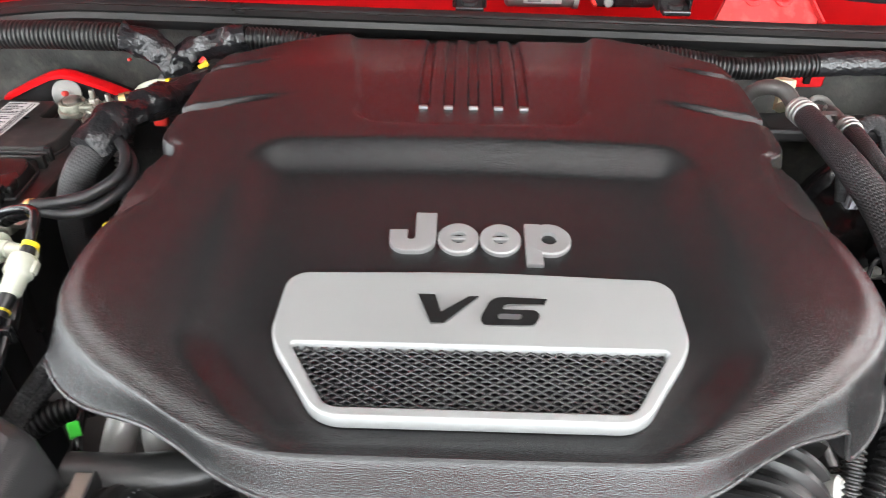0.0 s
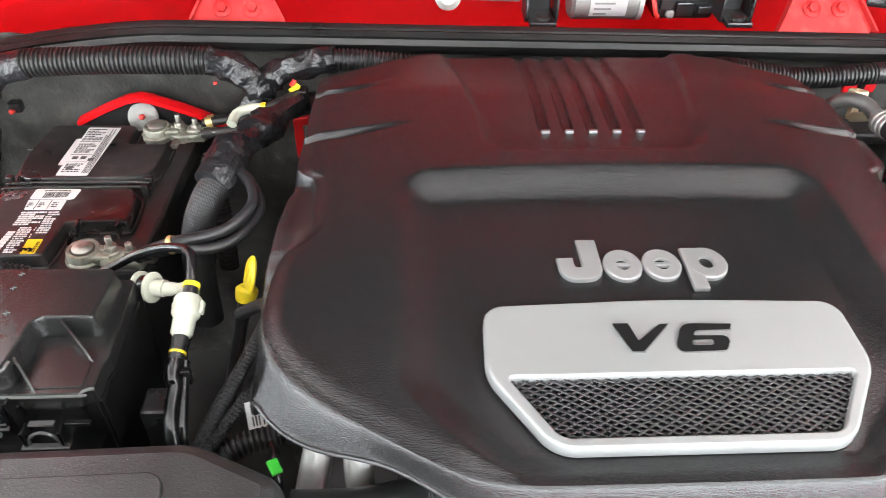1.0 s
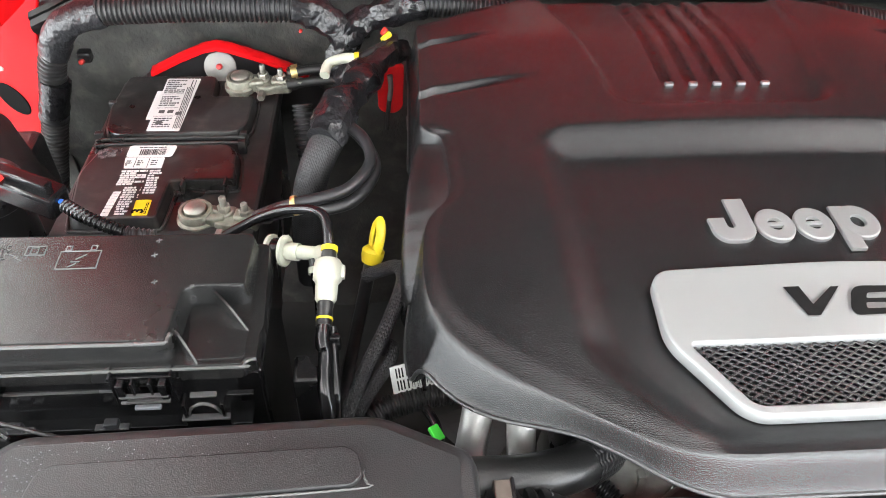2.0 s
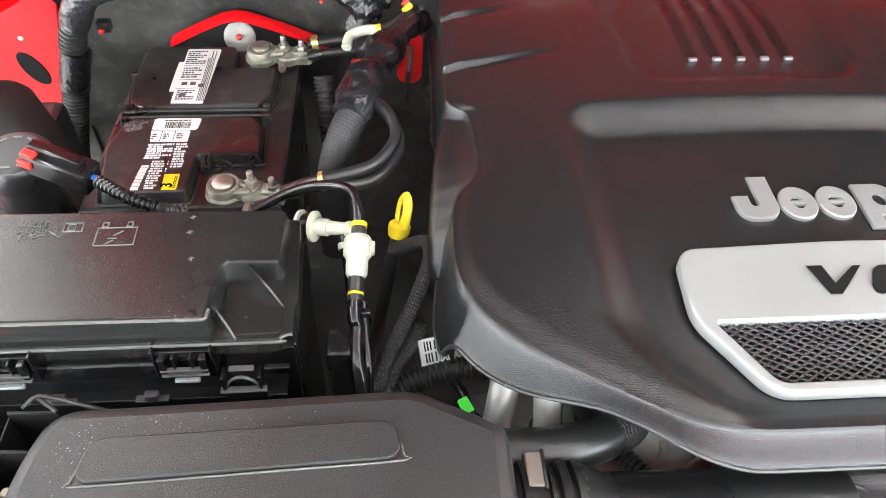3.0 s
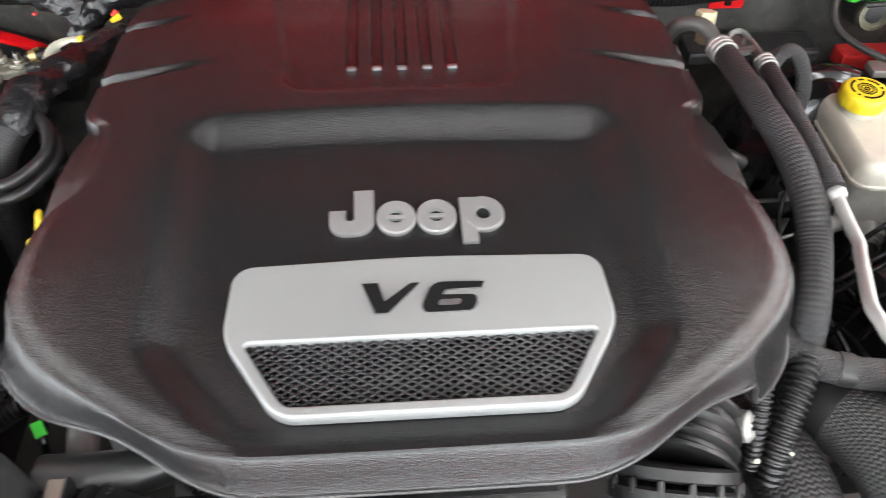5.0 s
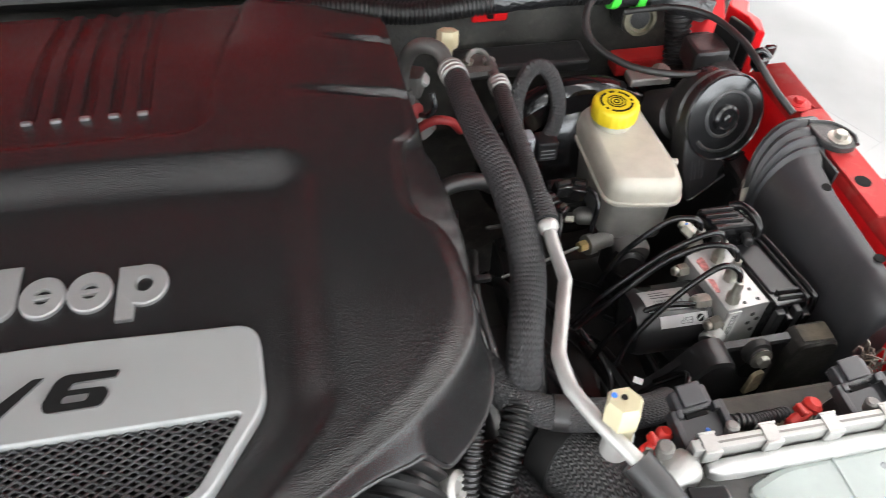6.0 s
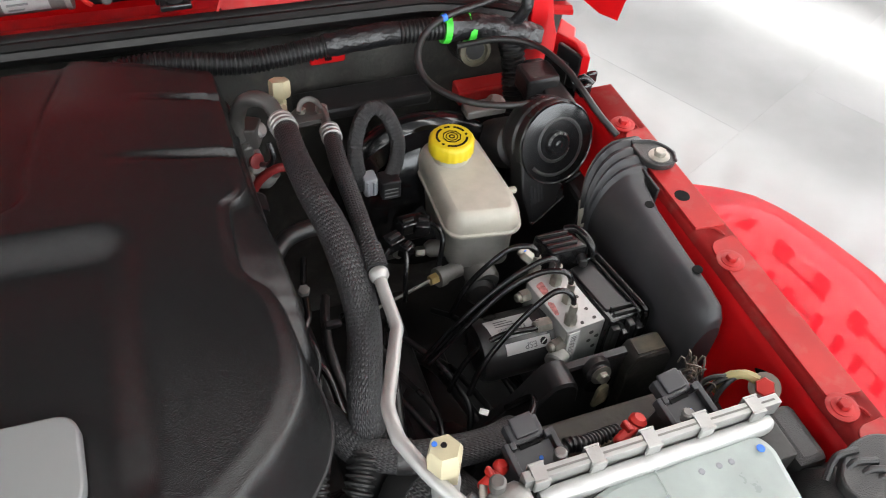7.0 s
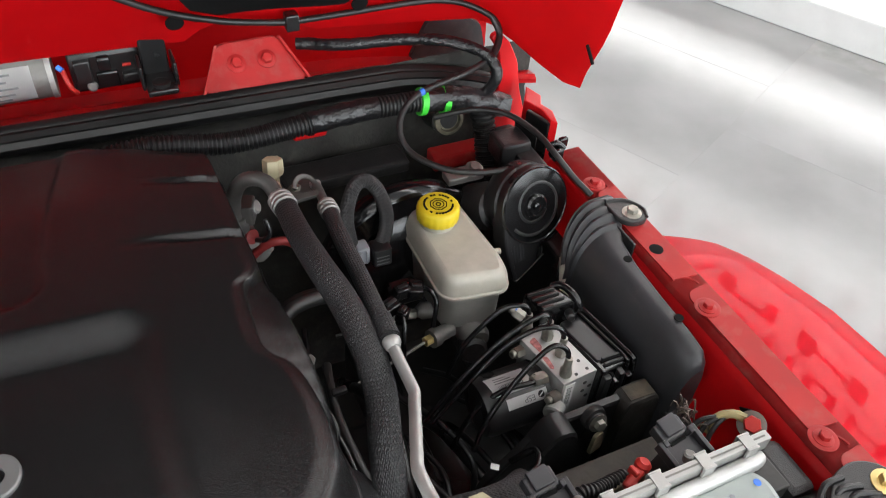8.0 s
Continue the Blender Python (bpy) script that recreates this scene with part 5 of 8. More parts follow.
    part("clamp_edge", boxed(-0.2360, -0.2335, 0.232, 0.2600, 0.990, 1.0240, 0.0010), SMOOTH, a)
    part("ribbed_sleeve", lathe([(0.034, 0.034), (0.0385, 0.0352), (0.0385, 0.0375), (0.0345, 0.0390), (0.0345, 0.0405), (0.0400, 0.0420), (0.0405, 0.0465), (0.0385, 0.0485), (0.0345, 0.0495), (0.0345, 0.0515),
                                 (0.0390, 0.0525), (0.0390, 0.0560), (0.0375, 0.0590), (0.0330, 0.070), (0.0300, 0.076), (0.0300, 0.080)], run, 40), RUBBER, a)
    for k in range(9):
        q = 40 + 11 * k
        part("stud", lathe([(0.0011, 0), (0.0009, 0.0010)], run @ Matrix.Rotation(radians(q), 4, "Z") @ aim((0.0378, 0, 0.0580), (1, 0, 0.3)), 8), PLUG_M, a)
    part("intake_pipe", tube([run @ Vector((0, 0, 0.078)), run @ Vector((0, 0, 0.12)), run @ Vector((0.0, 0, 0.17)), run @ Vector((0.0, 0, 0.24))], 0.0298, seg=24), SMOOTH, a)


air_cleaner()


def dust_specks():
    """Pale flakes lying on the housing and the fuse box."""
    rnd = random.Random(17)
    b = bmesh.new()
    for k in range(260):
        if k < 170:
            x, y, z = rnd.gauss(-0.47, 0.045), rnd.gauss(0.267, 0.008), 1.0627
        else:
            x, y, z = rnd.gauss(-0.524, 0.008), rnd.gauss(0.248, 0.013), 1.0630
        if not (-0.535 < x < -0.33 and 0.20 < y < 0.276):
            continue
        r = rnd.choice((0.00018, 0.00022, 0.0003, 0.00045))
        lathe([(r, 0), (r * 0.6, r * 0.5)], Matrix.Translation((x, y, z)), 5, b)
    tagged(single("dust_specks", b, GREY_PL, "pale dust specks on the air cleaner housing", "dust"), kind="stuff")


dust_specks()


def sensor():
    s = thing("round_sensor", -0.652, 0.56, 0.90, "round black canister with a wired plug", "sensor")
    m = aim((-0.652, 0.546, 0.985), (0, 0, 1)) @ Matrix.Diagonal((0.94, 0.94, 1, 1))
    part("body", lathe([(0.030, -0.10), (0.030, 0.035), (0.0335, 0.038), (0.0335, 0.055), (0.030, 0.060), (0.026, 0.061)], m, 36), SMOOTH, s)
    b = bmesh.new()
    for k in range(9):
        a = radians(20 + 36 * k)
        box(b, -0.004, 0.004, -0.001, 0.001, 0.0612, 0.0617, 0, m=m @ pose(0.021 * math.cos(a), 0.021 * math.sin(a), 0, 0, 0, math.degrees(a) + 90))
    part("ring_of_print", b, GREYINK, s)
    plug = part("plug", boxed(-0.030, 0.030, -0.012, 0.012, -0.012, 0.010, 0.003, m=pose(-0.600, 0.516, 1.055, 0, 8, -22)), GLOSS, s)
    part("plug_ridge", boxed(-0.026, 0.022, -0.005, 0.005, 0.010, 0.017, 0.002, m=pose(-0.600, 0.516, 1.055, 0, 8, -22)), GLOSS, plug)
    part("tab", boxed(-0.027, -0.016, -0.012, 0.003, 0.0095, 0.0135, 0.001, m=pose(-0.600, 0.516, 1.055, 0, 8, -22)), ORANGE, plug, "red locking tab")
    part("tab", boxed(-0.030, -0.018, -0.0145, -0.009, -0.001, 0.006, 0.001, m=pose(-0.600, 0.516, 1.055, 0, 8, -22)), ORANGE, plug, "red locking tab")
    part("wire", tube([(-0.575, 0.505, 1.053), (-0.565, 0.500, 1.054), (-0.560, 0.494, 1.053)], 0.0022, 0.003, 8), BLUE, plug, "blue wire")
    part("boot", tube([(-0.567, 0.499, 1.053), (-0.545, 0.485, 1.050), (-0.517, 0.477, 1.042), (-0.497, 0.480, 1.034)], 0.0052, rib=0.0014, pitch=0.004), SMOOTH, s, "ribbed black cable sleeve")


sensor()


def cylinder_left():
    c = thing("black_duct", -0.70, 0.66, 0.85, "wide dull black duct beside the wing", "duct")
    part("pipe", lathe([(0.047, -0.10), (0.047, 0.09), (0.043, 0.098), (0.039, 0.1)], aim((-0.690, 0.628, 0.938), (-0.5, 0.6, 0.35)), 40), DUCT_DARK, c)
    part("mouth", lathe([(0.049, 0.0), (0.049, 0.02), (0.046, 0.022)], aim((-0.690, 0.628, 0.938), (-0.5, 0.6, 0.35)), 40), DUCT_DARK, c)


cylinder_left()


# ---------- wiring and hoses on that side ----------
def hose(name, pts, r, material, label, category="hose", group="", **k):
    return single(name, tube(pts, r, **k), material, label, category, group)


loom = thing("wiring_loom", 0, 0.84, 1.0, "taped and ribbed black wiring loom along the firewall", "wiring loom")
part("ribbed_run", tube([(-0.742, 0.811, 0.790), (-0.731, 0.813, 0.835), (-0.716, 0.813, 0.885), (-0.698, 0.813, 0.945), (-0.686, 0.813, 0.990), (-0.677, 0.813, 1.008)], 0.0145, rib=0.0024, pitch=0.0056), RUBBER, loom)
part("taped_run", tube([(-0.706, 0.813, 0.920), (-0.698, 0.813, 0.945), (-0.689, 0.813, 0.972)], 0.0172, lump=0.002, seed=2), TAPE, loom)
part("taped_run", tube([(-0.679, 0.813, 1.004), (-0.668, 0.813, 1.028), (-0.648, 0.813, 1.046), (-0.612, 0.813, 1.057)], 0.0170, lump=0.003, seed=4), TAPE, loom)
part("ribbed_run", tube([(-0.615, 0.813, 1.057), (-0.518, 0.813, 1.060), (-0.405, 0.813, 1.059)], 0.0150, rib=0.0024, pitch=0.0052), RUBBER, loom)
part("taped_run", tube([(-0.408, 0.813, 1.059), (-0.385, 0.813, 1.053), (-0.362, 0.810, 1.036), (-0.352, 0.808, 1.022)], lambda f: 0.017 - 0.002 * f, lump=0.007, seed=9), TAPE, loom)
part("taped_run", tube([(-0.352, 0.808, 1.022), (-0.335, 0.813, 1.040), (-0.300, 0.813, 1.054), (-0.262, 0.813, 1.062)], 0.0155, lump=0.007, seed=12), TAPE, loom)
part("ribbed_run", tube([(-0.268, 0.813, 1.061), (-0.213, 0.816, 1.056), (-0.100, 0.818, 1.040), (0.100, 0.818, 1.036), (0.199, 0.818, 1.046), (0.2917, 0.8132, 1.0348), (0.3671, 0.8139, 1.0384), (0.4028, 0.8141, 1.0412)],
                        0.0120, rib=0.0022, pitch=0.0050), RUBBER, loom)
part("taped_run", tube([(0.3875, 0.814, 1.0398), (0.417, 0.8142, 1.0425), (0.4722, 0.8144, 1.0437)], 0.0135, lump=0.002, seed=21), TAPE, loom)
part("ribbed_run", tube([(0.464, 0.8144, 1.0435), (0.5255, 0.8143, 1.0409), (0.5409, 0.8143, 1.0392)], 0.0125, rib=0.0022, pitch=0.0050), RUBBER, loom)
part("taped_run", tube([(0.5358, 0.8143, 1.039), (0.5851, 0.812, 1.0342), (0.6493, 0.807, 1.0133)], 0.0150, lump=0.004, seed=25), TAPE, loom)
for x, z in ((0.531, 1.0290), (0.562, 1.0250)):
    part("green_band", tube([(x - 0.004, 0.815, z + 0.0106), (x + 0.004, 0.8145, z + 0.0094)], 0.0176, 0.004, 20), GREEN, loom, "bright green tape band")
for x, y, z in ((-0.400, 0.800, 1.038),):
    part("retainer", lathe([(0.0020, 0), (0.0020, 0.004), (0.0014, 0.005)], aim((x, y, z), (0, -1, 0.3)), 12), ORANGE, loom, "small red retainer")
part("taped_run", tube([(-0.353, 0.81, 1.022), (-0.360, 0.800, 1.000), (-0.352, 0.782, 0.992), (-0.335, 0.757, 1.010), (-0.328, 0.700, 1.040), (-0.344, 0.655, 1.048), (-0.356, 0.618, 1.050), (-0.366, 0.590, 1.044)],
                       lambda f: 0.0145 + 0.005 * math.sin(f * 9) ** 2 * f, lump=0.008, seed=31), TAPE, loom)
part("taped_run", tube([(-0.330, 0.700, 1.040), (-0.315, 0.735, 1.036), (-0.300, 0.765, 1.030), (-0.288, 0.785, 1.02)], 0.0125, lump=0.006, seed=35), TAPE, loom)
part("sleeve", tube([(-0.356, 0.606, 1.046), (-0.371, 0.582, 1.030), (-0.382, 0.568, 1.0), (-0.386, 0.560, 0.955), (-0.386, 0.555, 0.90)], 0.0150, seg=20), BRAID_TIGHT, loom, "woven black sleeve")
part("white_hook", tube([(-0.372, 0.728, 1.026), (-0.368, 0.744, 1.030), (-0.352, 0.748, 1.034), (-0.338, 0.745, 1.036)], 0.0055), WHITE_PL, loom, "white plastic clip")
part("yellow_band", tube([(-0.340, 0.745, 1.036), (-0.335, 0.745, 1.0365)], 0.0062), YELLOW, loom, "yellow tape band")
part("thin_wire", tube([(-0.336, 0.745, 1.036), (-0.318, 0.757, 1.038), (-0.303, 0.772, 1.040)], 0.0048), RUBBER, loom)
part("wall_clip", boxed(-0.668, -0.652, 0.838, 0.852, 0.976, 0.990, 0.003), SMOOTH, loom, "black wall clip")
part("retainer", lathe([(0.0032, 0), (0.0032, 0.005), (0.002, 0.006)], aim((-0.662, 0.838, 0.980), (0, -1, 0.3)), 12), ORANGE, loom, "small red retainer")
b = part("connector", boxed(-0.311, -0.293, 0.768, 0.785, 1.028, 1.043, 0.002), SMOOTH, loom)
part("wire_end", tube([(-0.310, 0.769, 1.043), (-0.302, 0.776, 1.047)], 0.0036), YELLOW, b, "yellow wire end")
part("wire_end", tube([(-0.310, 0.776, 1.046), (-0.306, 0.781, 1.050)], 0.0032), ORANGE, b, "red wire end")

for i, (dx, dz) in enumerate(((0, 0), (0.004, -0.011))):
    hose("battery_cable", [(-0.345, 0.612, 1.046), (-0.329 + dx, 0.590, 1.045 + dz), (-0.324 + dx, 0.562, 1.040 + dz), (-0.341 + dx, 0.534 - dx, 1.036 + dz), (-0.362, 0.523 - dx, 1.035 + dz), (-0.388, 0.516, 1.034 + dz * 0.4),
                            (-0.418, 0.520, 1.018)], 0.0053, CABLE_M, "thick shiny black battery cable", "cable", "battery cables")
single("cable_sleeve", tube([(-0.383, 0.517, 1.031), (-0.405, 0.518, 1.024), (-0.424, 0.526, 1.010)], lambda f: 0.0080 - 0.0015 * f), TAPE, "taped cable end at the clamp", "cable sleeve")
single("cable_band", tube([(-0.386, 0.5165, 1.032), (-0.390, 0.5165, 1.031)], 0.0088), BRASS, "tan band round the battery cable", "band")
for i, (y, z) in enumerate(((0.792, 0.992), (0.781, 0.996), (0.770, 0.988))):
    c = thing("earth_cable", -0.38, y, z, "short black cable end behind the clamp", "cable", "cable ends at the clamp")
    part("wire", tube([(-0.418, y - 0.004, z + 0.002), (-0.39, y, z + 0.004), (-0.360, y + 0.003, z + 0.004), (-0.345, y + 0.004, z)], 0.0052), RUBBER, c)
    part("band", tube([(-0.414, y - 0.0035, z + 0.0022), (-0.407, y - 0.002, z + 0.003)], 0.0068), BRASS if i < 2 else RUBBER, c)
single("red_terminal_cover", boxed(-0.370, -0.354, 0.750, 0.762, 0.978, 0.990, 0.003), ORANGE, "small red plastic cover on the cable lug", "cover")

hose("vacuum_pipe", [(-0.447, 0.495, 1.018), (-0.420, 0.502, 1.030), (-0.395, 0.500, 1.041), (-0.372, 0.490, 1.050), (-0.360, 0.477, 1.054), (-0.357, 0.463, 1.050), (-0.3565, 0.452, 1.044)],
     0.0042, GLOSS, "thin shiny black vacuum pipe", "pipe", seg=12)


def purge_valve():
    v = thing("check_valve", -0.356, 0.43, 1.0, "white nylon check valve with yellow bands", "valve")
    ax = Vector((-0.02, -0.35, -0.12)).normalized()
    p = Vector((-0.356, 0.449, 1.042))
    part("neck", lathe([(0.0055, -0.003), (0.0062, 0.004), (0.0055, 0.008), (0.0062, 0.012)], aim(p, ax), 16), SMOOTH, v)
    part("band", lathe([(0.0068, 0), (0.0068, 0.004)], aim(p + ax * -0.004, ax), 16), YELLOW, v, "yellow band")
    part("body", lathe([(0.0065, 0.008), (0.0098, 0.0085), (0.0112, 0.0110), (0.0112, 0.0240), (0.0100, 0.0255), (0.0088, 0.0270), (0.0085, 0.0400), (0.0070, 0.0425), (0.0062, 0.0430)], aim(p, ax), 20), WHITE_PL, v)
    part("lower_neck", lathe([(0.0062, 0.0425), (0.0066, 0.046), (0.0060, 0.048), (0.0062, 0.062)], aim(p, ax), 14), SMOOTH, v)
    part("lug", boxed(0.009, 0.0135, -0.003, 0.003, 0.012, 0.023, 0.001, m=aim(p, ax)), WHITE_PL, v, "white lug")
    part("band", lathe([(0.0066, 0.0555), (0.0066, 0.0575)], aim(p, ax), 14), YELLOW, v, "yellow band")
    tee = part("side_port", lathe([(0.0055, 0), (0.0058, 0.018), (0.0072, 0.0185), (0.0072, 0.028), (0.0064, 0.0285), (0.0064, 0.046)], aim((-0.364, 0.455, 1.034), (-0.9, 0.30, -0.16)), 16), WHITE_PL, v, "white side port")
    for d in (0.030, 0.042):
        part("flange", lathe([(0.0130, 0), (0.0130, 0.0024)], aim(Vector((-0.364, 0.455, 1.034)) + Vector((-0.9, 0.30, -0.16)).normalized() * d, (-0.9, 0.30, -0.16)), 18), WHITE_PL, tee)
    part("port_band", lathe([(0.0100, 0), (0.0100, 0.008)], aim(Vector((-0.364, 0.455, 1.034)) + Vector((-0.9, 0.30, -0.16)).normalized() * 0.0330, (-0.9, 0.30, -0.16)), 18), GLOSS, tee, "black clip band")
    part("side_pipe", tube([(-0.3690, 0.4530, 1.030), (-0.3665, 0.4400, 1.022), (-0.3640, 0.425, 1.012), (-0.362, 0.40, 1.000)], 0.0050, seg=12), GLOSS, v, "shiny black pipe")
    part("side_band", lathe([(0.0060, 0), (0.0060, 0.005)], aim((-0.3680, 0.4470, 1.0265), (0.1, -0.9, -0.5)), 14), WHITE_PL, v, "white band")
    part("elbow", tube([(-0.3645, 0.455, 1.034), (-0.359, 0.452, 1.037), (-0.3565, 0.446, 1.038)], 0.0072), WHITE_PL, v)
    q = p + ax * 0.062
    part("pipe", tube([q, q + ax * 0.014, (-0.358, 0.375, 1.012), (-0.3585, 0.352, 1.002), (-0.356, 0.335, 0.985), (-0.356, 0.325, 0.96)], 0.0058, seg=14), GLOSS, v, "shiny black pipe")
    part("pipe", tube([q + Vector((0.006, 0.002, -0.004)), (-0.352, 0.372, 1.008), (-0.350, 0.348, 0.998), (-0.351, 0.33, 0.975)], 0.0036, seg=12), GLOSS, v, "shiny black pipe")
    part("clip", boxed(-0.366, -0.347, 0.379, 0.386, 1.005, 1.020, 0.002), SMOOTH, v)
    part("bracket", boxed(-0.382, -0.362, 0.352, 0.378, 0.90, 1.006, 0.003), SMOOTH, v)
    return v


purge_valve()


def dipstick():
    d = thing("dipstick", -0.322, 0.47, 0.90, "yellow ring-handled oil dipstick", "dipstick")
    m = aim((-0.3235, 0.485, 1.000), (0.22, 0.36, 0.9)) @ pose(0, 0, 0, 0, 0, -38)
    part("collar", lathe([(0.0085, -0.006), (0.0098, 0.0), (0.0098, 0.005), (0.0070, 0.008)], m, 18), YELLOW, d)
    pts = [(-0.0060, 0, 0.005), (-0.0088, 0, 0.016), (-0.0075, 0, 0.029), (0, 0, 0.036), (0.0075, 0, 0.029), (0.0088, 0, 0.016), (0.0060, 0, 0.005)]
    part("handle", tube([m @ Vector(p) for p in [(x * 0.85, y, z * 0.88) for x, y, z in pts]], 0.0026, 0.002, 12, flat=1.9), YELLOW, d)
    part("tube", lathe([(0.006, -0.14), (0.006, -0.004)], m, 14), SMOOTH, d)


dipstick()
hose("braided_hose", [(-0.330, 0.475, 0.985), (-0.314, 0.468, 1.000), (-0.302, 0.461, 1.010), (-0.299, 0.443, 1.010), (-0.312, 0.408, 1.000), (-0.329, 0.378, 0.985), (-0.348, 0.340, 0.963), (-0.356, 0.32, 0.94)],
     0.0058, BRAID_FINE, "slim black braided hose", "hose", "braided hoses by the dipstick")
hose("braided_hose", [(-0.316, 0.410, 0.965), (-0.309, 0.402, 0.980), (-0.311, 0.385, 0.982), (-0.328, 0.362, 0.972), (-0.343, 0.340, 0.958), (-0.352, 0.325, 0.94)],
     0.0054, BRAID_FINE, "slim black braided hose", "hose", "braided hoses by the dipstick")
hose("ribbed_conduit", [(-0.225, 0.378, 0.962), (-0.262, 0.370, 0.960), (-0.290, 0.366, 0.958), (-0.319, 0.357, 0.955), (-0.342, 0.345, 0.948)], 0.0095, RUBBER, "black ribbed conduit under the cover", "conduit", rib=0.002, pitch=0.0045)
# light falling on this hose is painted by the paler rubber
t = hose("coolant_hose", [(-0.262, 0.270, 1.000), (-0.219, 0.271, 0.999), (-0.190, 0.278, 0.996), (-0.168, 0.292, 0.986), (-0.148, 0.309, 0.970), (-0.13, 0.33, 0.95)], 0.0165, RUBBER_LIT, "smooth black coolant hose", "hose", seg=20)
part("sleeve", tube([(-0.180, 0.2835, 0.9915), (-0.168, 0.292, 0.986), (-0.150, 0.308, 0.972)], 0.0175, seg=20), BRAID_FINE, t)
# front window's light on these two pipes is put into the paler metal
hose("metal_pipe", [(-0.244, 0.348, 1.010), (-0.2475, 0.331, 0.995), (-0.2545, 0.309, 0.968), (-0.262, 0.29, 0.92)], 0.0115, HEADER_ALU, "fat bare aluminium pipe", "pipe", seg=18)
t = hose("metal_pipe", [(-0.219, 0.316, 1.006), (-0.2185, 0.308, 0.990), (-0.2165, 0.300, 0.95)], 0.0105, HEADER_ALU, "bare aluminium pipe with a zinc collar", "pipe", seg=18)
part("collar", lathe([(0.0145, 0), (0.0145, 0.006)], aim((-0.217, 0.303, 0.962), (0, 0.2, 1)), 18), ZINC, t)
tag = single("paper_tag", boxed(-0.030, 0.030, -0.001, 0.001, -0.011, 0.011, 0, m=pose(-0.281, 0.379, 0.975, -35, 0, 14)), PAPER, "white bar-code tag under the cover", "tag", shade=False)
b = bmesh.new()
at, rnd = -0.026, random.Random(5)
while at < 0.024:
    w = rnd.choice((0.0005, 0.0008, 0.0012))
    for z0, z1 in ((-0.009, -0.001), (0.001, 0.009)):
        box(b, at, at + w, -0.0013, -0.0011, z0, z1, 0, m=pose(-0.281, 0.379, 0.975, -35, 0, 14))
    at += w + rnd.choice((0.0009, 0.0012, 0.0022))
tagged(part("code_bars", b, INK, tag, "black bar code", shade=False), kind="stuff")
hose("green_tagged_wire", [(-0.285, 0.338, 0.985), (-0.279, 0.322, 0.990), (-0.276, 0.305, 0.985), (-0.272, 0.29, 0.96)], 0.0036, GLOSS, "thin black wire with a green tag", "wire")
single("green_tag", boxed(-0.004, 0.004, -0.006, 0.006, -0.002, 0.002, 0.001, m=pose(-0.279, 0.313, 0.992, 20, 12, 35)), GREEN, "small bright green tag on a wire", "tag")
hose("ribbed_wire", [(-0.175, 0.285, 0.978), (-0.160, 0.268, 0.975), (-0.148, 0.255, 0.972), (-0.128, 0.246, 0.972)], 0.0068, RUBBER, "small ribbed black wire sleeve", "conduit", rib=0.0018, pitch=0.004)
p = thing("plug_connector", -0.10, 0.244, 0.96, "black plug with a small red tab under the cover", "connector")
part("housing", boxed(-0.131, -0.075, 0.236, 0.254, 0.964, 0.982, 0.003), GLOSS, p)
part("tab", boxed(-0.106, -0.101, 0.240, 0.245, 0.981, 0.985, 0.001), ORANGE, p, "red tab")
part("wire", tube([(-0.131, 0.246, 0.974), (-0.138, 0.249, 0.975)], 0.003), BLUE, p, "blue wire")


def alternator():
    a = thing("alternator", -0.13, 0.29, 0.85, "grey cast aluminium alternator under the cover", "alternator")
    m = aim((-0.135, 0.295, 0.925), (0, -1, 0.15))
    part("housing", lathe([(0.045, -0.06), (0.058, -0.05), (0.060, 0.0), (0.056, 0.015), (0.046, 0.024), (0.020, 0.028)], m, 36), OLD_CAST, a)
    for k in range(10):
        part("vent_rib", boxed(-0.003, 0.003, 0.028, 0.052, 0.014, 0.026, 0.001, m=m @ pose(0, 0, 0, 0, 0, 36 * k)), OLD_CAST, a)
    t = thing("timing_cover", 0.0, 0.25, 0.85, "ribbed black front engine housing with a bolt", "housing")
    part("housing", boxed(-0.085, 0.10, 0.245, 0.285, 0.80, 0.972, 0.008), DULL, t)
    for k in range(5):
        r = 0.016 + 0.007 * k
        part("rib", tube([Vector((-0.032 + r * math.cos(radians(q)), 0.2435, 0.955 + 0.6 * r * math.sin(radians(q)))) for q in range(20, 161, 20)], 0.0018, 0.004, 8), DULL, t)
    bolt(t, (-0.058, 0.244, 0.962), (0, -1, 0.4), 0.006, ZINC)


alternator()
t = thing("strut_bracket", -0.305, 0.80, 0.90, "red painted bracket behind the loom with a ribbed sleeve", "bracket")
b = bmesh.new()
ring = ccw(rounded([(-0.318, 0.922), (-0.288, 0.922), (-0.286, 0.990), (-0.318, 0.985)], [0.013, 0.013, 0.007, 0.004], 6))
loft(b, [[(x, 0.812, z) for x, z in ring], [(x, 0.807, z) for x, z in ring], [(x, 0.806, z) for x, z in inset(ring, 0.001)]])
part("plate", b, RED, t)
part("clip_pin", tube([(-0.303, 0.803, 0.978), (-0.302, 0.801, 0.962), (-0.304, 0.802, 0.945)], 0.0032, 0.004, 10), GREASY, t, "small metal clip")
part("lead", tube([(-0.304, 0.802, 0.946), (-0.306, 0.799, 0.930), (-0.308, 0.797, 0.905)], 0.0028, 0.004, 8), RUBBER, t)
part("ribbed_sleeve", tube([(-0.400, 0.735, 0.985), (-0.398, 0.715, 0.95), (-0.395, 0.70, 0.90), (-0.395, 0.69, 0.85)], 0.0105, rib=0.002, pitch=0.005), RUBBER, t)


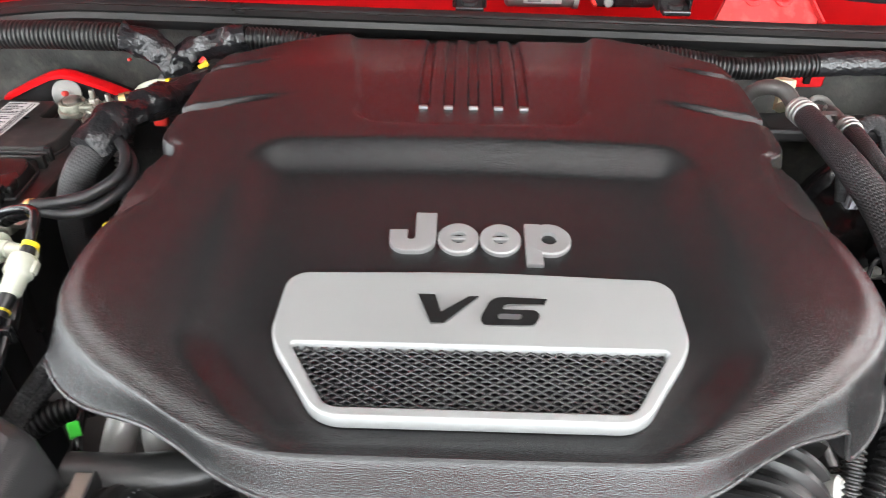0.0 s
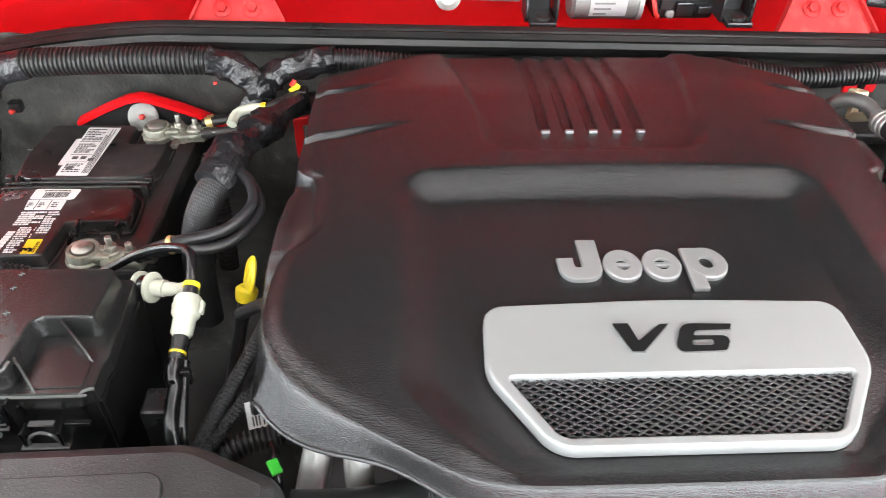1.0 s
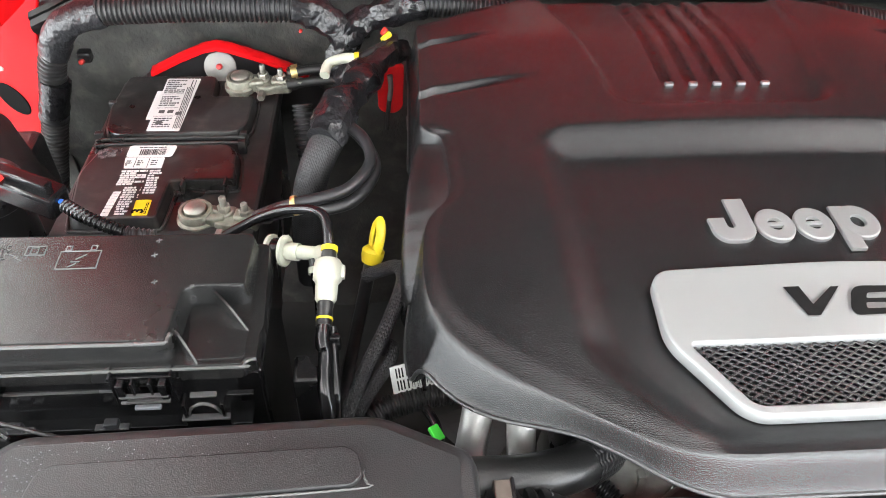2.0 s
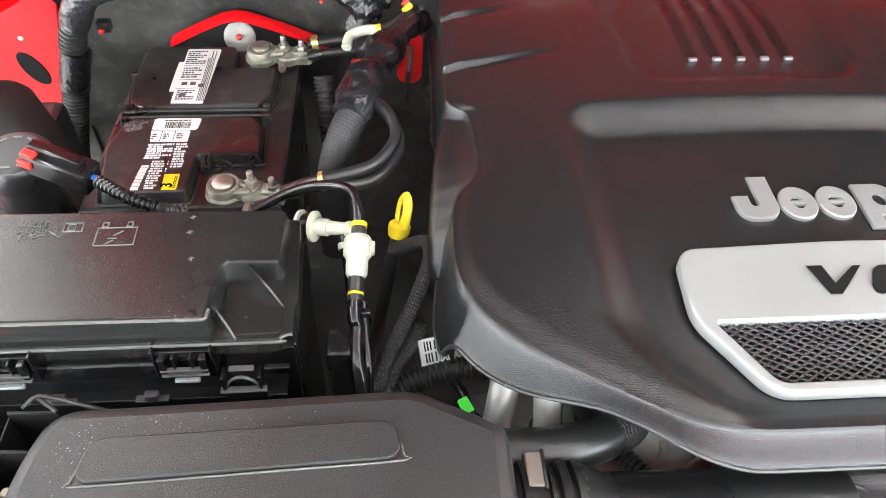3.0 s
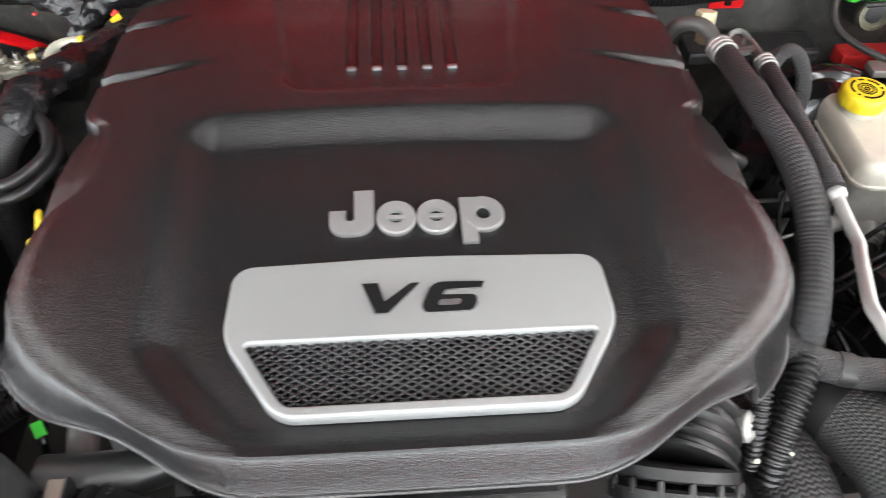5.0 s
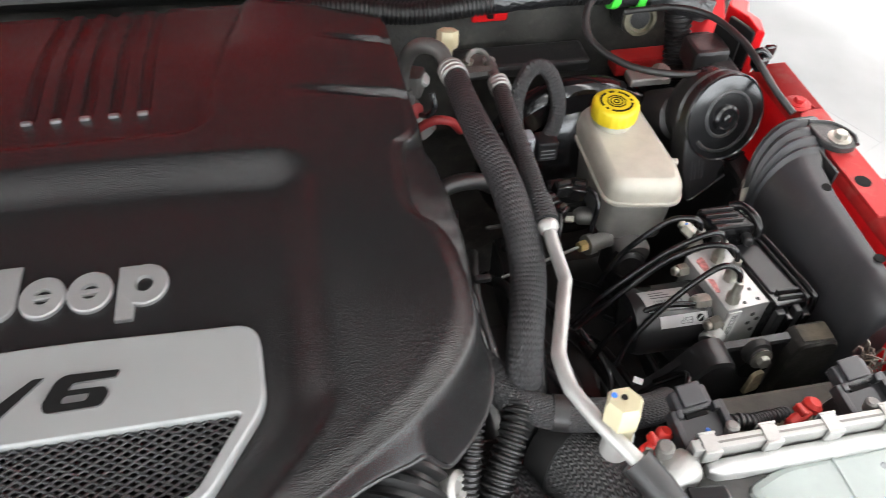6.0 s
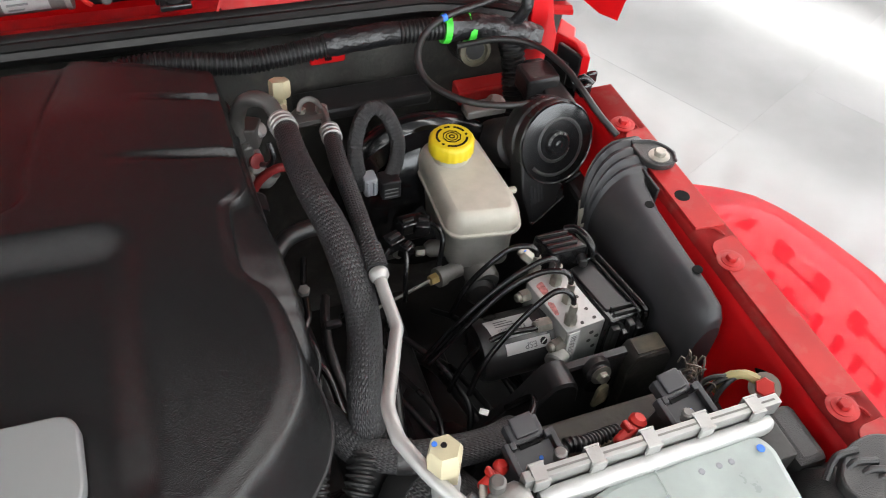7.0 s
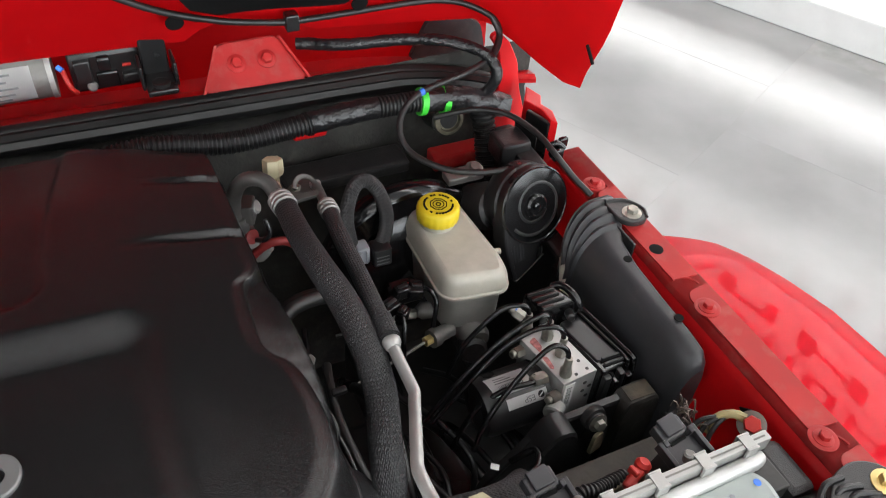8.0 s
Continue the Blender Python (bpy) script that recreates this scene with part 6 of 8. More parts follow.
# ---------- driver's side: hoses, brake reservoir, brake control unit ----------
def ac_lines():
    s = thing("refrigerant_line", 0.33, 0.5, 0.99, "thick black braided hose with crimped metal ends", "hose", "air-conditioning lines")
    part("hose", tube([(0.311, 0.6491, 1.0674), (0.3109, 0.5961, 1.0724), (0.3156, 0.5468, 1.0719), (0.3222, 0.513, 1.0659), (0.3262, 0.4788, 1.0577), (0.3277, 0.4493, 1.0462), (0.3261, 0.4244, 1.0315), (0.3151, 0.3852, 1.0165), (0.3110, 0.3660, 0.9990), (0.3085, 0.3530, 0.9700), (0.3070, 0.3460, 0.930), (0.3065, 0.3420, 0.89)], lambda f: 0.0114 + 0.0028 * min(1.0, f * 2.4), seg=20), BRAID, s)
    part("sleeve_end", tube([(0.3100, 0.3610, 0.9900), (0.3085, 0.3530, 0.9700), (0.3070, 0.3460, 0.930)], 0.0150, seg=20), RUBBER, s)
    d = Vector((-0.004, 0.035, -0.004)).normalized()
    p = Vector((0.3109, 0.6423, 1.0685))
    crimp = part("crimp", lathe([(0.0150, 0), (0.0162, 0.001), (0.0162, 0.004), (0.0146, 0.005), (0.0146, 0.0065), (0.0162, 0.0075), (0.0162, 0.0105), (0.0146, 0.0115), (0.0146, 0.013), (0.0158, 0.014), (0.0158, 0.017), (0.0115, 0.021), (0.0095, 0.026)], aim(p, d) @ Matrix.Diagonal((0.80, 0.80, 1, 1)), 24), CAST, s, "dull crimped metal collar")
    part("pipe", tube([p + d * 0.022, (0.3026, 0.6817, 1.0728), (0.2904, 0.6952, 1.0712), (0.2785, 0.7046, 1.0594), (0.271, 0.7087, 1.0353), (0.2708, 0.7078, 1.0073)], 0.0078, 0.004, 16), PIPE_M, s, "dull metal pipe")
    blk = part("joint_block", boxed(0.258, 0.283, 0.700, 0.724, 0.970, 1.010, 0.004), PIPE_M, s, "grey cast joint block")
    part("band", lathe([(0.0105, 0), (0.0105, 0.006)], aim((0.2707, 0.7079, 1.0094), (0, 0, 1)), 18), PIPE_M, blk)
    part("upper_block", prismed(rounded([(0.268, 0.706), (0.287, 0.700), (0.297, 0.722), (0.277, 0.730)], 0.004, 3), 1.004, 1.028, 0.002), PIPE_M, blk)
    part("block_lug", lathe([(0.0080, -0.004), (0.0080, 0.006), (0.0058, 0.008)], aim((0.2900, 0.716, 1.016), (0.7, -0.5, 0.5)), 18), CAST, blk)
    part("lower_flange", prismed(rounded([(0.262, 0.712), (0.280, 0.694), (0.292, 0.700), (0.290, 0.728), (0.272, 0.734)], 0.005, 3), 0.976, 0.984, 0.0015), CAST, blk)
    part("flange_bolt", hexagon(0.0058, 0.006, aim((0.2790, 0.7150, 0.984), (0.1, -0.2, 1))), ZINC, blk)
    part("earth_wire", tube([(0.286, 0.700, 0.984), (0.294, 0.690, 0.990), (0.300, 0.684, 1.004), (0.298, 0.690, 1.018)], 0.0030, 0.004, 10), CABLE_M, blk)
    part("seal", lathe([(0.0085, 0), (0.0085, 0.003), (0.006, 0.004), (0.0, 0.004)], aim((0.2825, 0.7013, 0.989), (0.5, -0.8, 0.3)), 20), RED_SEAL_M, blk, "dull red seal")
    part("bolt_head", hexagon(0.0055, 0.006, aim((0.2737, 0.6958, 0.9745), (0, -1, 0.2))), ZINC, blk)
    part("valve_stem", tube([(0.31, 0.6726, 1.0648), (0.3157, 0.6997, 1.0477), (0.319, 0.7209, 1.0348)], 0.0055, seg=12), TAN_PL, s)
    cap = part("valve_cap", lathe([(0.0058, -0.014), (0.0058, 0.000), (0.0100, 0.001), (0.0112, 0.005), (0.0112, 0.015), (0.0106, 0.019), (0.0080, 0.0195)], aim((0.3194, 0.7252, 1.0451), (0.06, 0.25, 0.96)), 6), TAN_PL, s, "pale nylon valve cap")

    r = thing("refrigerant_line", 0.35, 0.5, 1.02, "slim black hose running into a bent bare aluminium pipe", "hose", "air-conditioning lines")
    part("hose", tube([(0.3514, 0.6314, 1.0601), (0.3478, 0.5862, 1.0648), (0.3482, 0.5387, 1.0621), (0.3475, 0.491, 1.0601), (0.3472, 0.459, 1.058)], 0.0084, seg=16), BRAID_FINE, r)
    part("sleeve_end", tube([(0.3475, 0.483, 1.0596), (0.3472, 0.46, 1.058)], 0.0100, seg=16), BRAID_FINE, r)
    part("collar", lathe([(0.0070, 0), (0.0084, 0.002), (0.0084, 0.006), (0.0060, 0.010)], aim((0.3472, 0.459, 1.058), (-0.02, -1, -0.1)), 16), ALU, r, "bare aluminium collar")
    part("pipe", tube([(0.3473, 0.4549, 1.0575), (0.3469, 0.4388, 1.0553), (0.3472, 0.4125, 1.0525), (0.3468, 0.4034, 1.0519), (0.3437, 0.3964, 1.0523), (0.3311, 0.3644, 1.058), (0.3222, 0.3423, 1.0627), (0.319, 0.3332, 1.0646), (0.318, 0.3242, 1.0665), (0.318, 0.3058, 1.0682), (0.3197, 0.2987, 1.0692), (0.3273, 0.2771, 1.071), (0.336, 0.2584, 1.0719), (0.3459, 0.2435, 1.0689)],
                      0.0052, 0.002, 14), ALU, r, "bent bare aluminium pipe")
    part("crimp", lathe([(0.0088, 0), (0.0100, 0.0008), (0.0100, 0.004), (0.0086, 0.005), (0.0086, 0.0062), (0.0100, 0.007), (0.0100, 0.010), (0.0086, 0.011), (0.0086, 0.0122), (0.0098, 0.013), (0.0098, 0.016), (0.0066, 0.019)], aim((0.3514, 0.6275, 1.0606), (0.02, 0.9, -0.08)), 18), CAST, r, "crimped metal collar")
    part("upper_pipe", tube([(0.3514, 0.6432, 1.0588), (0.3525, 0.6628, 1.0564), (0.3535, 0.6804, 1.054), (0.3527, 0.6901, 1.0475)], 0.0050, 0.004, 12), PIPE_M, r, "dull metal pipe")
    part("flange", prismed(rounded([(0.316, 0.687), (0.340, 0.707), (0.350, 0.705), (0.361, 0.689), (0.358, 0.679), (0.322, 0.675)], 0.005, 4), 1.042, 1.0495, 0.0015), PIPE_M, r)
    loop = [(0.330, 0.682, 1.056), (0.334, 0.690, 1.060), (0.342, 0.693, 1.062), (0.349, 0.689, 1.061), (0.352, 0.680, 1.058), (0.353, 0.668, 1.056)]
    part("clamp_strap", tube(loop, 0.0016, 0.003, 10, flat=1.8), PIPE_M, r, "bent metal strap")
    part("strap_plate", prismed(rounded([(0.322, 0.668), (0.356, 0.669), (0.357, 0.661), (0.324, 0.659)], 0.003, 3), 1.0585, 1.0605, 0.0006), PIPE_M, r)
    part("flange_bolt", hexagon(0.0048, 0.005, aim((0.334, 0.690, 1.0490), (0, 0, 1))), ZINC, r)
    part("flange_lug", lathe([(0.0062, 0), (0.0062, 0.004), (0.004, 0.005)], aim((0.3536, 0.6862, 1.0508), (0, 0, 1)), 14), ALU, r)
    nut = part("service_cap", lathe([(0.0110, -0.014), (0.0110, -0.004), (0.0118, -0.003), (0.0122, 0.012), (0.0100, 0.017)], aim((0.3395, 0.2754, 1.0774), (0.0, 0.10, 1)), 6), TAN_PL, r, "yellowed hexagonal cap")
    part("hole", lathe([(0.0022, 0), (0.0018, 0.0008)], aim((0.3392, 0.2786, 1.0948), (0, 0.1, 1)), 10), INK, nut)
    part("mark", lathe([(0.0020, 0), (0.0018, 0.0005)], aim((0.3338, 0.2812, 1.0944), (0, 0.1, 1)), 10), BLUE, nut, "blue paint dot")
    part("port", lathe([(0.0095, 0), (0.0095, 0.02), (0.007, 0.024)], aim((0.3402, 0.2709, 1.0424), (0.0, 0.05, 1)), 16), ALU, r)
    part("hose_end", tube([(0.3416, 0.2498, 1.0688), (0.3537, 0.2303, 1.0607), (0.3681, 0.2059, 1.0456)], 0.0105, seg=16), RUBBER, r)


ac_lines()
hose("red_pipe", [(0.2709, 0.7098, 0.9296), (0.2785, 0.7058, 0.9505), (0.2893, 0.7006, 0.9674), (0.3044, 0.6971, 0.977), (0.321, 0.6989, 0.9711), (0.3339, 0.7062, 0.9515)], 0.0050, RED_SEAL_M, "dusty red painted pipe beside the firewall", "pipe")


def vacuum_loop():
    v = thing("vacuum_hose", 0.39, 0.64, 0.98, "looped black braided hose with a plug below", "hose")
    part("hose", tube([(0.380, 0.652, 0.965), (0.376, 0.660, 0.991), (0.379, 0.675, 1.008), (0.391, 0.690, 1.027), (0.406, 0.697, 1.033), (0.419, 0.691, 1.024), (0.426, 0.677, 1.000), (0.420, 0.662, 0.984), (0.410, 0.650, 0.975)], 0.0082, 0.004, 16), BRAID, v)
    part("plug", boxed(0.396, 0.418, 0.634, 0.656, 0.956, 0.981, 0.003), SMOOTH, v)
    b = bmesh.new()
    for k in range(3):
        box(b, 0.399, 0.414, 0.6332, 0.6335, 0.961 + 0.005 * k, 0.9625 + 0.005 * k, 0)
    part("print", b, GREYINK, v)
    part("grey_plug", boxed(0.379, 0.394, 0.640, 0.658, 0.960, 0.984, 0.003), GREY_PL, v, "grey plastic plug")
    for k in range(2):
        part("plug_rib", boxed(0.381 + 0.007 * k, 0.3835 + 0.007 * k, 0.6375, 0.641, 0.963, 0.981, 0.001), GREY_PL, v)


vacuum_loop()


def booster():
    b = thing("brake_booster", 0.46, 0.74, 0.85, "black round brake servo drum", "brake servo")
    part("drum", lathe([(0.100, -0.022), (0.108, -0.016), (0.112, -0.010), (0.112, 0.0), (0.108, 0.006), (0.100, 0.010), (0.094, 0.03), (0.07, 0.045), (0.03, 0.05)], aim((0.458, 0.712, 0.893), (0, -1, 0.02)), 56), GLOSS, b)
    part("bracket", boxed(0.510, 0.558, 0.708, 0.73, 0.992, 1.003, 0.003), GREASY, b, "grey metal bracket")
    bolt(b, (0.548, 0.718, 1.003), (0, -0.3, 1), 0.0068, GREASY)
    part("grey_body", lathe([(0.026, -0.03), (0.030, 0.0), (0.027, 0.02), (0.012, 0.03)], aim((0.555, 0.69, 0.965), (0.2, -0.8, 0.5)), 28), DULL, b)


booster()


def reservoir():
    r = thing("brake_fluid_reservoir", 0.475, 0.61, 0.90, "cream translucent brake fluid tank with a yellow cap", "fluid reservoir")
    foot = ccw(rounded([(0.4470, 0.5635), (0.5095, 0.5535), (0.5170, 0.577), (0.511, 0.681), (0.449, 0.681)], [0.015] * 5, 6))
    wide = ccw(rounded([(0.4405, 0.557), (0.5140, 0.545), (0.5225, 0.572), (0.5165, 0.688), (0.4425, 0.688)], [0.016, 0.016, 0.012, 0.020, 0.020], 6))
    b = bmesh.new()
    loft(b, [[(x, y, 0.896) for x, y in inset(foot, 0.010)], [(x, y, 0.8975) for x, y in inset(foot, 0.004)], [(x, y, 0.902) for x, y in foot], [(x, y, 0.953) for x, y in inset(foot, -0.002)], [(x, y, 0.957) for x, y in inset(wide, 0.003)]])
    part("tank_base", b, TANK_LOW, r, "cloudy greyish tank base")
    b = bmesh.new()
    loft(b, [[(x, y, 0.9565) for x, y in inset(wide, -0.0018)], [(x, y, 0.9595) for x, y in inset(wide, -0.0018)], [(x, y, 0.9610) for x, y in wide],
             [(x, y, 0.9720) for x, y in inset(wide, 0.001)], [(x, y, 0.980) for x, y in inset(wide, 0.005)], [(x, y, 0.9832) for x, y in inset(wide, 0.0085)], [(x, y, 0.9840) for x, y in inset(wide, 0.0115)]])
    part("tank", b, TANK_PL, r)
    m = aim((0.4735, 0.650, 0.9885), (0, 0, 1)) @ Matrix.Scale(1.08, 4)
    part("neck", lathe([(0.019, -0.004), (0.0185, 0.006)], m, 28), TANK_PL, r)
    prof = bmesh.new()
    seg, rings = 84, []
    for rad, z in ((0.0218, 0.004), (0.0222, 0.006), (0.0222, 0.017), (0.0205, 0.0195), (0.0185, 0.0202), (0.012, 0.0200)):
        rings.append([(rad * (1 + (0.022 if z < 0.018 and (i // 2) % 2 else 0)) * math.cos(2 * math.pi * i / seg), rad * (1 + (0.022 if z < 0.018 and (i // 2) % 2 else 0)) * math.sin(2 * math.pi * i / seg), z) for i in range(seg)])
    loft(prof, rings)
    bmesh.ops.transform(prof, matrix=m, verts=prof.verts)
    cap = part("cap", prof, YELLOW, r, "yellow ribbed screw cap")
    b = bmesh.new()
    for rad, wide_ in ((0.0095, 0.0011), (0.0062, 0.0009), (0.0030, 0.0012)):
        seg = 8 if rad > 0.009 else 24
        o = [(rad * math.cos(2 * math.pi * i / seg), rad * math.sin(2 * math.pi * i / seg)) for i in range(seg)]
        i_ = [(x * (1 - wide_ / rad), y * (1 - wide_ / rad)) for x, y in o]
        bb = bmesh.new()
        loft(bb, [[(x, y, 0.0201) for x, y in o], [(x, y, 0.0206) for x, y in o], [(x, y, 0.0206) for x, y in i_], [(x, y, 0.0201) for x, y in i_]], False, False)
        bmesh.ops.transform(bb, matrix=m, verts=bb.verts)
        merge(b, bb)
    rnd = random.Random(8)
    for k in range(30):
        a = k * 12
        if rnd.random() < 0.18:
            continue
        box(b, -0.0013, 0.0013, -0.0011, 0.0011, 0.0200, 0.0206, 0, m=m @ pose(0.0148 * math.cos(radians(a)), 0.0148 * math.sin(radians(a)), 0, 0, 0, a + 90))
    part("print", b, INK, cap, "black symbols and bars of print")
    part("nub", lathe([(0.004, 0), (0.004, 0.010), (0.003, 0.011)], aim((0.520, 0.60, 0.964), (1, 0, 0)), 12), TANK_PL, r)
    for k in range(2):
        part("nub", lathe([(0.0022, 0), (0.0016, 0.001)], aim((0.465 + 0.02 * k, 0.5635, 0.945), (0, -1, 0)), 10), TANK_PL, r)
    # master cylinder below
    mc = thing("master_cylinder", 0.47, 0.58, 0.86, "cast metal brake master cylinder under the tank", "brake cylinder")
    part("body", lathe([(0.018, -0.06), (0.018, 0.05), (0.015, 0.056)], aim((0.475, 0.60, 0.900), (0, -1, 0)), 24), GREASY, mc)
    part("port", lathe([(0.009, 0), (0.009, 0.02), (0.011, 0.021), (0.011, 0.03)], aim((0.452, 0.567, 0.909), (-1, -0.3, 0.1)), 18), GREASY, mc)
    part("nut", hexagon(0.0062, 0.010, aim((0.4245, 0.559, 0.912), (-1, -0.3, 0.1))), BRASS, mc, "brass pipe nut")
    part("port", lathe([(0.010, 0), (0.010, 0.02), (0.006, 0.026)], aim((0.450, 0.60, 0.909), (-1, 0.1, 0.1)), 18), GREASY, mc)
    part("nut", hexagon(0.0060, 0.010, aim((0.424, 0.603, 0.908), (-1, 0.1, 0.1))), ZINC, mc)
    part("end_plug", lathe([(0.017, 0), (0.017, 0.012), (0.013, 0.016)], aim((0.470, 0.550, 0.892), (-0.2, -1, 0.2)), 24), DULL, mc)
    part("sensor_plug", boxed(0.395, 0.430, 0.605, 0.630, 0.925, 0.945, 0.004), GLOSS, mc)
    part("tab", boxed(0.417, 0.427, 0.606, 0.616, 0.944, 0.950, 0.001), ORANGE, mc, "red locking tab")
    part("sensor_body", lathe([(0.006, 0), (0.0065, 0.012), (0.0065, 0.016), (0.004, 0.018)], aim((0.402, 0.602, 0.918), (-0.6, -0.4, 0.3)), 6), GREASY, mc)
    part("pipe", tube([(0.415, 0.557, 0.912), (0.38, 0.549, 0.908), (0.33, 0.54, 0.90)], 0.0018, 0.01, 8), GREASY, mc)
    part("pipe", tube([(0.414, 0.604, 0.909), (0.37, 0.607, 0.905), (0.33, 0.61, 0.90)], 0.0024, 0.01, 8), DARK, mc)


reservoir()


def brake_unit():
    u = thing("brake_control_unit", 0.54, 0.45, 0.86, "aluminium brake control block with black motor and control box", "brake unit")
    blk = part("block", prismed(ccw([(0.5050, 0.487), (0.5450, 0.501), (0.5580, 0.4235), (0.5165, 0.4195)]), 0.895, 0.9570, 0.0010), HEADER_ALU, u, "bare aluminium valve block")
    b = bmesh.new()
    for x, y in ((0.546, 0.440), (0.549, 0.4285), (0.544, 0.456), (0.535, 0.426)):
        lathe([(0.0019, 0), (0.0016, 0.0006)], aim((x, y, 0.9570), (0, 0, 1)), 10, b)
    for x, z in ((0.5455, 0.943), (0.5450, 0.930), (0.5530, 0.934), (0.5520, 0.918)):
        lathe([(0.0026, 0), (0.0021, 0.0006)], aim((x, 0.4232 + (x - 0.558) * 0.096, z), (0.09, -1, 0)), 10, b)
    part("drilling", b, DARK, blk)
    for k, pts in enumerate((((0.5110, 0.480), (0.5190, 0.484), (0.5205, 0.470), (0.5150, 0.462)), ((0.5130, 0.458), (0.5190, 0.456), (0.5185, 0.440), (0.5145, 0.441)))):
        part("paint_smear", prismed(rounded(list(pts), 0.002, 3), 0.9570, 0.9573, 0), SMEAR, blk, "smeared red marking paint")
    strip = pose(0.5245, 0.4195, 0.930, 0, 0, 5)
    tag = part("label", boxed(-0.0058, 0.0058, -0.0008, 0.0002, -0.024, 0.024, 0, m=strip), PAPER, blk, "white bar-code strip", shade=False)
    b = bmesh.new()
    rnd = random.Random(14)
    z = -0.019
    while z < 0.018:
        w = rnd.choice((0.0006, 0.001, 0.0015))
        box(b, -0.0030, 0.0030, -0.0010, -0.0006, z, z + w, 0, m=strip)
        z += w + rnd.choice((0.0007, 0.0011))
    part("print", b, GREYINK, tag, shade=False)
    # motor drum lying to the side, with two labels bent round it
    MY, MZ, MR = 0.452, 0.9135, 0.0315
    mo = part("motor", lathe([(MR * 0.80, -0.002), (MR, 0.0), (MR, 0.062), (MR * 0.92, 0.069), (MR * 0.6, 0.071)], aim((0.5100, MY, MZ), (-1, 0.0, 0.0)), 44), SMOOTH, u, "black motor drum")
    part("motor_flange", lathe([(MR * 1.04, 0), (MR * 1.04, 0.005), (MR, 0.0065)], aim((0.5125, MY, MZ), (-1, 0, 0)), 44), DULL, mo)

    def bent(x0, x1, q0, q1, lift, n=10, slant=0.0):
        bm = bmesh.new()
        rows = []
        for i in range(n + 1):
            q = radians(q0 + (q1 - q0) * i / n)
            dx = slant * i / n
            rows.append([(x + dx, MY - (MR + lift) * math.cos(q), MZ + (MR + lift) * math.sin(q)) for x in (x0, x1)])
        loft(bm, rows, False, False, closed=False)
        bmesh.ops.solidify(bm, geom=bm.faces[:], thickness=0.0002)
        return bm

    lab = part("label", bent(0.453, 0.497, 66, 108, 0.0006, slant=-0.004), PAPER, mo, "white bar-code label")
    b = bmesh.new()
    rnd = random.Random(4)
    x = 0.460
    while x < 0.487:
        w = rnd.choice((0.0005, 0.0009, 0.0013))
        merge(b, bent(x, x + w, 74, 85, 0.0009, 3))
        x += w + rnd.choice((0.0006, 0.0010))
    for k in range(3):
        merge(b, bent(0.458, 0.482 - 0.005 * k, 89 + 5 * k, 91 + 5 * k, 0.0009, 2))
    part("print", b, GREYINK, lab)
    esp = part("label", bent(0.462, 0.5085, 37, 57, 0.0010), PAPER, mo, "white printed label")
    m = pose(0.4960, MY - (MR + 0.0016) * math.cos(radians(47)), MZ + (MR + 0.0016) * math.sin(radians(47)), 43, 0, 0)
    part("word", text_bm("ESP", 0.0085, m @ pose(-0.009, 0, 0.0, 0, 0, 180), 0.0001), GREYINK, esp)
    part("symbol", lathe([(0.0036, 0), (0.0036, 0.0002)], m @ Matrix.Translation((0.0040, 0.0005, 0.0)), 18), INK, esp, "round black symbol")
    part("symbol_bar", boxed(-0.003, 0.003, -0.0006, 0.0006, 0.0002, 0.0004, 0, m=m @ pose(0.0040, 0.0005, 0.0001, 0, 0, 35)), PAPER, esp, shade=False)
    # control box: deep body, flat lid between two raised rims, stepped ribs at its front end
    ecu = part("control_box", prismed(rounded([(0.5485, 0.4900), (0.5850, 0.4975), (0.5985, 0.4200), (0.5600, 0.4155)], 0.004, 4), 0.895, 0.9590, 0.002), GLOSS, u, "black control box")
    part("lid", prismed(rounded([(0.5515, 0.4880), (0.5800, 0.4935), (0.5915, 0.4330), (0.5615, 0.4295)], 0.003, 4), 0.9580, 0.9610, 0.0008), SMOOTH, ecu)
    for off, rad in ((0.0, 0.0032), (-0.0072, 0.0022)):
        part("lid_rim", tube([(0.5560, 0.4925, 0.9615), (0.5815 + off, 0.4960 + off * 0.4, 0.9625), (0.5850 + off, 0.4920 + off * 0.4, 0.9625), (0.5935 + off, 0.4450, 0.9625), (0.5980 + off, 0.4215, 0.9620), (0.5985 + off, 0.4180, 0.9575), (0.5985 + off, 0.4165, 0.930)],
                              rad, 0.004, 10), GLOSS, ecu)
    for k, (x0, x1, y0, z0, z1) in enumerate(((0.5610, 0.5705, 0.4105, 0.915, 0.9530), (0.5705, 0.5780, 0.4070, 0.912, 0.9490), (0.5780, 0.5860, 0.4100, 0.912, 0.9550), (0.5860, 0.5950, 0.4080, 0.912, 0.9500))):
        part("rib", boxed(x0, x1 - 0.0012, y0, 0.4190, z0, z1, 0.0012), GLOSS if k % 2 else SMOOTH, ecu)
    for y in (0.4240, 0.4300):
        part("step", boxed(0.566, 0.590, y - 0.0016, y + 0.0016, 0.958, 0.9635 - (0.43 - y) * 0.2, 0.0008), SMOOTH, ecu)
    # wiring plug with grooves and a locking lever
    con = part("plug", prismed(rounded([(0.5250, 0.5255), (0.5640, 0.5265), (0.5735, 0.4955), (0.5330, 0.4955)], 0.004, 3), 0.945, 0.9790, 0.003), GLOSS, u, "black wiring plug")
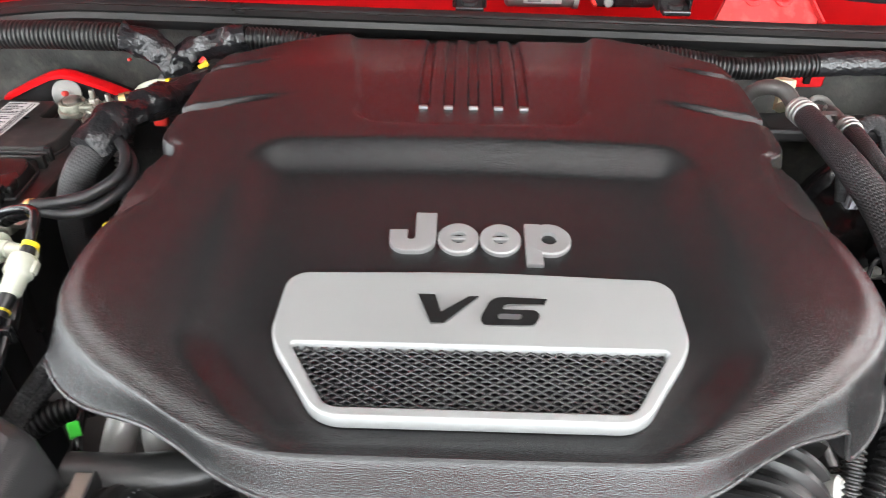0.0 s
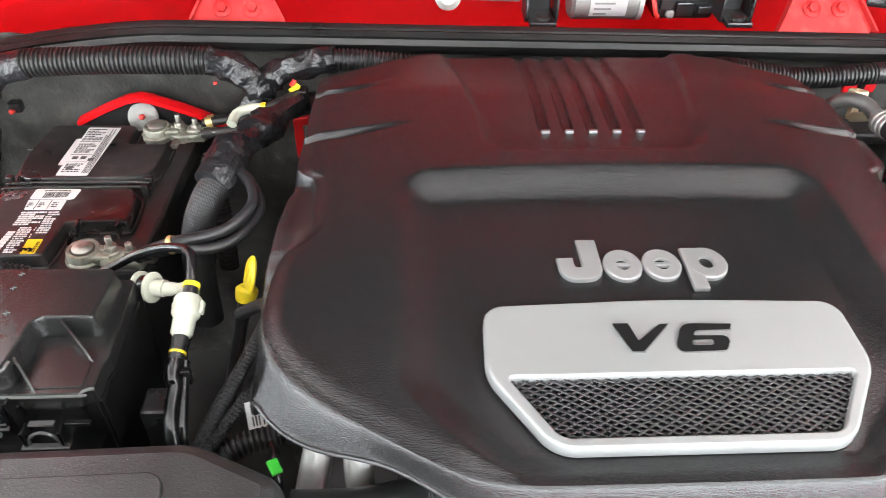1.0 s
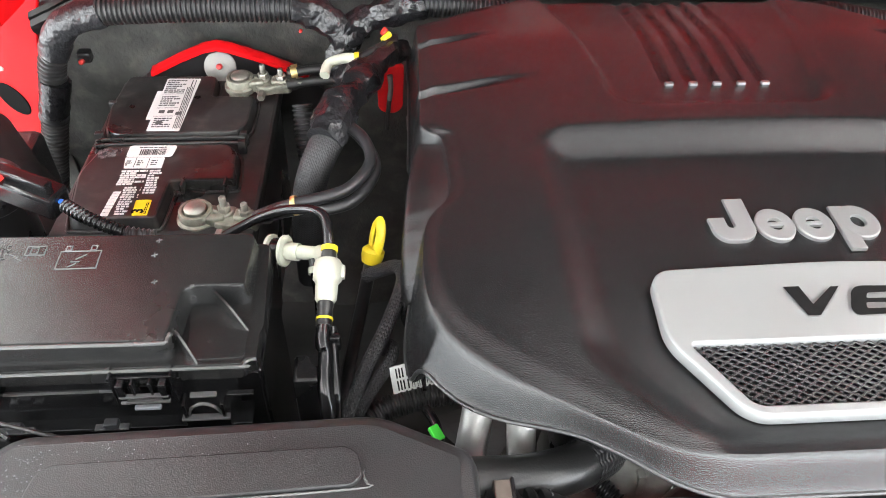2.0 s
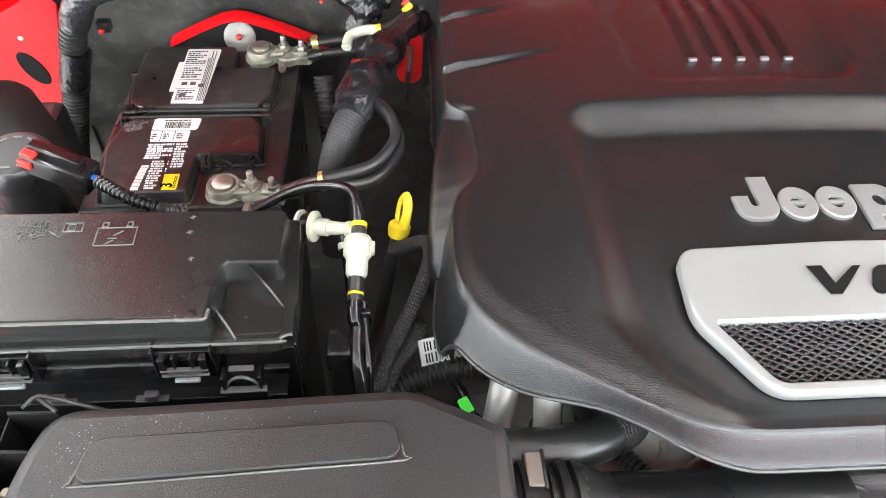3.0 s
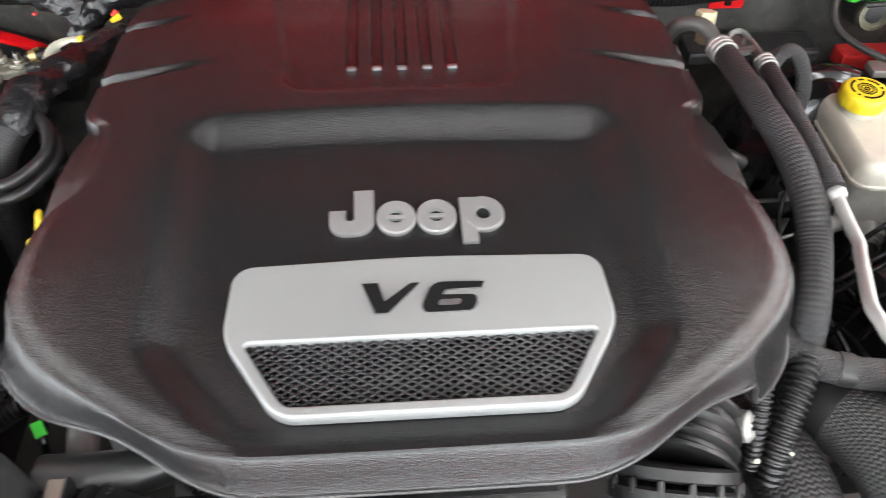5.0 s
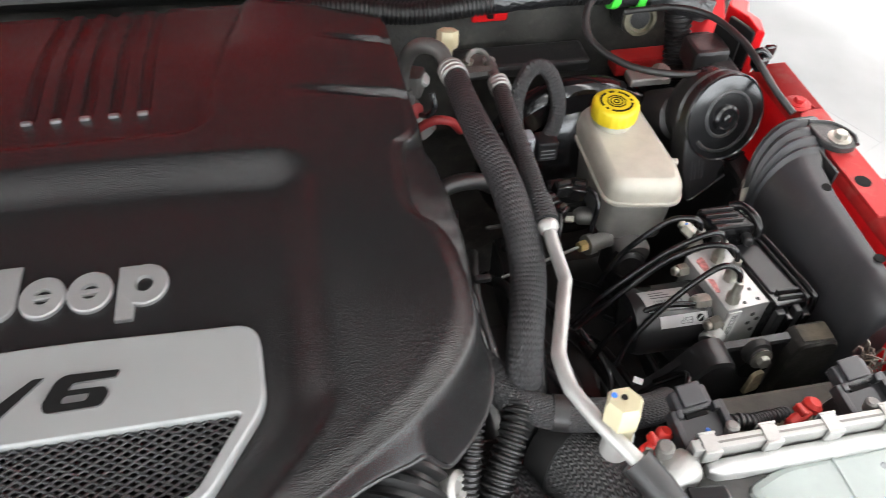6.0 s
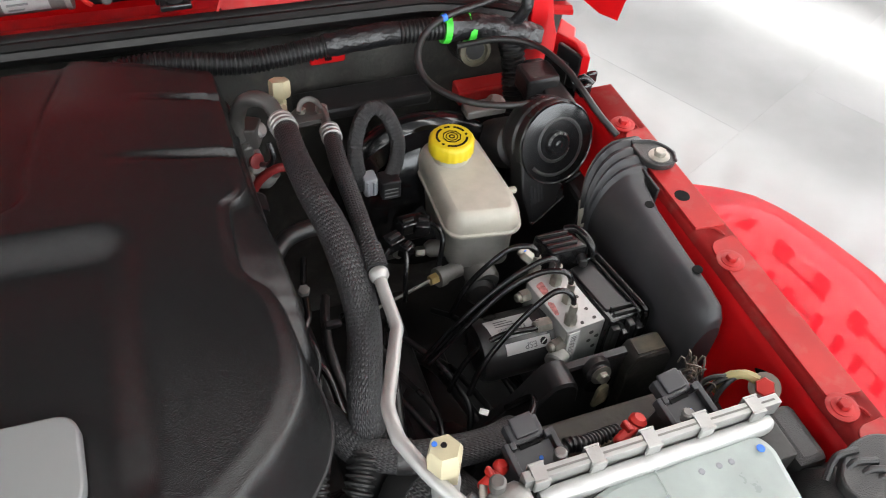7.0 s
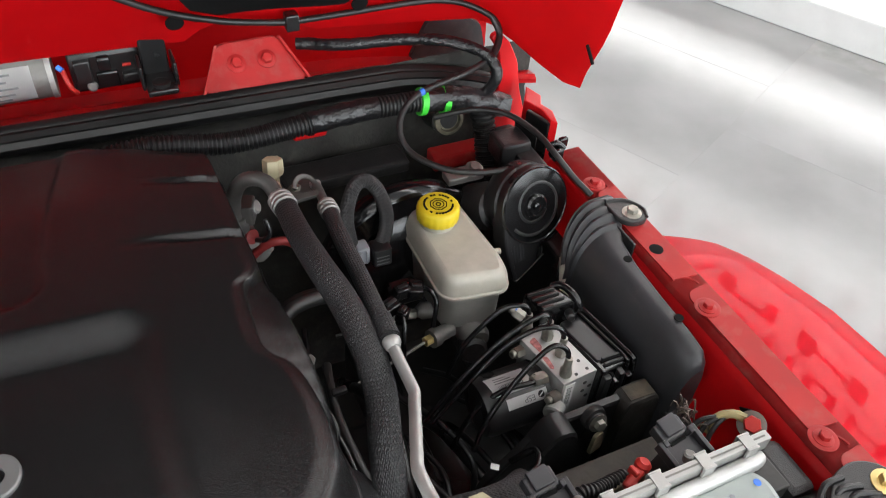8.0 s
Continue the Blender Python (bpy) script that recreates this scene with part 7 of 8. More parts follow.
    for k in range(3):
        part("plug_rib", boxed(-0.0165, 0.0155, -0.0011, 0.0011, 0, 0.0032, 0.0008, m=pose(0.5440 + 0.0022 * k, 0.5195 - 0.0075 * k, 0.9785, 0, 0, -2)), SMOOTH, con)
    part("lever", tube([(0.5600, 0.5250, 0.977), (0.5690, 0.5200, 0.981), (0.5745, 0.5060, 0.981), (0.5770, 0.4960, 0.976), (0.5770, 0.4930, 0.966)], 0.0044, 0.005, 10), GLOSS, con)
    part("lever_pin", lathe([(0.0048, 0), (0.0048, 0.012), (0.0034, 0.0135)], aim((0.5660, 0.4960, 0.966), (-0.3, -1, 0.2)), 14), SMOOTH, con)
    # unions on the block and its black brake pipes
    pipes = (
        [(0.524, 0.430, 0.975), (0.523, 0.434, 0.990), (0.513, 0.439, 0.997), (0.498, 0.440, 0.990), (0.467, 0.435, 0.962), (0.435, 0.424, 0.930), (0.424, 0.420, 0.895)],
        [(0.533, 0.454, 0.975), (0.531, 0.456, 0.990), (0.523, 0.461, 0.996), (0.503, 0.469, 0.990), (0.474, 0.474, 0.968), (0.434, 0.470, 0.930), (0.400, 0.468, 0.890)],
        [(0.531, 0.478, 0.975), (0.528, 0.478, 0.990), (0.520, 0.480, 0.994), (0.503, 0.481, 0.988), (0.475, 0.484, 0.965), (0.432, 0.480, 0.928), (0.395, 0.476, 0.885)],
        [(0.516, 0.495, 0.975), (0.515, 0.497, 0.988), (0.508, 0.501, 0.993), (0.491, 0.509, 0.985), (0.466, 0.511, 0.960), (0.450, 0.512, 0.935), (0.438, 0.512, 0.90)],
        [(0.498, 0.440, 0.947), (0.490, 0.440, 0.947), (0.461, 0.441, 0.948), (0.439, 0.444, 0.930), (0.424, 0.445, 0.902), (0.415, 0.447, 0.865)],
    )
    for k, line in enumerate(pipes):
        pipe = part("brake_pipe", tube(line, 0.0028, 0.004, 12), GLOSS, u, "bent black brake pipe")
        a = Vector(line[0])
        if k < 4:
            bm = lathe([(0.0056, -0.019), (0.0056, -0.008), (0.0040, -0.006), (0.0040, 0.004), (0.0034, 0.008)], aim(a, (0, 0, 1)), 16)
            hexagon(0.0066, 0.009, aim(a - Vector((0, 0, 0.017)), (0, 0, 1)), bm)
        else:
            bm = hexagon(0.0062, 0.014, aim(a + Vector((0.012, 0, 0)), (-1, 0, 0)))
        part("union_nut", bm, ZINC, pipe, "zinc union nut")
    for p, d in (((0.5100, 0.444, 0.9440), (-1, -0.1, 0.2)), ((0.5070, 0.482, 0.9440), (-1, -0.2, 0.15)), ((0.5190, 0.508, 0.962), (-0.5, 0.6, 0.3)), ((0.5165, 0.4245, 0.936), (-1, -0.3, 0.1))):
        bm = hexagon(0.0066, 0.012, aim(p, d))
        lathe([(0.0044, 0.010), (0.0044, 0.016), (0.003, 0.017)], aim(p, d), 12, bm)
        part("plug_screw", bm, ZINC, u)
    part("blue_dot", lathe([(0.0016, 0), (0.0012, 0.0004)], aim((0.5125, 0.5140, 0.9715), (-0.4, 0.3, 0.8)), 10), BLUE, u, "blue paint dot")
    part("boss", lathe([(0.0105, 0), (0.0105, 0.012), (0.0085, 0.014)], aim((0.5155, 0.4215, 0.921), (-0.7, -0.6, 0)), 18), CAST, u)
    # black carrier: back plate, hump, dusty end block and a rubber-mounted bolt
    c = thing("unit_bracket", 0.54, 0.39, 0.80, "black folded steel bracket with a rubber-mounted bolt", "bracket")
    b = bmesh.new()
    ring = ccw(rounded([(0.400, 0.80), (0.425, 0.875), (0.468, 0.922), (0.482, 0.938), (0.606, 0.941), (0.611, 0.93), (0.611, 0.80)], 0.006, 4))
    loft(b, [[(x, 0.3915, z - 0.0015) for x, z in inset(ring, 0.0015)], [(x, 0.393, z) for x, z in ring], [(x, 0.400, z) for x, z in ring]])
    part("back_plate", b, SMOOTH, c)
    b = bmesh.new()
    ring = ccw(rounded([(0.405, 0.80), (0.430, 0.868), (0.462, 0.912), (0.479, 0.938), (0.487, 0.9465), (0.503, 0.9455), (0.5105, 0.936), (0.513, 0.905), (0.508, 0.86), (0.506, 0.80)], [0.004, 0.01, 0.01, 0.008, 0.006, 0.006, 0.006, 0.01, 0.01, 0.004], 4))
    loft(b, [[(x, 0.3735, z - 0.0018) for x, z in inset(ring, 0.0018)], [(x, 0.3755, z) for x, z in ring], [(x, 0.4015, z) for x, z in ring]])
    part("hump", b, SMOOTH, c)
    b = bmesh.new()
    ring = ccw(rounded([(0.566, 0.80), (0.566, 0.930), (0.572, 0.9455), (0.604, 0.9465), (0.611, 0.936), (0.612, 0.80)], 0.005, 4))
    loft(b, [[(x, 0.3795, z - 0.0015) for x, z in inset(ring, 0.0015)], [(x, 0.381, z) for x, z in ring], [(x, 0.4025, z) for x, z in ring]])
    part("end_block", b, DIRTY, c, "dirt-stained end block")
    part("dusty_top", boxed(0.5740, 0.6035, 0.383, 0.4005, 0.9460, 0.9474, 0.0006), surface("dusty_painted_steel", (0.055, 0.047, 0.033), 0.7, var=0.7, grain=0.6, scale=200, broad=60), c, "dusty brown top edge")
    part("rubber_mount", lathe([(0.0125, 0), (0.0135, 0.003), (0.0125, 0.008), (0.0095, 0.009), (0.009, 0.011)], aim((0.5350, 0.3915, 0.9345), (0.05, -1, 0.20)), 26), RUBBER, c, "round rubber mount")
    bolt(c, (0.5360, 0.380, 0.9350), (0.05, -1, 0.20), 0.0062, ZINC)
    part("cut_out", lathe([(0.0145, 0), (0.0145, 0.0012), (0.012, 0.0014)], aim((0.545, 0.3912, 0.902), (0, -1, 0)), 28), INK, c, "dark round cut-out")
    part("tongue", prismed(rounded([(-0.007, -0.012), (0.007, -0.012), (0.004, 0.012), (-0.005, 0.012)], 0.003, 3), 0, 0.003, 0.0008, m=pose(0.5500, 0.3885, 0.884, 90, 0, 12) @ Matrix.Scale(1.35, 4)), surface("pale_stained_foam", (0.30, 0.25, 0.16), 0.7, var=0.5, broad=80, grain=0.5, scale=200), c, "pale stained tongue")


brake_unit()


def horn():
    h = thing("horn", 0.585, 0.61, 0.92, "black round car horn with a raised spiral face", "horn")
    m = aim((0.592, 0.640, 0.982), (0.16, -1, 0.36)) @ Matrix.Scale(1.12, 4)
    part("shell", lathe([(0.034, -0.042), (0.0395, -0.036), (0.0415, -0.026), (0.0415, -0.015), (0.0395, -0.013), (0.0395, -0.010), (0.0425, -0.008), (0.0425, 0.0005), (0.0410, 0.0022), (0.0395, 0.0018), (0.0385, -0.0010), (0.0300, -0.0020), (0.0, -0.0020)], m, 48), SMOOTH, h)
    part("rim", lathe([(0.0418, 0.0018), (0.0410, 0.0030), (0.0398, 0.0020)], m, 48), GLOSS, h, "shiny rolled rim")
    coil = [m @ Vector(((0.0285 - 0.000040 * q) * math.cos(radians(q)), (0.0285 - 0.000040 * q) * math.sin(radians(q)), -0.0020)) for q in range(-150, 331, 15)]
    part("coil", tube(coil, 0.0042, 0.004, 10, flat=1.3), DULL, h)
    part("hub", lathe([(0.0135, -0.003), (0.0130, 0.0045), (0.0105, 0.0060), (0.0090, 0.0030), (0.0045, 0.0026), (0.0040, 0.0055), (0.0020, 0.0062)], m, 28), GLOSS, h)
    spout = ccw(rounded([(-0.0405, 0.004), (-0.0430, -0.040), (-0.0360, -0.0760), (-0.0300, -0.0775), (0.0060, -0.0600), (0.0080, -0.0480), (-0.0120, -0.0300), (-0.0180, -0.0100)], [0.004, 0.010, 0.005, 0.004, 0.005, 0.006, 0.006, 0.004], 4))
    part("trumpet", prismed(spout, -0.020, 0.0010, 0.0025, m=m), SMOOTH, h)
    part("trumpet_lip", tube([m @ Vector((x, y, 0.0008)) for x, y in ((-0.0355, -0.0750), (-0.0300, -0.0765), (0.0055, -0.0595))], 0.0015, 0.004, 8), GLOSS, h)
    part("web", tube([m @ Vector((x, y, -0.004)) for x, y in ((-0.0110, -0.0300), (0.0060, -0.0440), (0.0160, -0.0470), (0.0300, -0.0430))], 0.0020, 0.004, 8), GLOSS, h)
    b = bmesh.new()
    for k in range(4):
        box(b, -0.033 + 0.004 * k, -0.031 + 0.004 * k, -0.056, -0.036 - 0.003 * (k % 2), 0.0010, 0.0015, 0, m=m)
    part("moulded_print", b, PLUG_M, h)
    b = bmesh.new()
    for k in range(10):
        box(b, -0.0032, 0.0032, 0.0335, 0.0352, -0.0020, -0.0008, 0, m=m @ pose(0, 0, 0, 0, 0, -70 + 16 * k))
    part("face_print", b, PLUG_M, h)


horn()


def wing_duct():
    d = thing("cabin_air_duct", 0.61, 0.47, 0.75, "large dull black moulded duct along the wing", "duct")
    keys = ((0.606, 0.596, 0.655, 1.000), (0.602, 0.589, 0.659, 1.010), (0.596, 0.586, 0.660, 1.013), (0.575, 0.582, 0.656, 1.013), (0.560, 0.582, 0.648, 1.010), (0.535, 0.583, 0.634, 1.005),
            (0.50, 0.585, 0.628, 1.004), (0.45, 0.587, 0.626, 1.003), (0.40, 0.588, 0.625, 1.002), (0.380, 0.590, 0.6245, 0.999), (0.371, 0.592, 0.6225, 0.992), (0.366, 0.594, 0.620, 0.975))
    b = bmesh.new()
    rings = []
    for (ya, *pa), (yb, *pb) in zip(keys, keys[1:]):
        cuts = 10 if yb > 0.53 else 3
        for j in range(cuts):
            f = j / cuts
            y = ya + (yb - ya) * f
            x0, x1, top = (p + (q - p) * f for p, q in zip(pa, pb))
            ripple = 0.0026 * math.sin(2 * math.pi * (y - 0.552) / 0.0125) * smooth(0.546, 0.556, y)
            w = x1 - x0
            lean = 0.022 * smooth(0.54, 0.58, y)           # the mouth turns down towards the engine
            ring = [(x1, y, 0.76), (x1, y, top - 0.014), (x1 - 0.002, y, top - 0.004), (x1 - 0.006, y, top)]
            for k in range(9):
                q = radians(90 * k / 8)
                ring.append((x1 - w * 0.35 - (w * 0.65 + ripple) * math.sin(q), y - lean * (1 - math.cos(q)), top - 0.060 + (0.060 + ripple) * math.cos(q)))
            ring += [(x0 - 0.004 - ripple, y - lean, top - 0.12), (x0 - 0.006, y - lean, 0.76)]
            rings.append(ring)
    loft(b, rings)
    part("body", b, DUCT_M, d)
    ear = part("ear", prismed(rounded([(0.636, 0.590), (0.664, 0.584), (0.676, 0.562), (0.671, 0.546), (0.652, 0.544), (0.638, 0.556)], 0.010, 5), 1.0085, 1.0155, 0.002), DULL, d)
    part("ear_rim", tube([(0.640, 0.588, 1.0155), (0.662, 0.5815, 1.0155), (0.6735, 0.562, 1.0155), (0.669, 0.548, 1.0155)], 0.0022, 0.006, 8), DULL, d)
    part("ear_wall", boxed(0.634, 0.637, 0.520, 0.560, 0.985, 1.009, 0.001), DULL, d)
    bolt(ear, (0.6570, 0.5600, 1.0155), (0, 0, 1), 0.0066, ZINC)
    for y in (0.5075, 0.418):
        part("hole", lathe([(0.0050, 0), (0.0046, 0.0008)], aim((0.6185, y, 1.0042), (-0.1, 0, 1)), 16), INK, d, "small round hole")
    single("pale_flap", tube([(0.592, 0.575, 0.955), (0.586, 0.560, 0.94), (0.580, 0.545, 0.915)], 0.008, flat=0.4), TANK_PL, "pale worn plastic flap beside the duct", "flap")


wing_duct()


def radiator():
    r = thing("radiator", 0.49, 0.2, 0.70, "bare aluminium radiator header with folded clips", "radiator")
    # header: a flattened tube, its front lip rounded, tapering at the inner end
    b = bmesh.new()
    rings = []
    for x, y0, y1, z0, z1 in ((0.408, 0.256, 0.263, 0.995, 1.0180), (0.413, 0.2525, 0.264, 0.990, 1.0210), (0.430, 0.2515, 0.2645, 0.986, 1.0215), (0.596, 0.2535, 0.2655, 0.986, 1.0215), (0.602, 0.255, 0.265, 0.988, 1.0205), (0.606, 0.258, 0.263, 0.994, 1.0150)):
        rings.append([(x, y, z) for y, z in rounded([(y0, z0), (y1, z0), (y1, z1), (y0, z1 - 0.001)], 0.006, 5)])
    loft(b, rings)
    bmesh.ops.recalc_face_normals(b, faces=b.faces[:])
    part("header", b, HEADER_ALU, r, "smooth flattened header tube")
    part("flange", boxed(0.398, 0.6115, 0.2655, 0.2745, 1.0130, 1.0300, 0.0010), ALU, r)
    part("flange_groove", boxed(0.404, 0.607, 0.2690, 0.2705, 1.0297, 1.0304, 0), GREASY, r, shade=False)
    b = lathe([(0.011, -0.010), (0.0135, -0.006), (0.0135, 0.010), (0.009, 0.016)], aim((0.386, 0.262, 1.012), (1, 0.1, 0.1)), 20)
    box(b, 0.370, 0.402, 0.252, 0.272, 0.985, 1.0225, 0.005, 3)
    part("end_cap", b, CAST, r, "cast end cap")
    part("end_strap", tube([(0.371, 0.276, 1.0240), (0.368, 0.268, 1.020), (0.366, 0.255, 1.005), (0.366, 0.245, 0.97)], 0.0022, 0.005, 8, flat=2.0), RUSTY, r, "dull wire strap")
    part("end_bolt", lathe([(0.0062, 0), (0.0062, 0.008), (0.0045, 0.009)], aim((0.380, 0.272, 1.0220), (0, 0.1, 1)), 14), GREASY, r)
    for x in (0.410, 0.454, 0.499, 0.544, 0.589):
        b = boxed(x - 0.0056, x + 0.0056, 0.2640, 0.2765, 1.0300, 1.0312, 0.0005)
        box(b, x - 0.0062, x + 0.0062, 0.2618, 0.2645, 1.0180, 1.0317, 0.0010)
        box(b, x - 0.0062, x + 0.0062, 0.2760, 0.2780, 1.0150, 1.0316, 0.0006)
        part("clip", b, ALU, r)
    for x in (0.432, 0.538):
        part("peg", lathe([(0.0050, 0), (0.0050, 0.008), (0.0035, 0.0095)], aim((x, 0.2790, 1.0200), (0, 0.2, 1)), 14), GREASY, r)
    part("core", boxed(0.384, 0.612, 0.232, 0.278, 0.60, 1.008, 0.002), DARK, r, "dark radiator core")
    part("black_block", prismed(rounded([(0.386, 0.249), (0.414, 0.246), (0.416, 0.215), (0.386, 0.215)], 0.003, 3), 0.95, 1.0190, 0.002), GLOSS, r, "black plastic block")
    tank = ccw(rounded([(0.430, 0.2440), (0.460, 0.2545), (0.586, 0.2590), (0.596, 0.243), (0.588, 0.17), (0.452, 0.16)], [0.006, 0.01, 0.010, 0.008, 0.02, 0.02], 5))
    t = single("coolant_bottle", prismed(tank, 0.86, 1.0130, 0.006), surface("milky_plastic", (0.28, 0.315, 0.30), 0.30, var=0.12, broad=30), "milky translucent plastic bottle before the radiator", "bottle")
    for x in (0.530, 0.545, 0.5555):
        part("dimple", lathe([(0.0026, 0), (0.0022, 0.0005), (0.0014, 0.0006)], aim((x, 0.241, 1.0130), (0, 0, 1)), 12), GREY_PL, t)
    part("blue_mark", lathe([(0.0034, 0), (0.0028, 0.0004)], aim((0.577, 0.243, 1.0130), (0, 0, 1)), 12), BLUE, t, "pale blue paint mark")
    part("seam", tube([(0.497, 0.253, 1.0132), (0.4975, 0.235, 1.0134), (0.4985, 0.20, 1.0134)], 0.0011, 0.006, 6), t.data.materials[0], t)
    # plugs behind the header
    for x, y, turn in ((0.4195, 0.293, 6), (0.548, 0.2935, 8)):
        p = thing("sensor_plug", x, y, 0.97, "square black wiring plug behind the radiator header", "connector", "plugs behind the radiator")
        m = pose(x, y, 1.010, 10, 0, turn) @ Matrix.Scale(1.12, 4)
        part("housing", boxed(-0.0175, 0.0175, -0.013, 0.008, -0.035, 0.000, 0.002, m=m), PLUG_M, p)
        for s in (-1, 1):
            part("guide", boxed(s * 0.0165 - 0.0022, s * 0.0165 + 0.0022, -0.013, 0.012, -0.004, 0.0055, 0.001, m=m), PLUG_M, p)
            part("shoulder", boxed(s * 0.0130 - 0.0022, s * 0.0130 + 0.0022, 0.006, 0.0115, -0.004, 0.0065, 0.001, m=m), PLUG_M, p)
        part("latch", boxed(-0.0125, 0.0125, 0.009, 0.0245, -0.006, 0.0040, 0.0015, m=m), PLUG_M, p)
        part("latch_step", boxed(-0.0085, 0.0085, 0.0115, 0.0265, 0.0036, 0.0070, 0.0012, m=m), PLUG_M, p)
        part("slot", boxed(-0.0075, 0.0075, 0.0055, 0.0085, -0.001, 0.0012, 0, m=m), INK, p, shade=False)
        part("slot_bar", boxed(-0.0085, 0.0085, 0.0085, 0.0098, -0.001, 0.0030, 0.0004, 1, m=m), PLUG_M, p)
        part("dot", lathe([(0.0016, 0), (0.0012, 0.0004)], m @ Matrix.Translation((0.003, -0.004, 0.0002)), 10), BLUE, p, "blue paint dot")
    for x, y, s in ((0.499, 0.291, 1.0), (0.384, 0.288, 0.85)):
        c = thing("red_clip", x, y, 1.0, "red plastic harness clip", "clip", "red harness clips")
        b = boxed(-0.014 * s, 0.010 * s, -0.0045, 0.0045, -0.0045, 0.0045, 0.003, 3, m=pose(x, y, 1.002, 0, -8, 22))
        lathe([(0.0052 * s, -0.003), (0.0072 * s, -0.001), (0.0072 * s, 0.003), (0.0045 * s, 0.006)], aim((x + 0.010 * s, y + 0.005, 1.004), (0.3, 0.1, 1)), 14, b)
        box(b, -0.004 * s, 0.006 * s, -0.0085, 0.0015, -0.0045, 0.004, 0.002, 2, m=pose(x - 0.009 * s, y - 0.001, 1.001, 0, 5, 40))
        box(b, -0.002 * s, 0.003 * s, -0.004, 0.006, 0.0, 0.007, 0.001, 1, m=pose(x - 0.002 * s, y + 0.001, 1.003, 0, 12, 10))
        part("grip", b, ORANGE, c)
        part("stem", lathe([(0.003, -0.05), (0.003, 0)], aim((x, y, 1.0), (0, 0.2, 1)), 10), ORANGE, c)
    hose("ribbed_wire", [(0.438, 0.292, 0.998), (0.450, 0.296, 1.000), (0.462, 0.295, 0.998), (0.476, 0.298, 0.992), (0.50, 0.302, 0.985)], 0.0056, RUBBER, "small ribbed black wire sleeve", "conduit", rib=0.0016, pitch=0.004)
    single("dirty_ledge", boxed(0.42, 0.60, 0.300, 0.340, 0.90, 0.955, 0.004), surface("dusty_crossmember", (0.05, 0.045, 0.035), 0.7, var=0.5, grain=0.5, scale=120, broad=30), "dusty grey-brown crossmember behind the radiator", "crossmember")
    single("tan_strip", boxed(0.452, 0.516, 0.292, 0.300, 0.978, 0.990, 0.002), surface("dusty_tan_foam", (0.24, 0.20, 0.14), 0.8, var=0.3, grain=0.6, scale=200, broad=40), "dusty tan foam strip behind the radiator", "strip")


radiator()


def front_duct():
    d = thing("headlamp_duct", 0.63, 0.20, 0.75, "ribbed black duct end with a bolted flange", "duct")
    part("body", lathe([(0.045, -0.12), (0.045, 0.0), (0.040, 0.02), (0.03, 0.03)], aim((0.625, 0.215, 0.955), (0.1, 0.6, 0.35)), 32), DULL, d)
    part("shroud", boxed(0.595, 0.625, 0.24, 0.295, 0.90, 0.982, 0.008), DULL, d)
    ear = part("ear", prismed(rounded([(0.595, 0.215), (0.620, 0.238), (0.650, 0.242), (0.672, 0.225), (0.668, 0.19), (0.61, 0.18)], 0.012, 5), 1.000, 1.009, 0.002), DULL, d)
    for k in range(4):
        part("rib", tube([(0.594 + 0.008 * k, 0.222 - 0.005 * k, 1.000), (0.606 + 0.009 * k, 0.232 - 0.008 * k, 1.0095), (0.625 + 0.009 * k, 0.232 - 0.012 * k, 1.0095)], 0.0030, 0.006, 8), DULL, d)
    bolt(ear, (0.656, 0.214, 1.009), (0, 0, 1), 0.0075, BRASS)


front_duct()


def wing_bolt():
    w = thing("earth_bolt", 0.60, 0.295, 0.96, "red-headed earth bolt with taped wires on the wing", "bolt")
    m = aim((0.6075, 0.300, 0.985), (-0.5, -0.3, 0.8))
    part("washer", lathe([(0.013, 0), (0.013, 0.002), (0.008, 0.003)], m, 22), RUSTY, w)
    part("head", hexagon(0.0082, 0.010, m @ Matrix.Translation((0, 0, 0.002))), ORANGE, w, "red hexagon head")
    part("lug", tube([(0.604, 0.306, 0.989), (0.595, 0.314, 0.990), (0.585, 0.318, 0.986), (0.572, 0.318, 0.972)], 0.0042, lump=0.002), surface("yellowed_tape", (0.35, 0.29, 0.13), 0.5, var=0.3, grain=0.6, scale=150), w, "yellowed taped lug")
    for k in range(3):
        part("wire", tube([(0.590, 0.316, 0.988), (0.575 - 0.004 * k, 0.312 + 0.006 * k, 0.980), (0.566 - 0.004 * k, 0.306 + 0.005 * k, 0.955), (0.56, 0.30, 0.92)], 0.0024, 0.005, 8), DULL, w)
    b = bmesh.new()
    rnd = random.Random(6)
    for k in range(16):
        p = Vector((0.566 + rnd.uniform(-0.008, 0.008), 0.332 + rnd.uniform(-0.012, 0.012), 0.972))
        q = p + Vector((rnd.uniform(-0.012, 0.012), rnd.uniform(-0.012, 0.012), rnd.uniform(0.006, 0.02)))
        s = q + Vector((rnd.uniform(-0.012, 0.012), rnd.uniform(-0.012, 0.012), rnd.uniform(-0.02, -0.004)))
        tube([p, q, s], 0.0009, 0.004, 5, bm=b)
    tagged(single("frayed_strands", b, RUSTY, "tangle of frayed pale strands beside the duct", "strands"), kind="stuff")


wing_bolt()


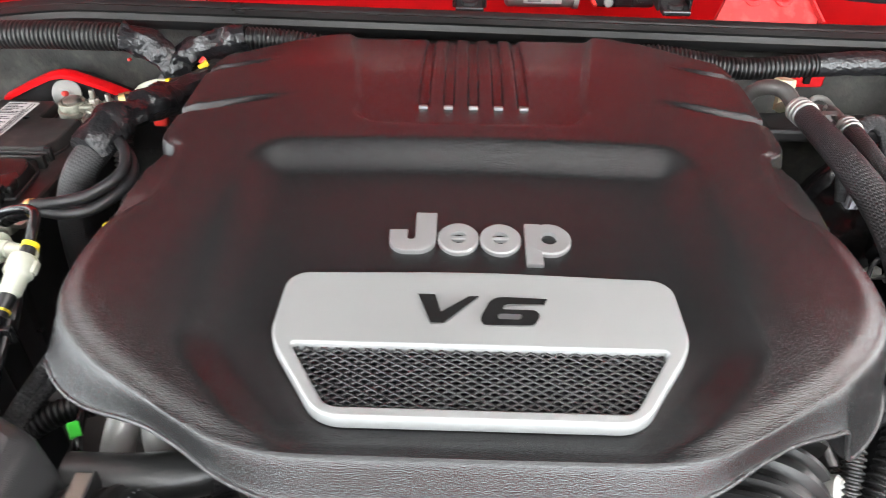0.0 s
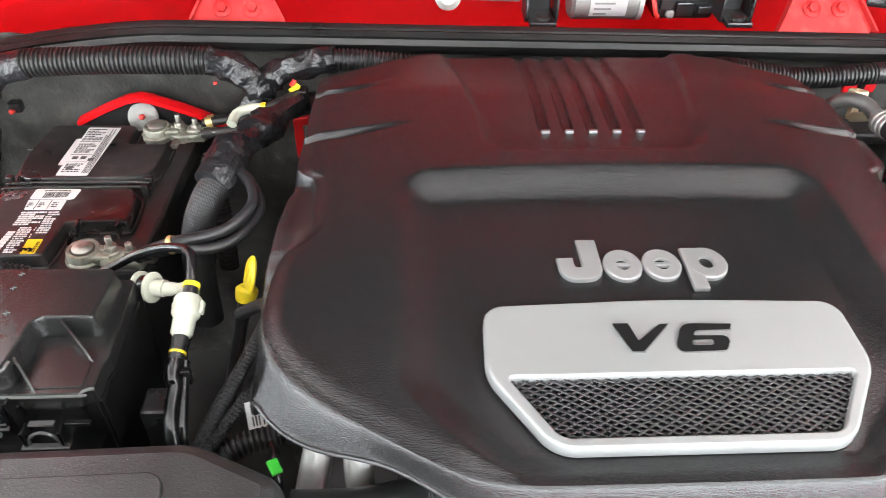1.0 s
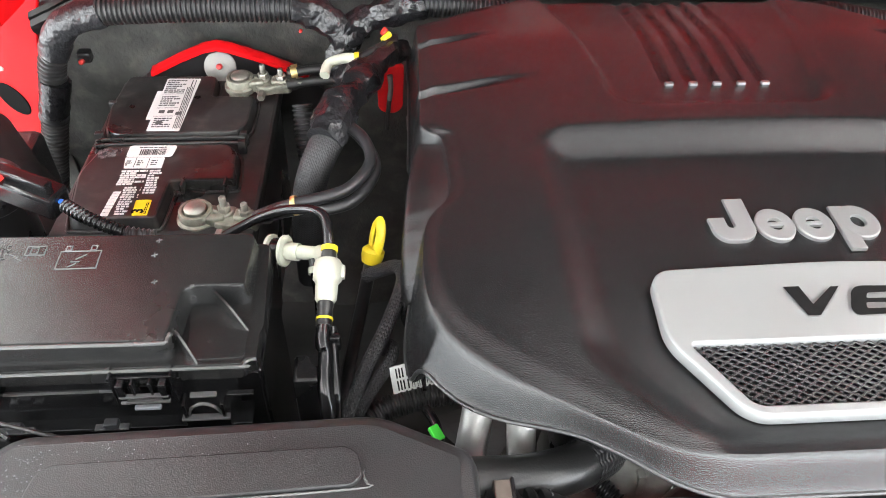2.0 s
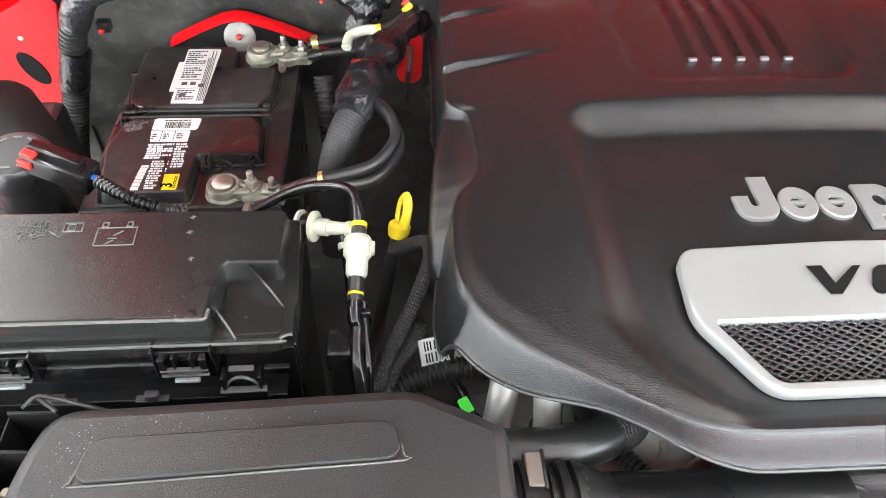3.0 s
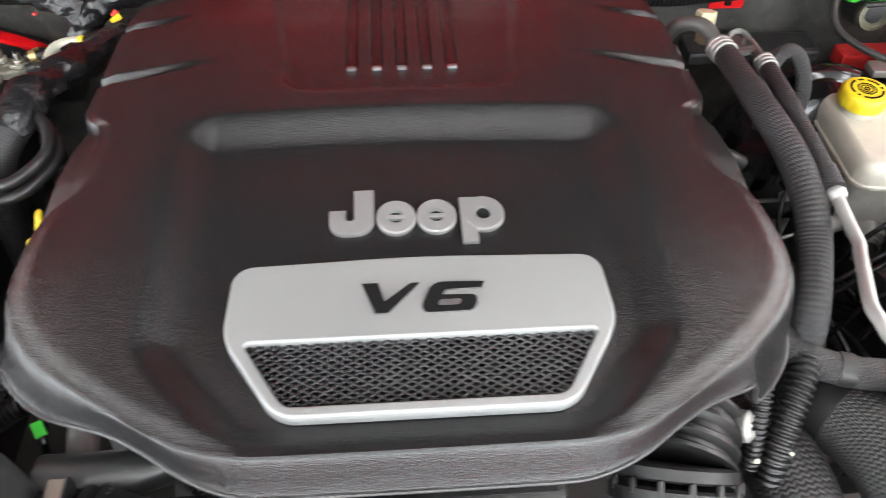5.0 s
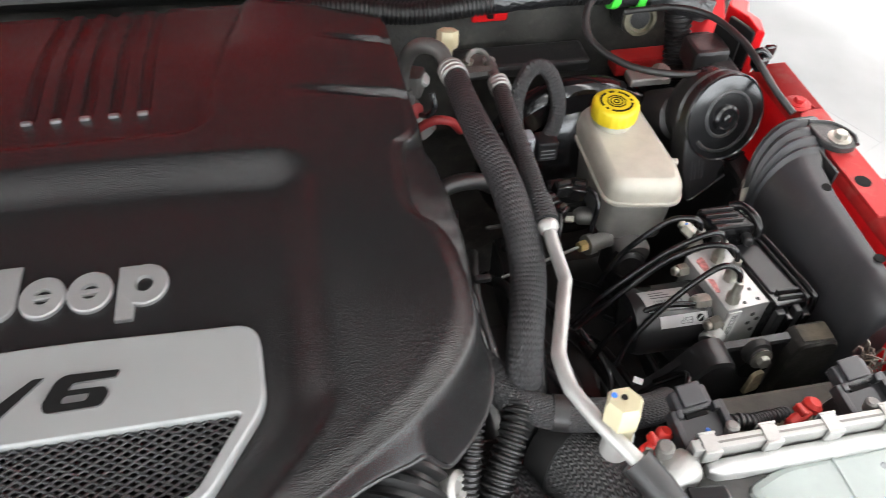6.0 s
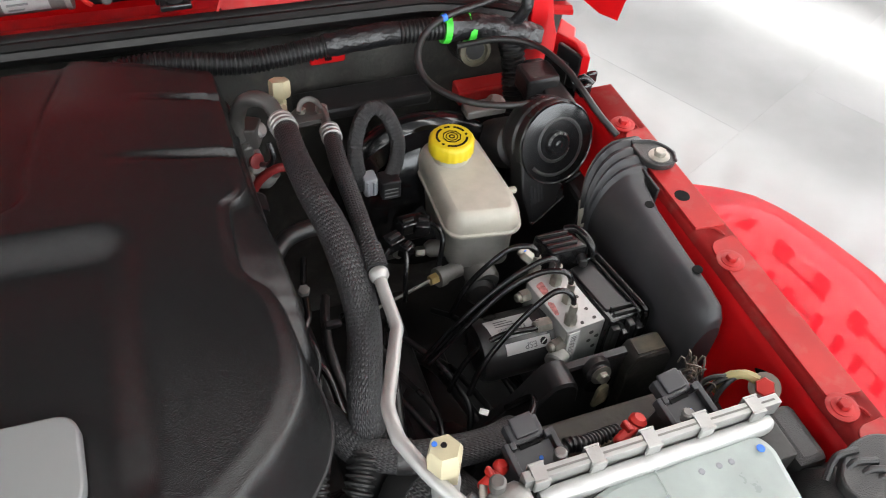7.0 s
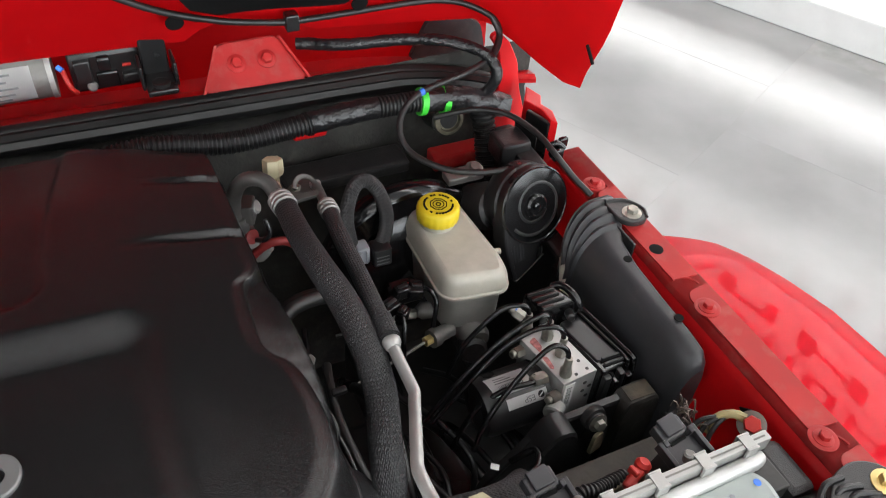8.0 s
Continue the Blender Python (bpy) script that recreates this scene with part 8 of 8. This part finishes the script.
# ---------- cables over the driver's corner ----------
wt = hose("washer_tube", [(0.12, 0.862, 1.245), (0.187, 0.876, 1.206), (0.2485, 0.8855, 1.1682), (0.312, 0.8897, 1.1447), (0.3651, 0.8919, 1.1335), (0.3956, 0.8921, 1.13), (0.4607, 0.8896, 1.1316), (0.5389, 0.8821, 1.1368), (0.5798, 0.8782, 1.1359), (0.6137, 0.8721, 1.1287), (0.6451, 0.8577, 1.1126), (0.65, 0.8444, 1.0946), (0.6324, 0.8252, 1.0804), (0.5858, 0.8045, 1.0757),
                     (0.5156, 0.7896, 1.0682), (0.4825, 0.7674, 1.0515), (0.4803, 0.7371, 1.0316), (0.5066, 0.6993, 1.0248), (0.545, 0.6773, 1.0242), (0.5924, 0.6672, 1.0257)], 0.0039, RUBBER, "looped black washer tube", "tube", seg=12)
part("end_nozzle", lathe([(0.0044, 0), (0.0046, 0.012), (0.0040, 0.020)], aim((0.5850, 0.6690, 1.0255), (1, -0.2, 0)), 14), SMOOTH, wt)
part("sleeve", tube([(0.6451, 0.8577, 1.1126), (0.65, 0.8444, 1.0946), (0.6324, 0.8252, 1.0804)], 0.0043, seg=12), RUBBER, wt, "stiff bent sleeve")
single("tube_clip", boxed(0.387, 0.403, 0.886, 0.902, 1.122, 1.142, 0.002), SMOOTH, "black clip holding the washer tube", "clip")
single("blue_mark", tube([(0.517, 0.7905, 1.068), (0.523, 0.791, 1.070)], 0.0045), BLUE, "blue band on the washer tube", "band")
hose("release_cable", [(0.5395, 0.7931, 1.0274), (0.5843, 0.7728, 1.0415), (0.6152, 0.7421, 1.0463), (0.6282, 0.6935, 1.0469), (0.6321, 0.6545, 1.0417), (0.6413, 0.629, 1.028), (0.6524, 0.6034, 1.0164)], 0.0036, RUBBER, "black bonnet release cable", "cable", seg=12)
p = thing("cable_clip", 0.622, 0.665, 1.03, "black plastic cable clip at the wing", "clip")
part("body", boxed(0.617, 0.630, 0.652, 0.668, 1.026, 1.043, 0.003), GLOSS, p)
part("saddle", tube([(0.612, 0.664, 1.040), (0.622, 0.661, 1.048), (0.632, 0.658, 1.040)], 0.0035, 0.004, 10), GLOSS, p)
part("prong", boxed(0.628, 0.640, 0.662, 0.668, 1.036, 1.050, 0.002), GLOSS, p)
hose("taped_cable", [(0.4009, 0.9031, 1.0948), (0.4558, 0.8789, 1.0969), (0.5303, 0.8673, 1.097), (0.5805, 0.8446, 1.097), (0.6179, 0.8215, 1.0863), (0.629, 0.804, 1.0665), (0.6198, 0.81, 1.0382), (0.6029, 0.8223, 1.0199)], 0.0072, TAPE, "taped black cable over the cowl", "cable", seg=12, lump=0.001)
t = thing("firewall_fitting", 0.575, 0.82, 0.95, "grimy round fitting and black plug on the firewall", "fitting")
part("ring", lathe([(0.020, 0), (0.020, 0.006), (0.015, 0.008), (0.014, 0.003)], aim((0.562, 0.826, 0.998), (0, -1, 0.2)), 26), surface("grimy_tan_rubber", (0.13, 0.12, 0.085), 0.5, var=0.4, broad=60, dust=0.2), t)
part("core", lathe([(0.013, 0), (0.012, 0.006)], aim((0.562, 0.828, 0.998), (0, -1, 0.2)), 20), DULL, t)
part("back", lathe([(0.024, -0.030), (0.022, 0.001)], aim((0.562, 0.828, 0.998), (0, -1, 0.2)), 26), DULL, t)
part("plug", boxed(0.595, 0.638, 0.735, 0.775, 0.975, 1.006, 0.005), DULL, t)
# dark box added for the darkness behind the clip; hides the red wall
part("dark_filler", boxed(0.615, 0.645, 0.655, 0.800, 0.88, 0.992, 0.006), DULL, t)
part("sleeve", tube([(0.6085, 0.8218, 1.0066), (0.6118, 0.8106, 0.9709), (0.6113, 0.7941, 0.93), (0.613, 0.782, 0.8788)], 0.015, lump=0.003, rib=0.002, pitch=0.006), RUBBER, t)
part("retainer", lathe([(0.003, 0), (0.0025, 0.004)], aim((0.582, 0.838, 0.985), (0, -1, 0.3)), 10), ORANGE, t, "small red retainer")
c = single("red_clip_plate", boxed(0.368, 0.411, 0.840, 0.845, 1.004, 1.022, 0.003), RED, "red plate on the firewall under the loom", "plate")
part("slot", boxed(0.386, 0.394, 0.837, 0.842, 1.010, 1.024, 0.001), INK, c)
single("firewall_rail", boxed(0.34, 0.505, 0.800, 0.845, 0.952, 0.970, 0.005), DULL, "dark pressed rail along the firewall", "rail")
single("red_rail", boxed(0.542, 0.640, 0.815, 0.845, 0.925, 0.948, 0.004), RED_DUSTY_DIM, "red painted rail end under the firewall", "rail")

# hoses below the cover's corner
t = hose("braided_wire_loom", [(0.262, 0.3967, 0.9922), (0.2819, 0.3785, 0.9923), (0.2979, 0.3497, 0.9871), (0.3287, 0.3332, 0.9843), (0.3659, 0.3277, 0.9809), (0.4031, 0.3318, 0.9686), (0.4297, 0.3449, 0.9509)], 0.0130, BRAID, "braided black wire loom under the cover", "wiring loom", seg=18)
part("band", tube([(0.3255, 0.3347, 0.9845), (0.3372, 0.3316, 0.984)], 0.0140, seg=18), RUBBER, t)
hose("ribbed_conduit", [(0.3021, 0.3427, 0.9891), (0.2928, 0.3227, 0.9807), (0.2794, 0.301, 0.9651), (0.2691, 0.2814, 0.9496), (0.2632, 0.2668, 0.9322)], 0.0105, RUBBER, "black ribbed conduit by the cover's corner", "conduit", rib=0.003, pitch=0.0055)
hose("ribbed_conduit", [(0.266, 0.3358, 0.9939), (0.26, 0.3144, 0.9814), (0.2541, 0.2922, 0.9577), (0.2504, 0.2775, 0.9372)], 0.0070, RUBBER, "slim black ribbed conduit", "conduit", rib=0.002, pitch=0.0045)
mh = thing("mesh_hose", 0.34, 0.27, 0.90, "wide mesh-clad black hose with a dark end collar", "hose")
part("sleeve", tube([(0.3352, 0.3388, 0.9281), (0.3584, 0.298, 0.9367), (0.3693, 0.2564, 0.9369), (0.374, 0.2032, 0.9241), (0.3766, 0.1541, 0.8995)], 0.034, seg=36), MESHHOSE, mh)
part("collar", tube([(0.3363, 0.3367, 0.9281), (0.3415, 0.3276, 0.9302), (0.3468, 0.3185, 0.9324)], 0.0355, seg=36), RUBBER, mh)
hose("woven_hose", [(0.2811, 0.3368, 0.8967), (0.2869, 0.2968, 0.9151), (0.2911, 0.2523, 0.9173), (0.2933, 0.1867, 0.9076)], 0.032, BRAID, "dark woven hose in the shade", "hose", seg=30)
ib = thing("intake_bellows", 0.19, 0.26, 0.90, "ribbed black rubber intake bellows with a slotted collar", "bellows")
axis = [(0.204, 0.318, 0.958), (0.197, 0.300, 0.956), (0.1885, 0.2785, 0.9515)]
part("bellows_body", tube(axis, 0.043, 0.0012, rib=0.006, pitch=0.0125, seg=44), RUBBER, ib)
for k, (rad, a, e) in enumerate(((0.0475, 0.0, 0.012), (0.0495, 0.016, 0.030))):
    m = aim((0.1885, 0.279, 0.952), (-0.12, -0.80, -0.50))
    part("collar", lathe([(rad - 0.004, a), (rad, a + 0.002), (rad, e - 0.002), (rad - 0.004, e)], m, 48), RUBBER, ib)
for k in range(14):
    part("collar_web", boxed(-0.0025, 0.0025, 0.046, 0.050, 0.010, 0.022, 0.001, 1, m=aim((0.1885, 0.279, 0.952), (-0.12, -0.80, -0.50)) @ pose(0, 0, 0, 0, 0, k * 360 / 14)), RUBBER, ib)
part("duct", lathe([(0.044, 0.024), (0.044, 0.12)], aim((0.1885, 0.279, 0.952), (-0.12, -0.80, -0.50)), 40), SMOOTH, ib)
p = thing("metal_bung", 0.232, 0.29, 0.93, "small grey cast fitting with white clips below", "fitting")
part("body", lathe([(0.010, -0.03), (0.0125, -0.004), (0.0125, 0.004), (0.009, 0.007), (0.005, 0.004)], aim((0.243, 0.302, 0.972), (0.75, -0.45, 0.5)), 20), CAST, p)
part("white_clip", boxed(-0.0025, 0.0025, -0.002, 0.002, -0.006, 0.006, 0.001, m=pose(0.251, 0.284, 0.950, 30, 10, 0)), WHITE_PL, p, "white plastic clip")
part("white_clip", boxed(-0.002, 0.002, -0.002, 0.002, -0.0025, 0.0025, 0.0008, m=pose(0.279, 0.285, 0.956, 30, 0, 30)), WHITE_PL, p, "white plastic clip")

pc = thing("pressure_plug", 0.415, 0.585, 0.93, "cluster of small black plugs and wires beside the brake cylinder", "connector")
for x, y, z, w, d, turn in ((0.397, 0.578, 0.962, 0.020, 0.016, 25), (0.416, 0.592, 0.966, 0.018, 0.013, 12), (0.432, 0.590, 0.964, 0.016, 0.018, -18), (0.408, 0.568, 0.958, 0.014, 0.012, 40)):
    q = part("plug", boxed(-w / 2, w / 2, -d / 2, d / 2, -0.016, 0.0, 0.002, m=pose(x, y, z, 8, 6, turn)), GLOSS, pc)
    part("plug_ridge", boxed(-w / 2 + 0.003, w / 2 - 0.003, -0.002, 0.002, 0.0, 0.0028, 0.0008, m=pose(x, y, z, 8, 6, turn)), SMOOTH, q)
for k, line in enumerate((((0.392, 0.572, 0.955), (0.384, 0.566, 0.950), (0.380, 0.556, 0.935), (0.382, 0.545, 0.910)), ((0.440, 0.588, 0.960), (0.446, 0.580, 0.958), (0.447, 0.570, 0.950), (0.440, 0.560, 0.925)),
                          ((0.404, 0.562, 0.954), (0.402, 0.552, 0.950), (0.398, 0.542, 0.935), (0.396, 0.535, 0.910)))):
    part("wire", tube(line, 0.0026, 0.004, 8), GLOSS, pc)

# wires hanging between the cover and the hoses
for k, line in enumerate((((0.305, 0.590, 0.945), (0.297, 0.550, 0.950), (0.294, 0.515, 0.950), (0.284, 0.490, 0.951), (0.287, 0.465, 0.950), (0.296, 0.450, 0.946), (0.300, 0.425, 0.935), (0.304, 0.395, 0.91)),
                          ((0.290, 0.535, 0.938), (0.286, 0.505, 0.945), (0.292, 0.478, 0.947), (0.290, 0.452, 0.942), (0.282, 0.425, 0.935), (0.286, 0.395, 0.92)),
                          ((0.318, 0.560, 0.915), (0.310, 0.520, 0.925), (0.306, 0.480, 0.925), (0.310, 0.440, 0.915), (0.318, 0.405, 0.895)))):
    hose("harness_wire", list(line), (0.0034, 0.0028, 0.0048)[k], (GLOSS, CABLE_M, RUBBER)[k], "loose black wire between the cover and the hoses", "wire", "wires beside the cover", lump=0.0006, seg=10)

# deep, dark parts between cover and tank
d = thing("steering_shaft", 0.30, 0.55, 0.70, "dark steel shaft and pipes deep in the bay", "shaft")
part("shaft", tube([(0.27, 0.60, 0.93), (0.285, 0.48, 0.90), (0.30, 0.36, 0.86)], 0.012), SMOOTH, d)
part("heat_shield", boxed(0.30, 0.44, 0.40, 0.56, 0.72, 0.80, 0.01), SMOOTH, d)
part("bolt_head", hexagon(0.006, 0.006, aim((0.290, 0.545, 0.955), (0, -0.3, 1))), GREASY, d)
part("bolt_head", hexagon(0.005, 0.005, aim((0.272, 0.575, 0.965), (-0.3, -0.3, 1))), GREASY, d)
part("bracket", boxed(0.302, 0.318, 0.512, 0.52, 0.930, 0.936, 0.002), SMOOTH, d)
part("rail", boxed(0.30, 0.60, 0.335, 0.375, 0.74, 0.80, 0.008), SMOOTH, d)
part("rail", boxed(0.36, 0.40, 0.33, 0.66, 0.76, 0.83, 0.008), SMOOTH, d)
rnd = random.Random(23)
for k in range(9):
    x, y, z = 0.335 + 0.018 * k, 0.40 + rnd.uniform(-0.02, 0.06), 0.84 + rnd.uniform(-0.02, 0.03)
    part("pipe", tube([(x, y + 0.14, z - 0.03), (x + rnd.uniform(-0.01, 0.01), y + 0.08, z + 0.02), (x + 0.02, y + 0.02, z + 0.025), (x + rnd.uniform(0.01, 0.05), y - 0.03, z + 0.01), (x + 0.01, y - 0.07, z - 0.03)], rnd.choice((0.003, 0.0035, 0.006)), 0.006, 10), SMOOTH, d)
hose("rubber_hose", [(0.2633, 0.5625, 0.9629), (0.2921, 0.5978, 0.9702), (0.3285, 0.6125, 0.9633), (0.3547, 0.6169, 0.9481)], 0.0085, RUBBER, "plain black rubber hose behind the cover", "hose", "hoses behind the cover")
hose("rubber_hose", [(0.2636, 0.5769, 0.9524), (0.2924, 0.6092, 0.9596), (0.3288, 0.625, 0.9528), (0.355, 0.6264, 0.9377)], 0.0085, RUBBER, "plain black rubber hose behind the cover", "hose", "hoses behind the cover")
hose("thin_pipe", [(0.3663, 0.3404, 0.9543), (0.4087, 0.3467, 0.9451), (0.4507, 0.3564, 0.9412), (0.4664, 0.3792, 0.9314), (0.4511, 0.3928, 0.9001)], 0.0034, GLOSS, "thin bent black pipe", "pipe")
hose("cover_wire", [(0.2706, 0.469, 0.9893), (0.2839, 0.4516, 0.9999), (0.2882, 0.4313, 0.9947), (0.2801, 0.4135, 0.9842)], 0.0026, GLOSS, "thin black wire beside the cover", "wire")
single("white_tag", boxed(-0.006, 0.006, -0.004, 0.004, -0.0005, 0.0005, 0, m=pose(0.275, 0.372, 1.002, 20, 10, -30)), PAPER, "small white tag beside the cover", "tag", shade=False)
single("white_tag", boxed(-0.004, 0.004, -0.0025, 0.0025, -0.0005, 0.0005, 0, m=pose(0.405, 0.372, 0.952, 30, 10, -30)), PAPER, "small white tag on a bracket", "tag", shade=False)
single("firewall_valve", tube([(0.266, 0.770, 0.985), (0.272, 0.745, 0.962), (0.285, 0.715, 0.955), (0.297, 0.71, 0.97)], 0.0085), CAST, "grey cast pipe joint by the firewall", "pipe joint")

# ---------- wiper gear in the cowl ----------
w = thing("wiper_motor", 0.07, 0.93, 1.05, "grey wiper motor with a white label and black gear head", "wiper motor")
part("motor", lathe([(0.024, 0), (0.028, 0.004), (0.028, 0.085), (0.025, 0.092)], aim((0.035, 0.925, 1.108), (1, 0, 0)), 32), GREASY, w)
b = bmesh.new()
loft(b, [[(x, 0.925 - 0.0286 * math.cos(radians(q)), 1.108 + 0.0286 * math.sin(radians(q))) for q in range(-35, 51, 5)] for x in (0.058, 0.106)], False, False, closed=False)
bmesh.ops.solidify(b, geom=b.faces[:], thickness=0.0003)
lab = part("label", b, PAPER, w, "white printed label")
b = bmesh.new()
for k in range(5):
    q = radians(-25 + 15 * k)
    box(b, 0.063, 0.080 + 0.005 * (k % 3), -0.0012, 0.0012, -0.0003, 0.0003, 0, m=Matrix.Translation((0, 0.925 - 0.0291 * math.cos(q), 1.108 + 0.0291 * math.sin(q))) @ Matrix.Rotation(math.pi / 2 - q, 4, "X"))
part("print", b, GREYINK, lab, shade=False)
part("end_ring", lathe([(0.0295, 0), (0.0295, 0.006)], aim((0.122, 0.925, 1.108), (1, 0, 0)), 28), CAST, w)
part("gear_head", boxed(0.145, 0.225, 0.905, 0.96, 1.085, 1.135, 0.006), SMOOTH, w)
for q, (x0, x1, y0, z0, z1) in enumerate(((0.150, 0.168, 0.898, 1.100, 1.128), (0.172, 0.196, 0.900, 1.090, 1.110), (0.200, 0.220, 0.897, 1.096, 1.106), (0.176, 0.190, 0.896, 1.114, 1.130))):
    part("rib_block", boxed(x0, x1, y0, 0.91, z0, z1, 0.002), GLOSS if q % 2 else SMOOTH, w)
part("wire", tube([(0.138, 0.905, 1.120), (0.140, 0.895, 1.112), (0.143, 0.893, 1.100), (0.148, 0.896, 1.093)], 0.0028), ORANGE, w, "red wire")
part("wire", tube([(0.134, 0.904, 1.124), (0.138, 0.900, 1.121)], 0.0032), BLUE, w, "blue wire")
part("screw", lathe([(0.006, 0), (0.006, 0.003), (0.004, 0.004)], aim((0.165, 0.903, 1.094), (0, -1, 0.2)), 14), GREASY, w)
part("tab", boxed(0.202, 0.212, 0.9015, 0.906, 1.113, 1.116, 0.001), ORANGE, w, "red tab")
for x in (-0.010, 0.238):
    k = thing("wiper_bracket", x, 0.90, 1.06, "black folded steel bracket on the cowl", "bracket", "cowl brackets")
    part("web", boxed(x - 0.017, x + 0.017, 0.884, 0.935, 1.066, 1.073, 0.002), SMOOTH, k)
    part("back", boxed(x - 0.015, x + 0.015, 0.926, 0.934, 1.070, 1.140, 0.002), SMOOTH, k)
    for s in (-1, 1):
        part("cheek", boxed(x + s * 0.019 - 0.002, x + s * 0.019 + 0.002, 0.900, 0.936, 1.066, 1.096, 0.002), SMOOTH, k)
    part("bush", lathe([(0.010, 0), (0.010, 0.004), (0.007, 0.005)], aim((x, 0.898, 1.073), (0, 0, 1)), 18), RUBBER, k)
r = thing("wiper_linkage", -0.08, 0.93, 1.09, "thin metal wiper linkage rod", "linkage")
part("rod", tube([(-0.20, 0.93, 1.112), (-0.12, 0.928, 1.110), (-0.03, 0.926, 1.108)], 0.007, 0.02, 12), CAST, r)
part("joint", lathe([(0.016, 0), (0.017, 0.006), (0.010, 0.009)], aim((-0.125, 0.915, 1.112), (0, -1, 0.3)), 22), CAST, r)

for ob in [o for o in bpy.data.objects if o.parent is None and o.name.startswith(("wiper_motor", "wiper_linkage"))]:
    ob.matrix_world = Matrix.Translation((0, 0.037, -0.033)) @ ob.matrix_world

# settle the driver's side things on their mounts, a little further out
SEATS = {"cabin_air_duct": (0.0220, 0.0010, 0.0010), "pale_flap": (0.0200, 0.0, 0.003), "horn": (0.0050, -0.0085, 0.0140), "brake_fluid_reservoir": (0.0094, 0.0031, 0.0037),
         "master_cylinder": (0.0150, 0.0010, -0.0070), "earth_bolt": (0.0254, -0.0032, 0.0074), "frayed_strands": (0.0240, -0.002, 0.0070), "headlamp_duct": (0.0214, -0.0147, 0.0113),
         "cable_clip": (0.0172, 0.0085, 0.0004), "brake_booster": (0.0096, -0.0061, -0.0023), "firewall_fitting": (0.0109, -0.0047, 0.0014), "firewall_rail": (0.006, -0.0047, -0.0041),
         "firewall_valve": (0.0023, -0.004, -0.0046), "red_clip_plate": (0.0035, -0.0033, -0.0037), "red_rail": (0.0106, -0.0058, -0.0008), "vacuum_hose": (0.0060, 0.0060, -0.003),
         "white_tag.001": (0.0086, -0.0043, 0.0005), "steering_shaft": (0.006, -0.004, -0.001), "metal_bung": (0.0, -0.0054, -0.0022), "tube_clip": (-0.0004, -0.0009, -0.002), "blue_mark": (0.0046, -0.0003, 0.0025)}
for name, (dx, dy, dz) in SEATS.items():
    bpy.data.objects[name].matrix_world = Matrix.Translation((dx, dy, dz)) @ bpy.data.objects[name].matrix_world
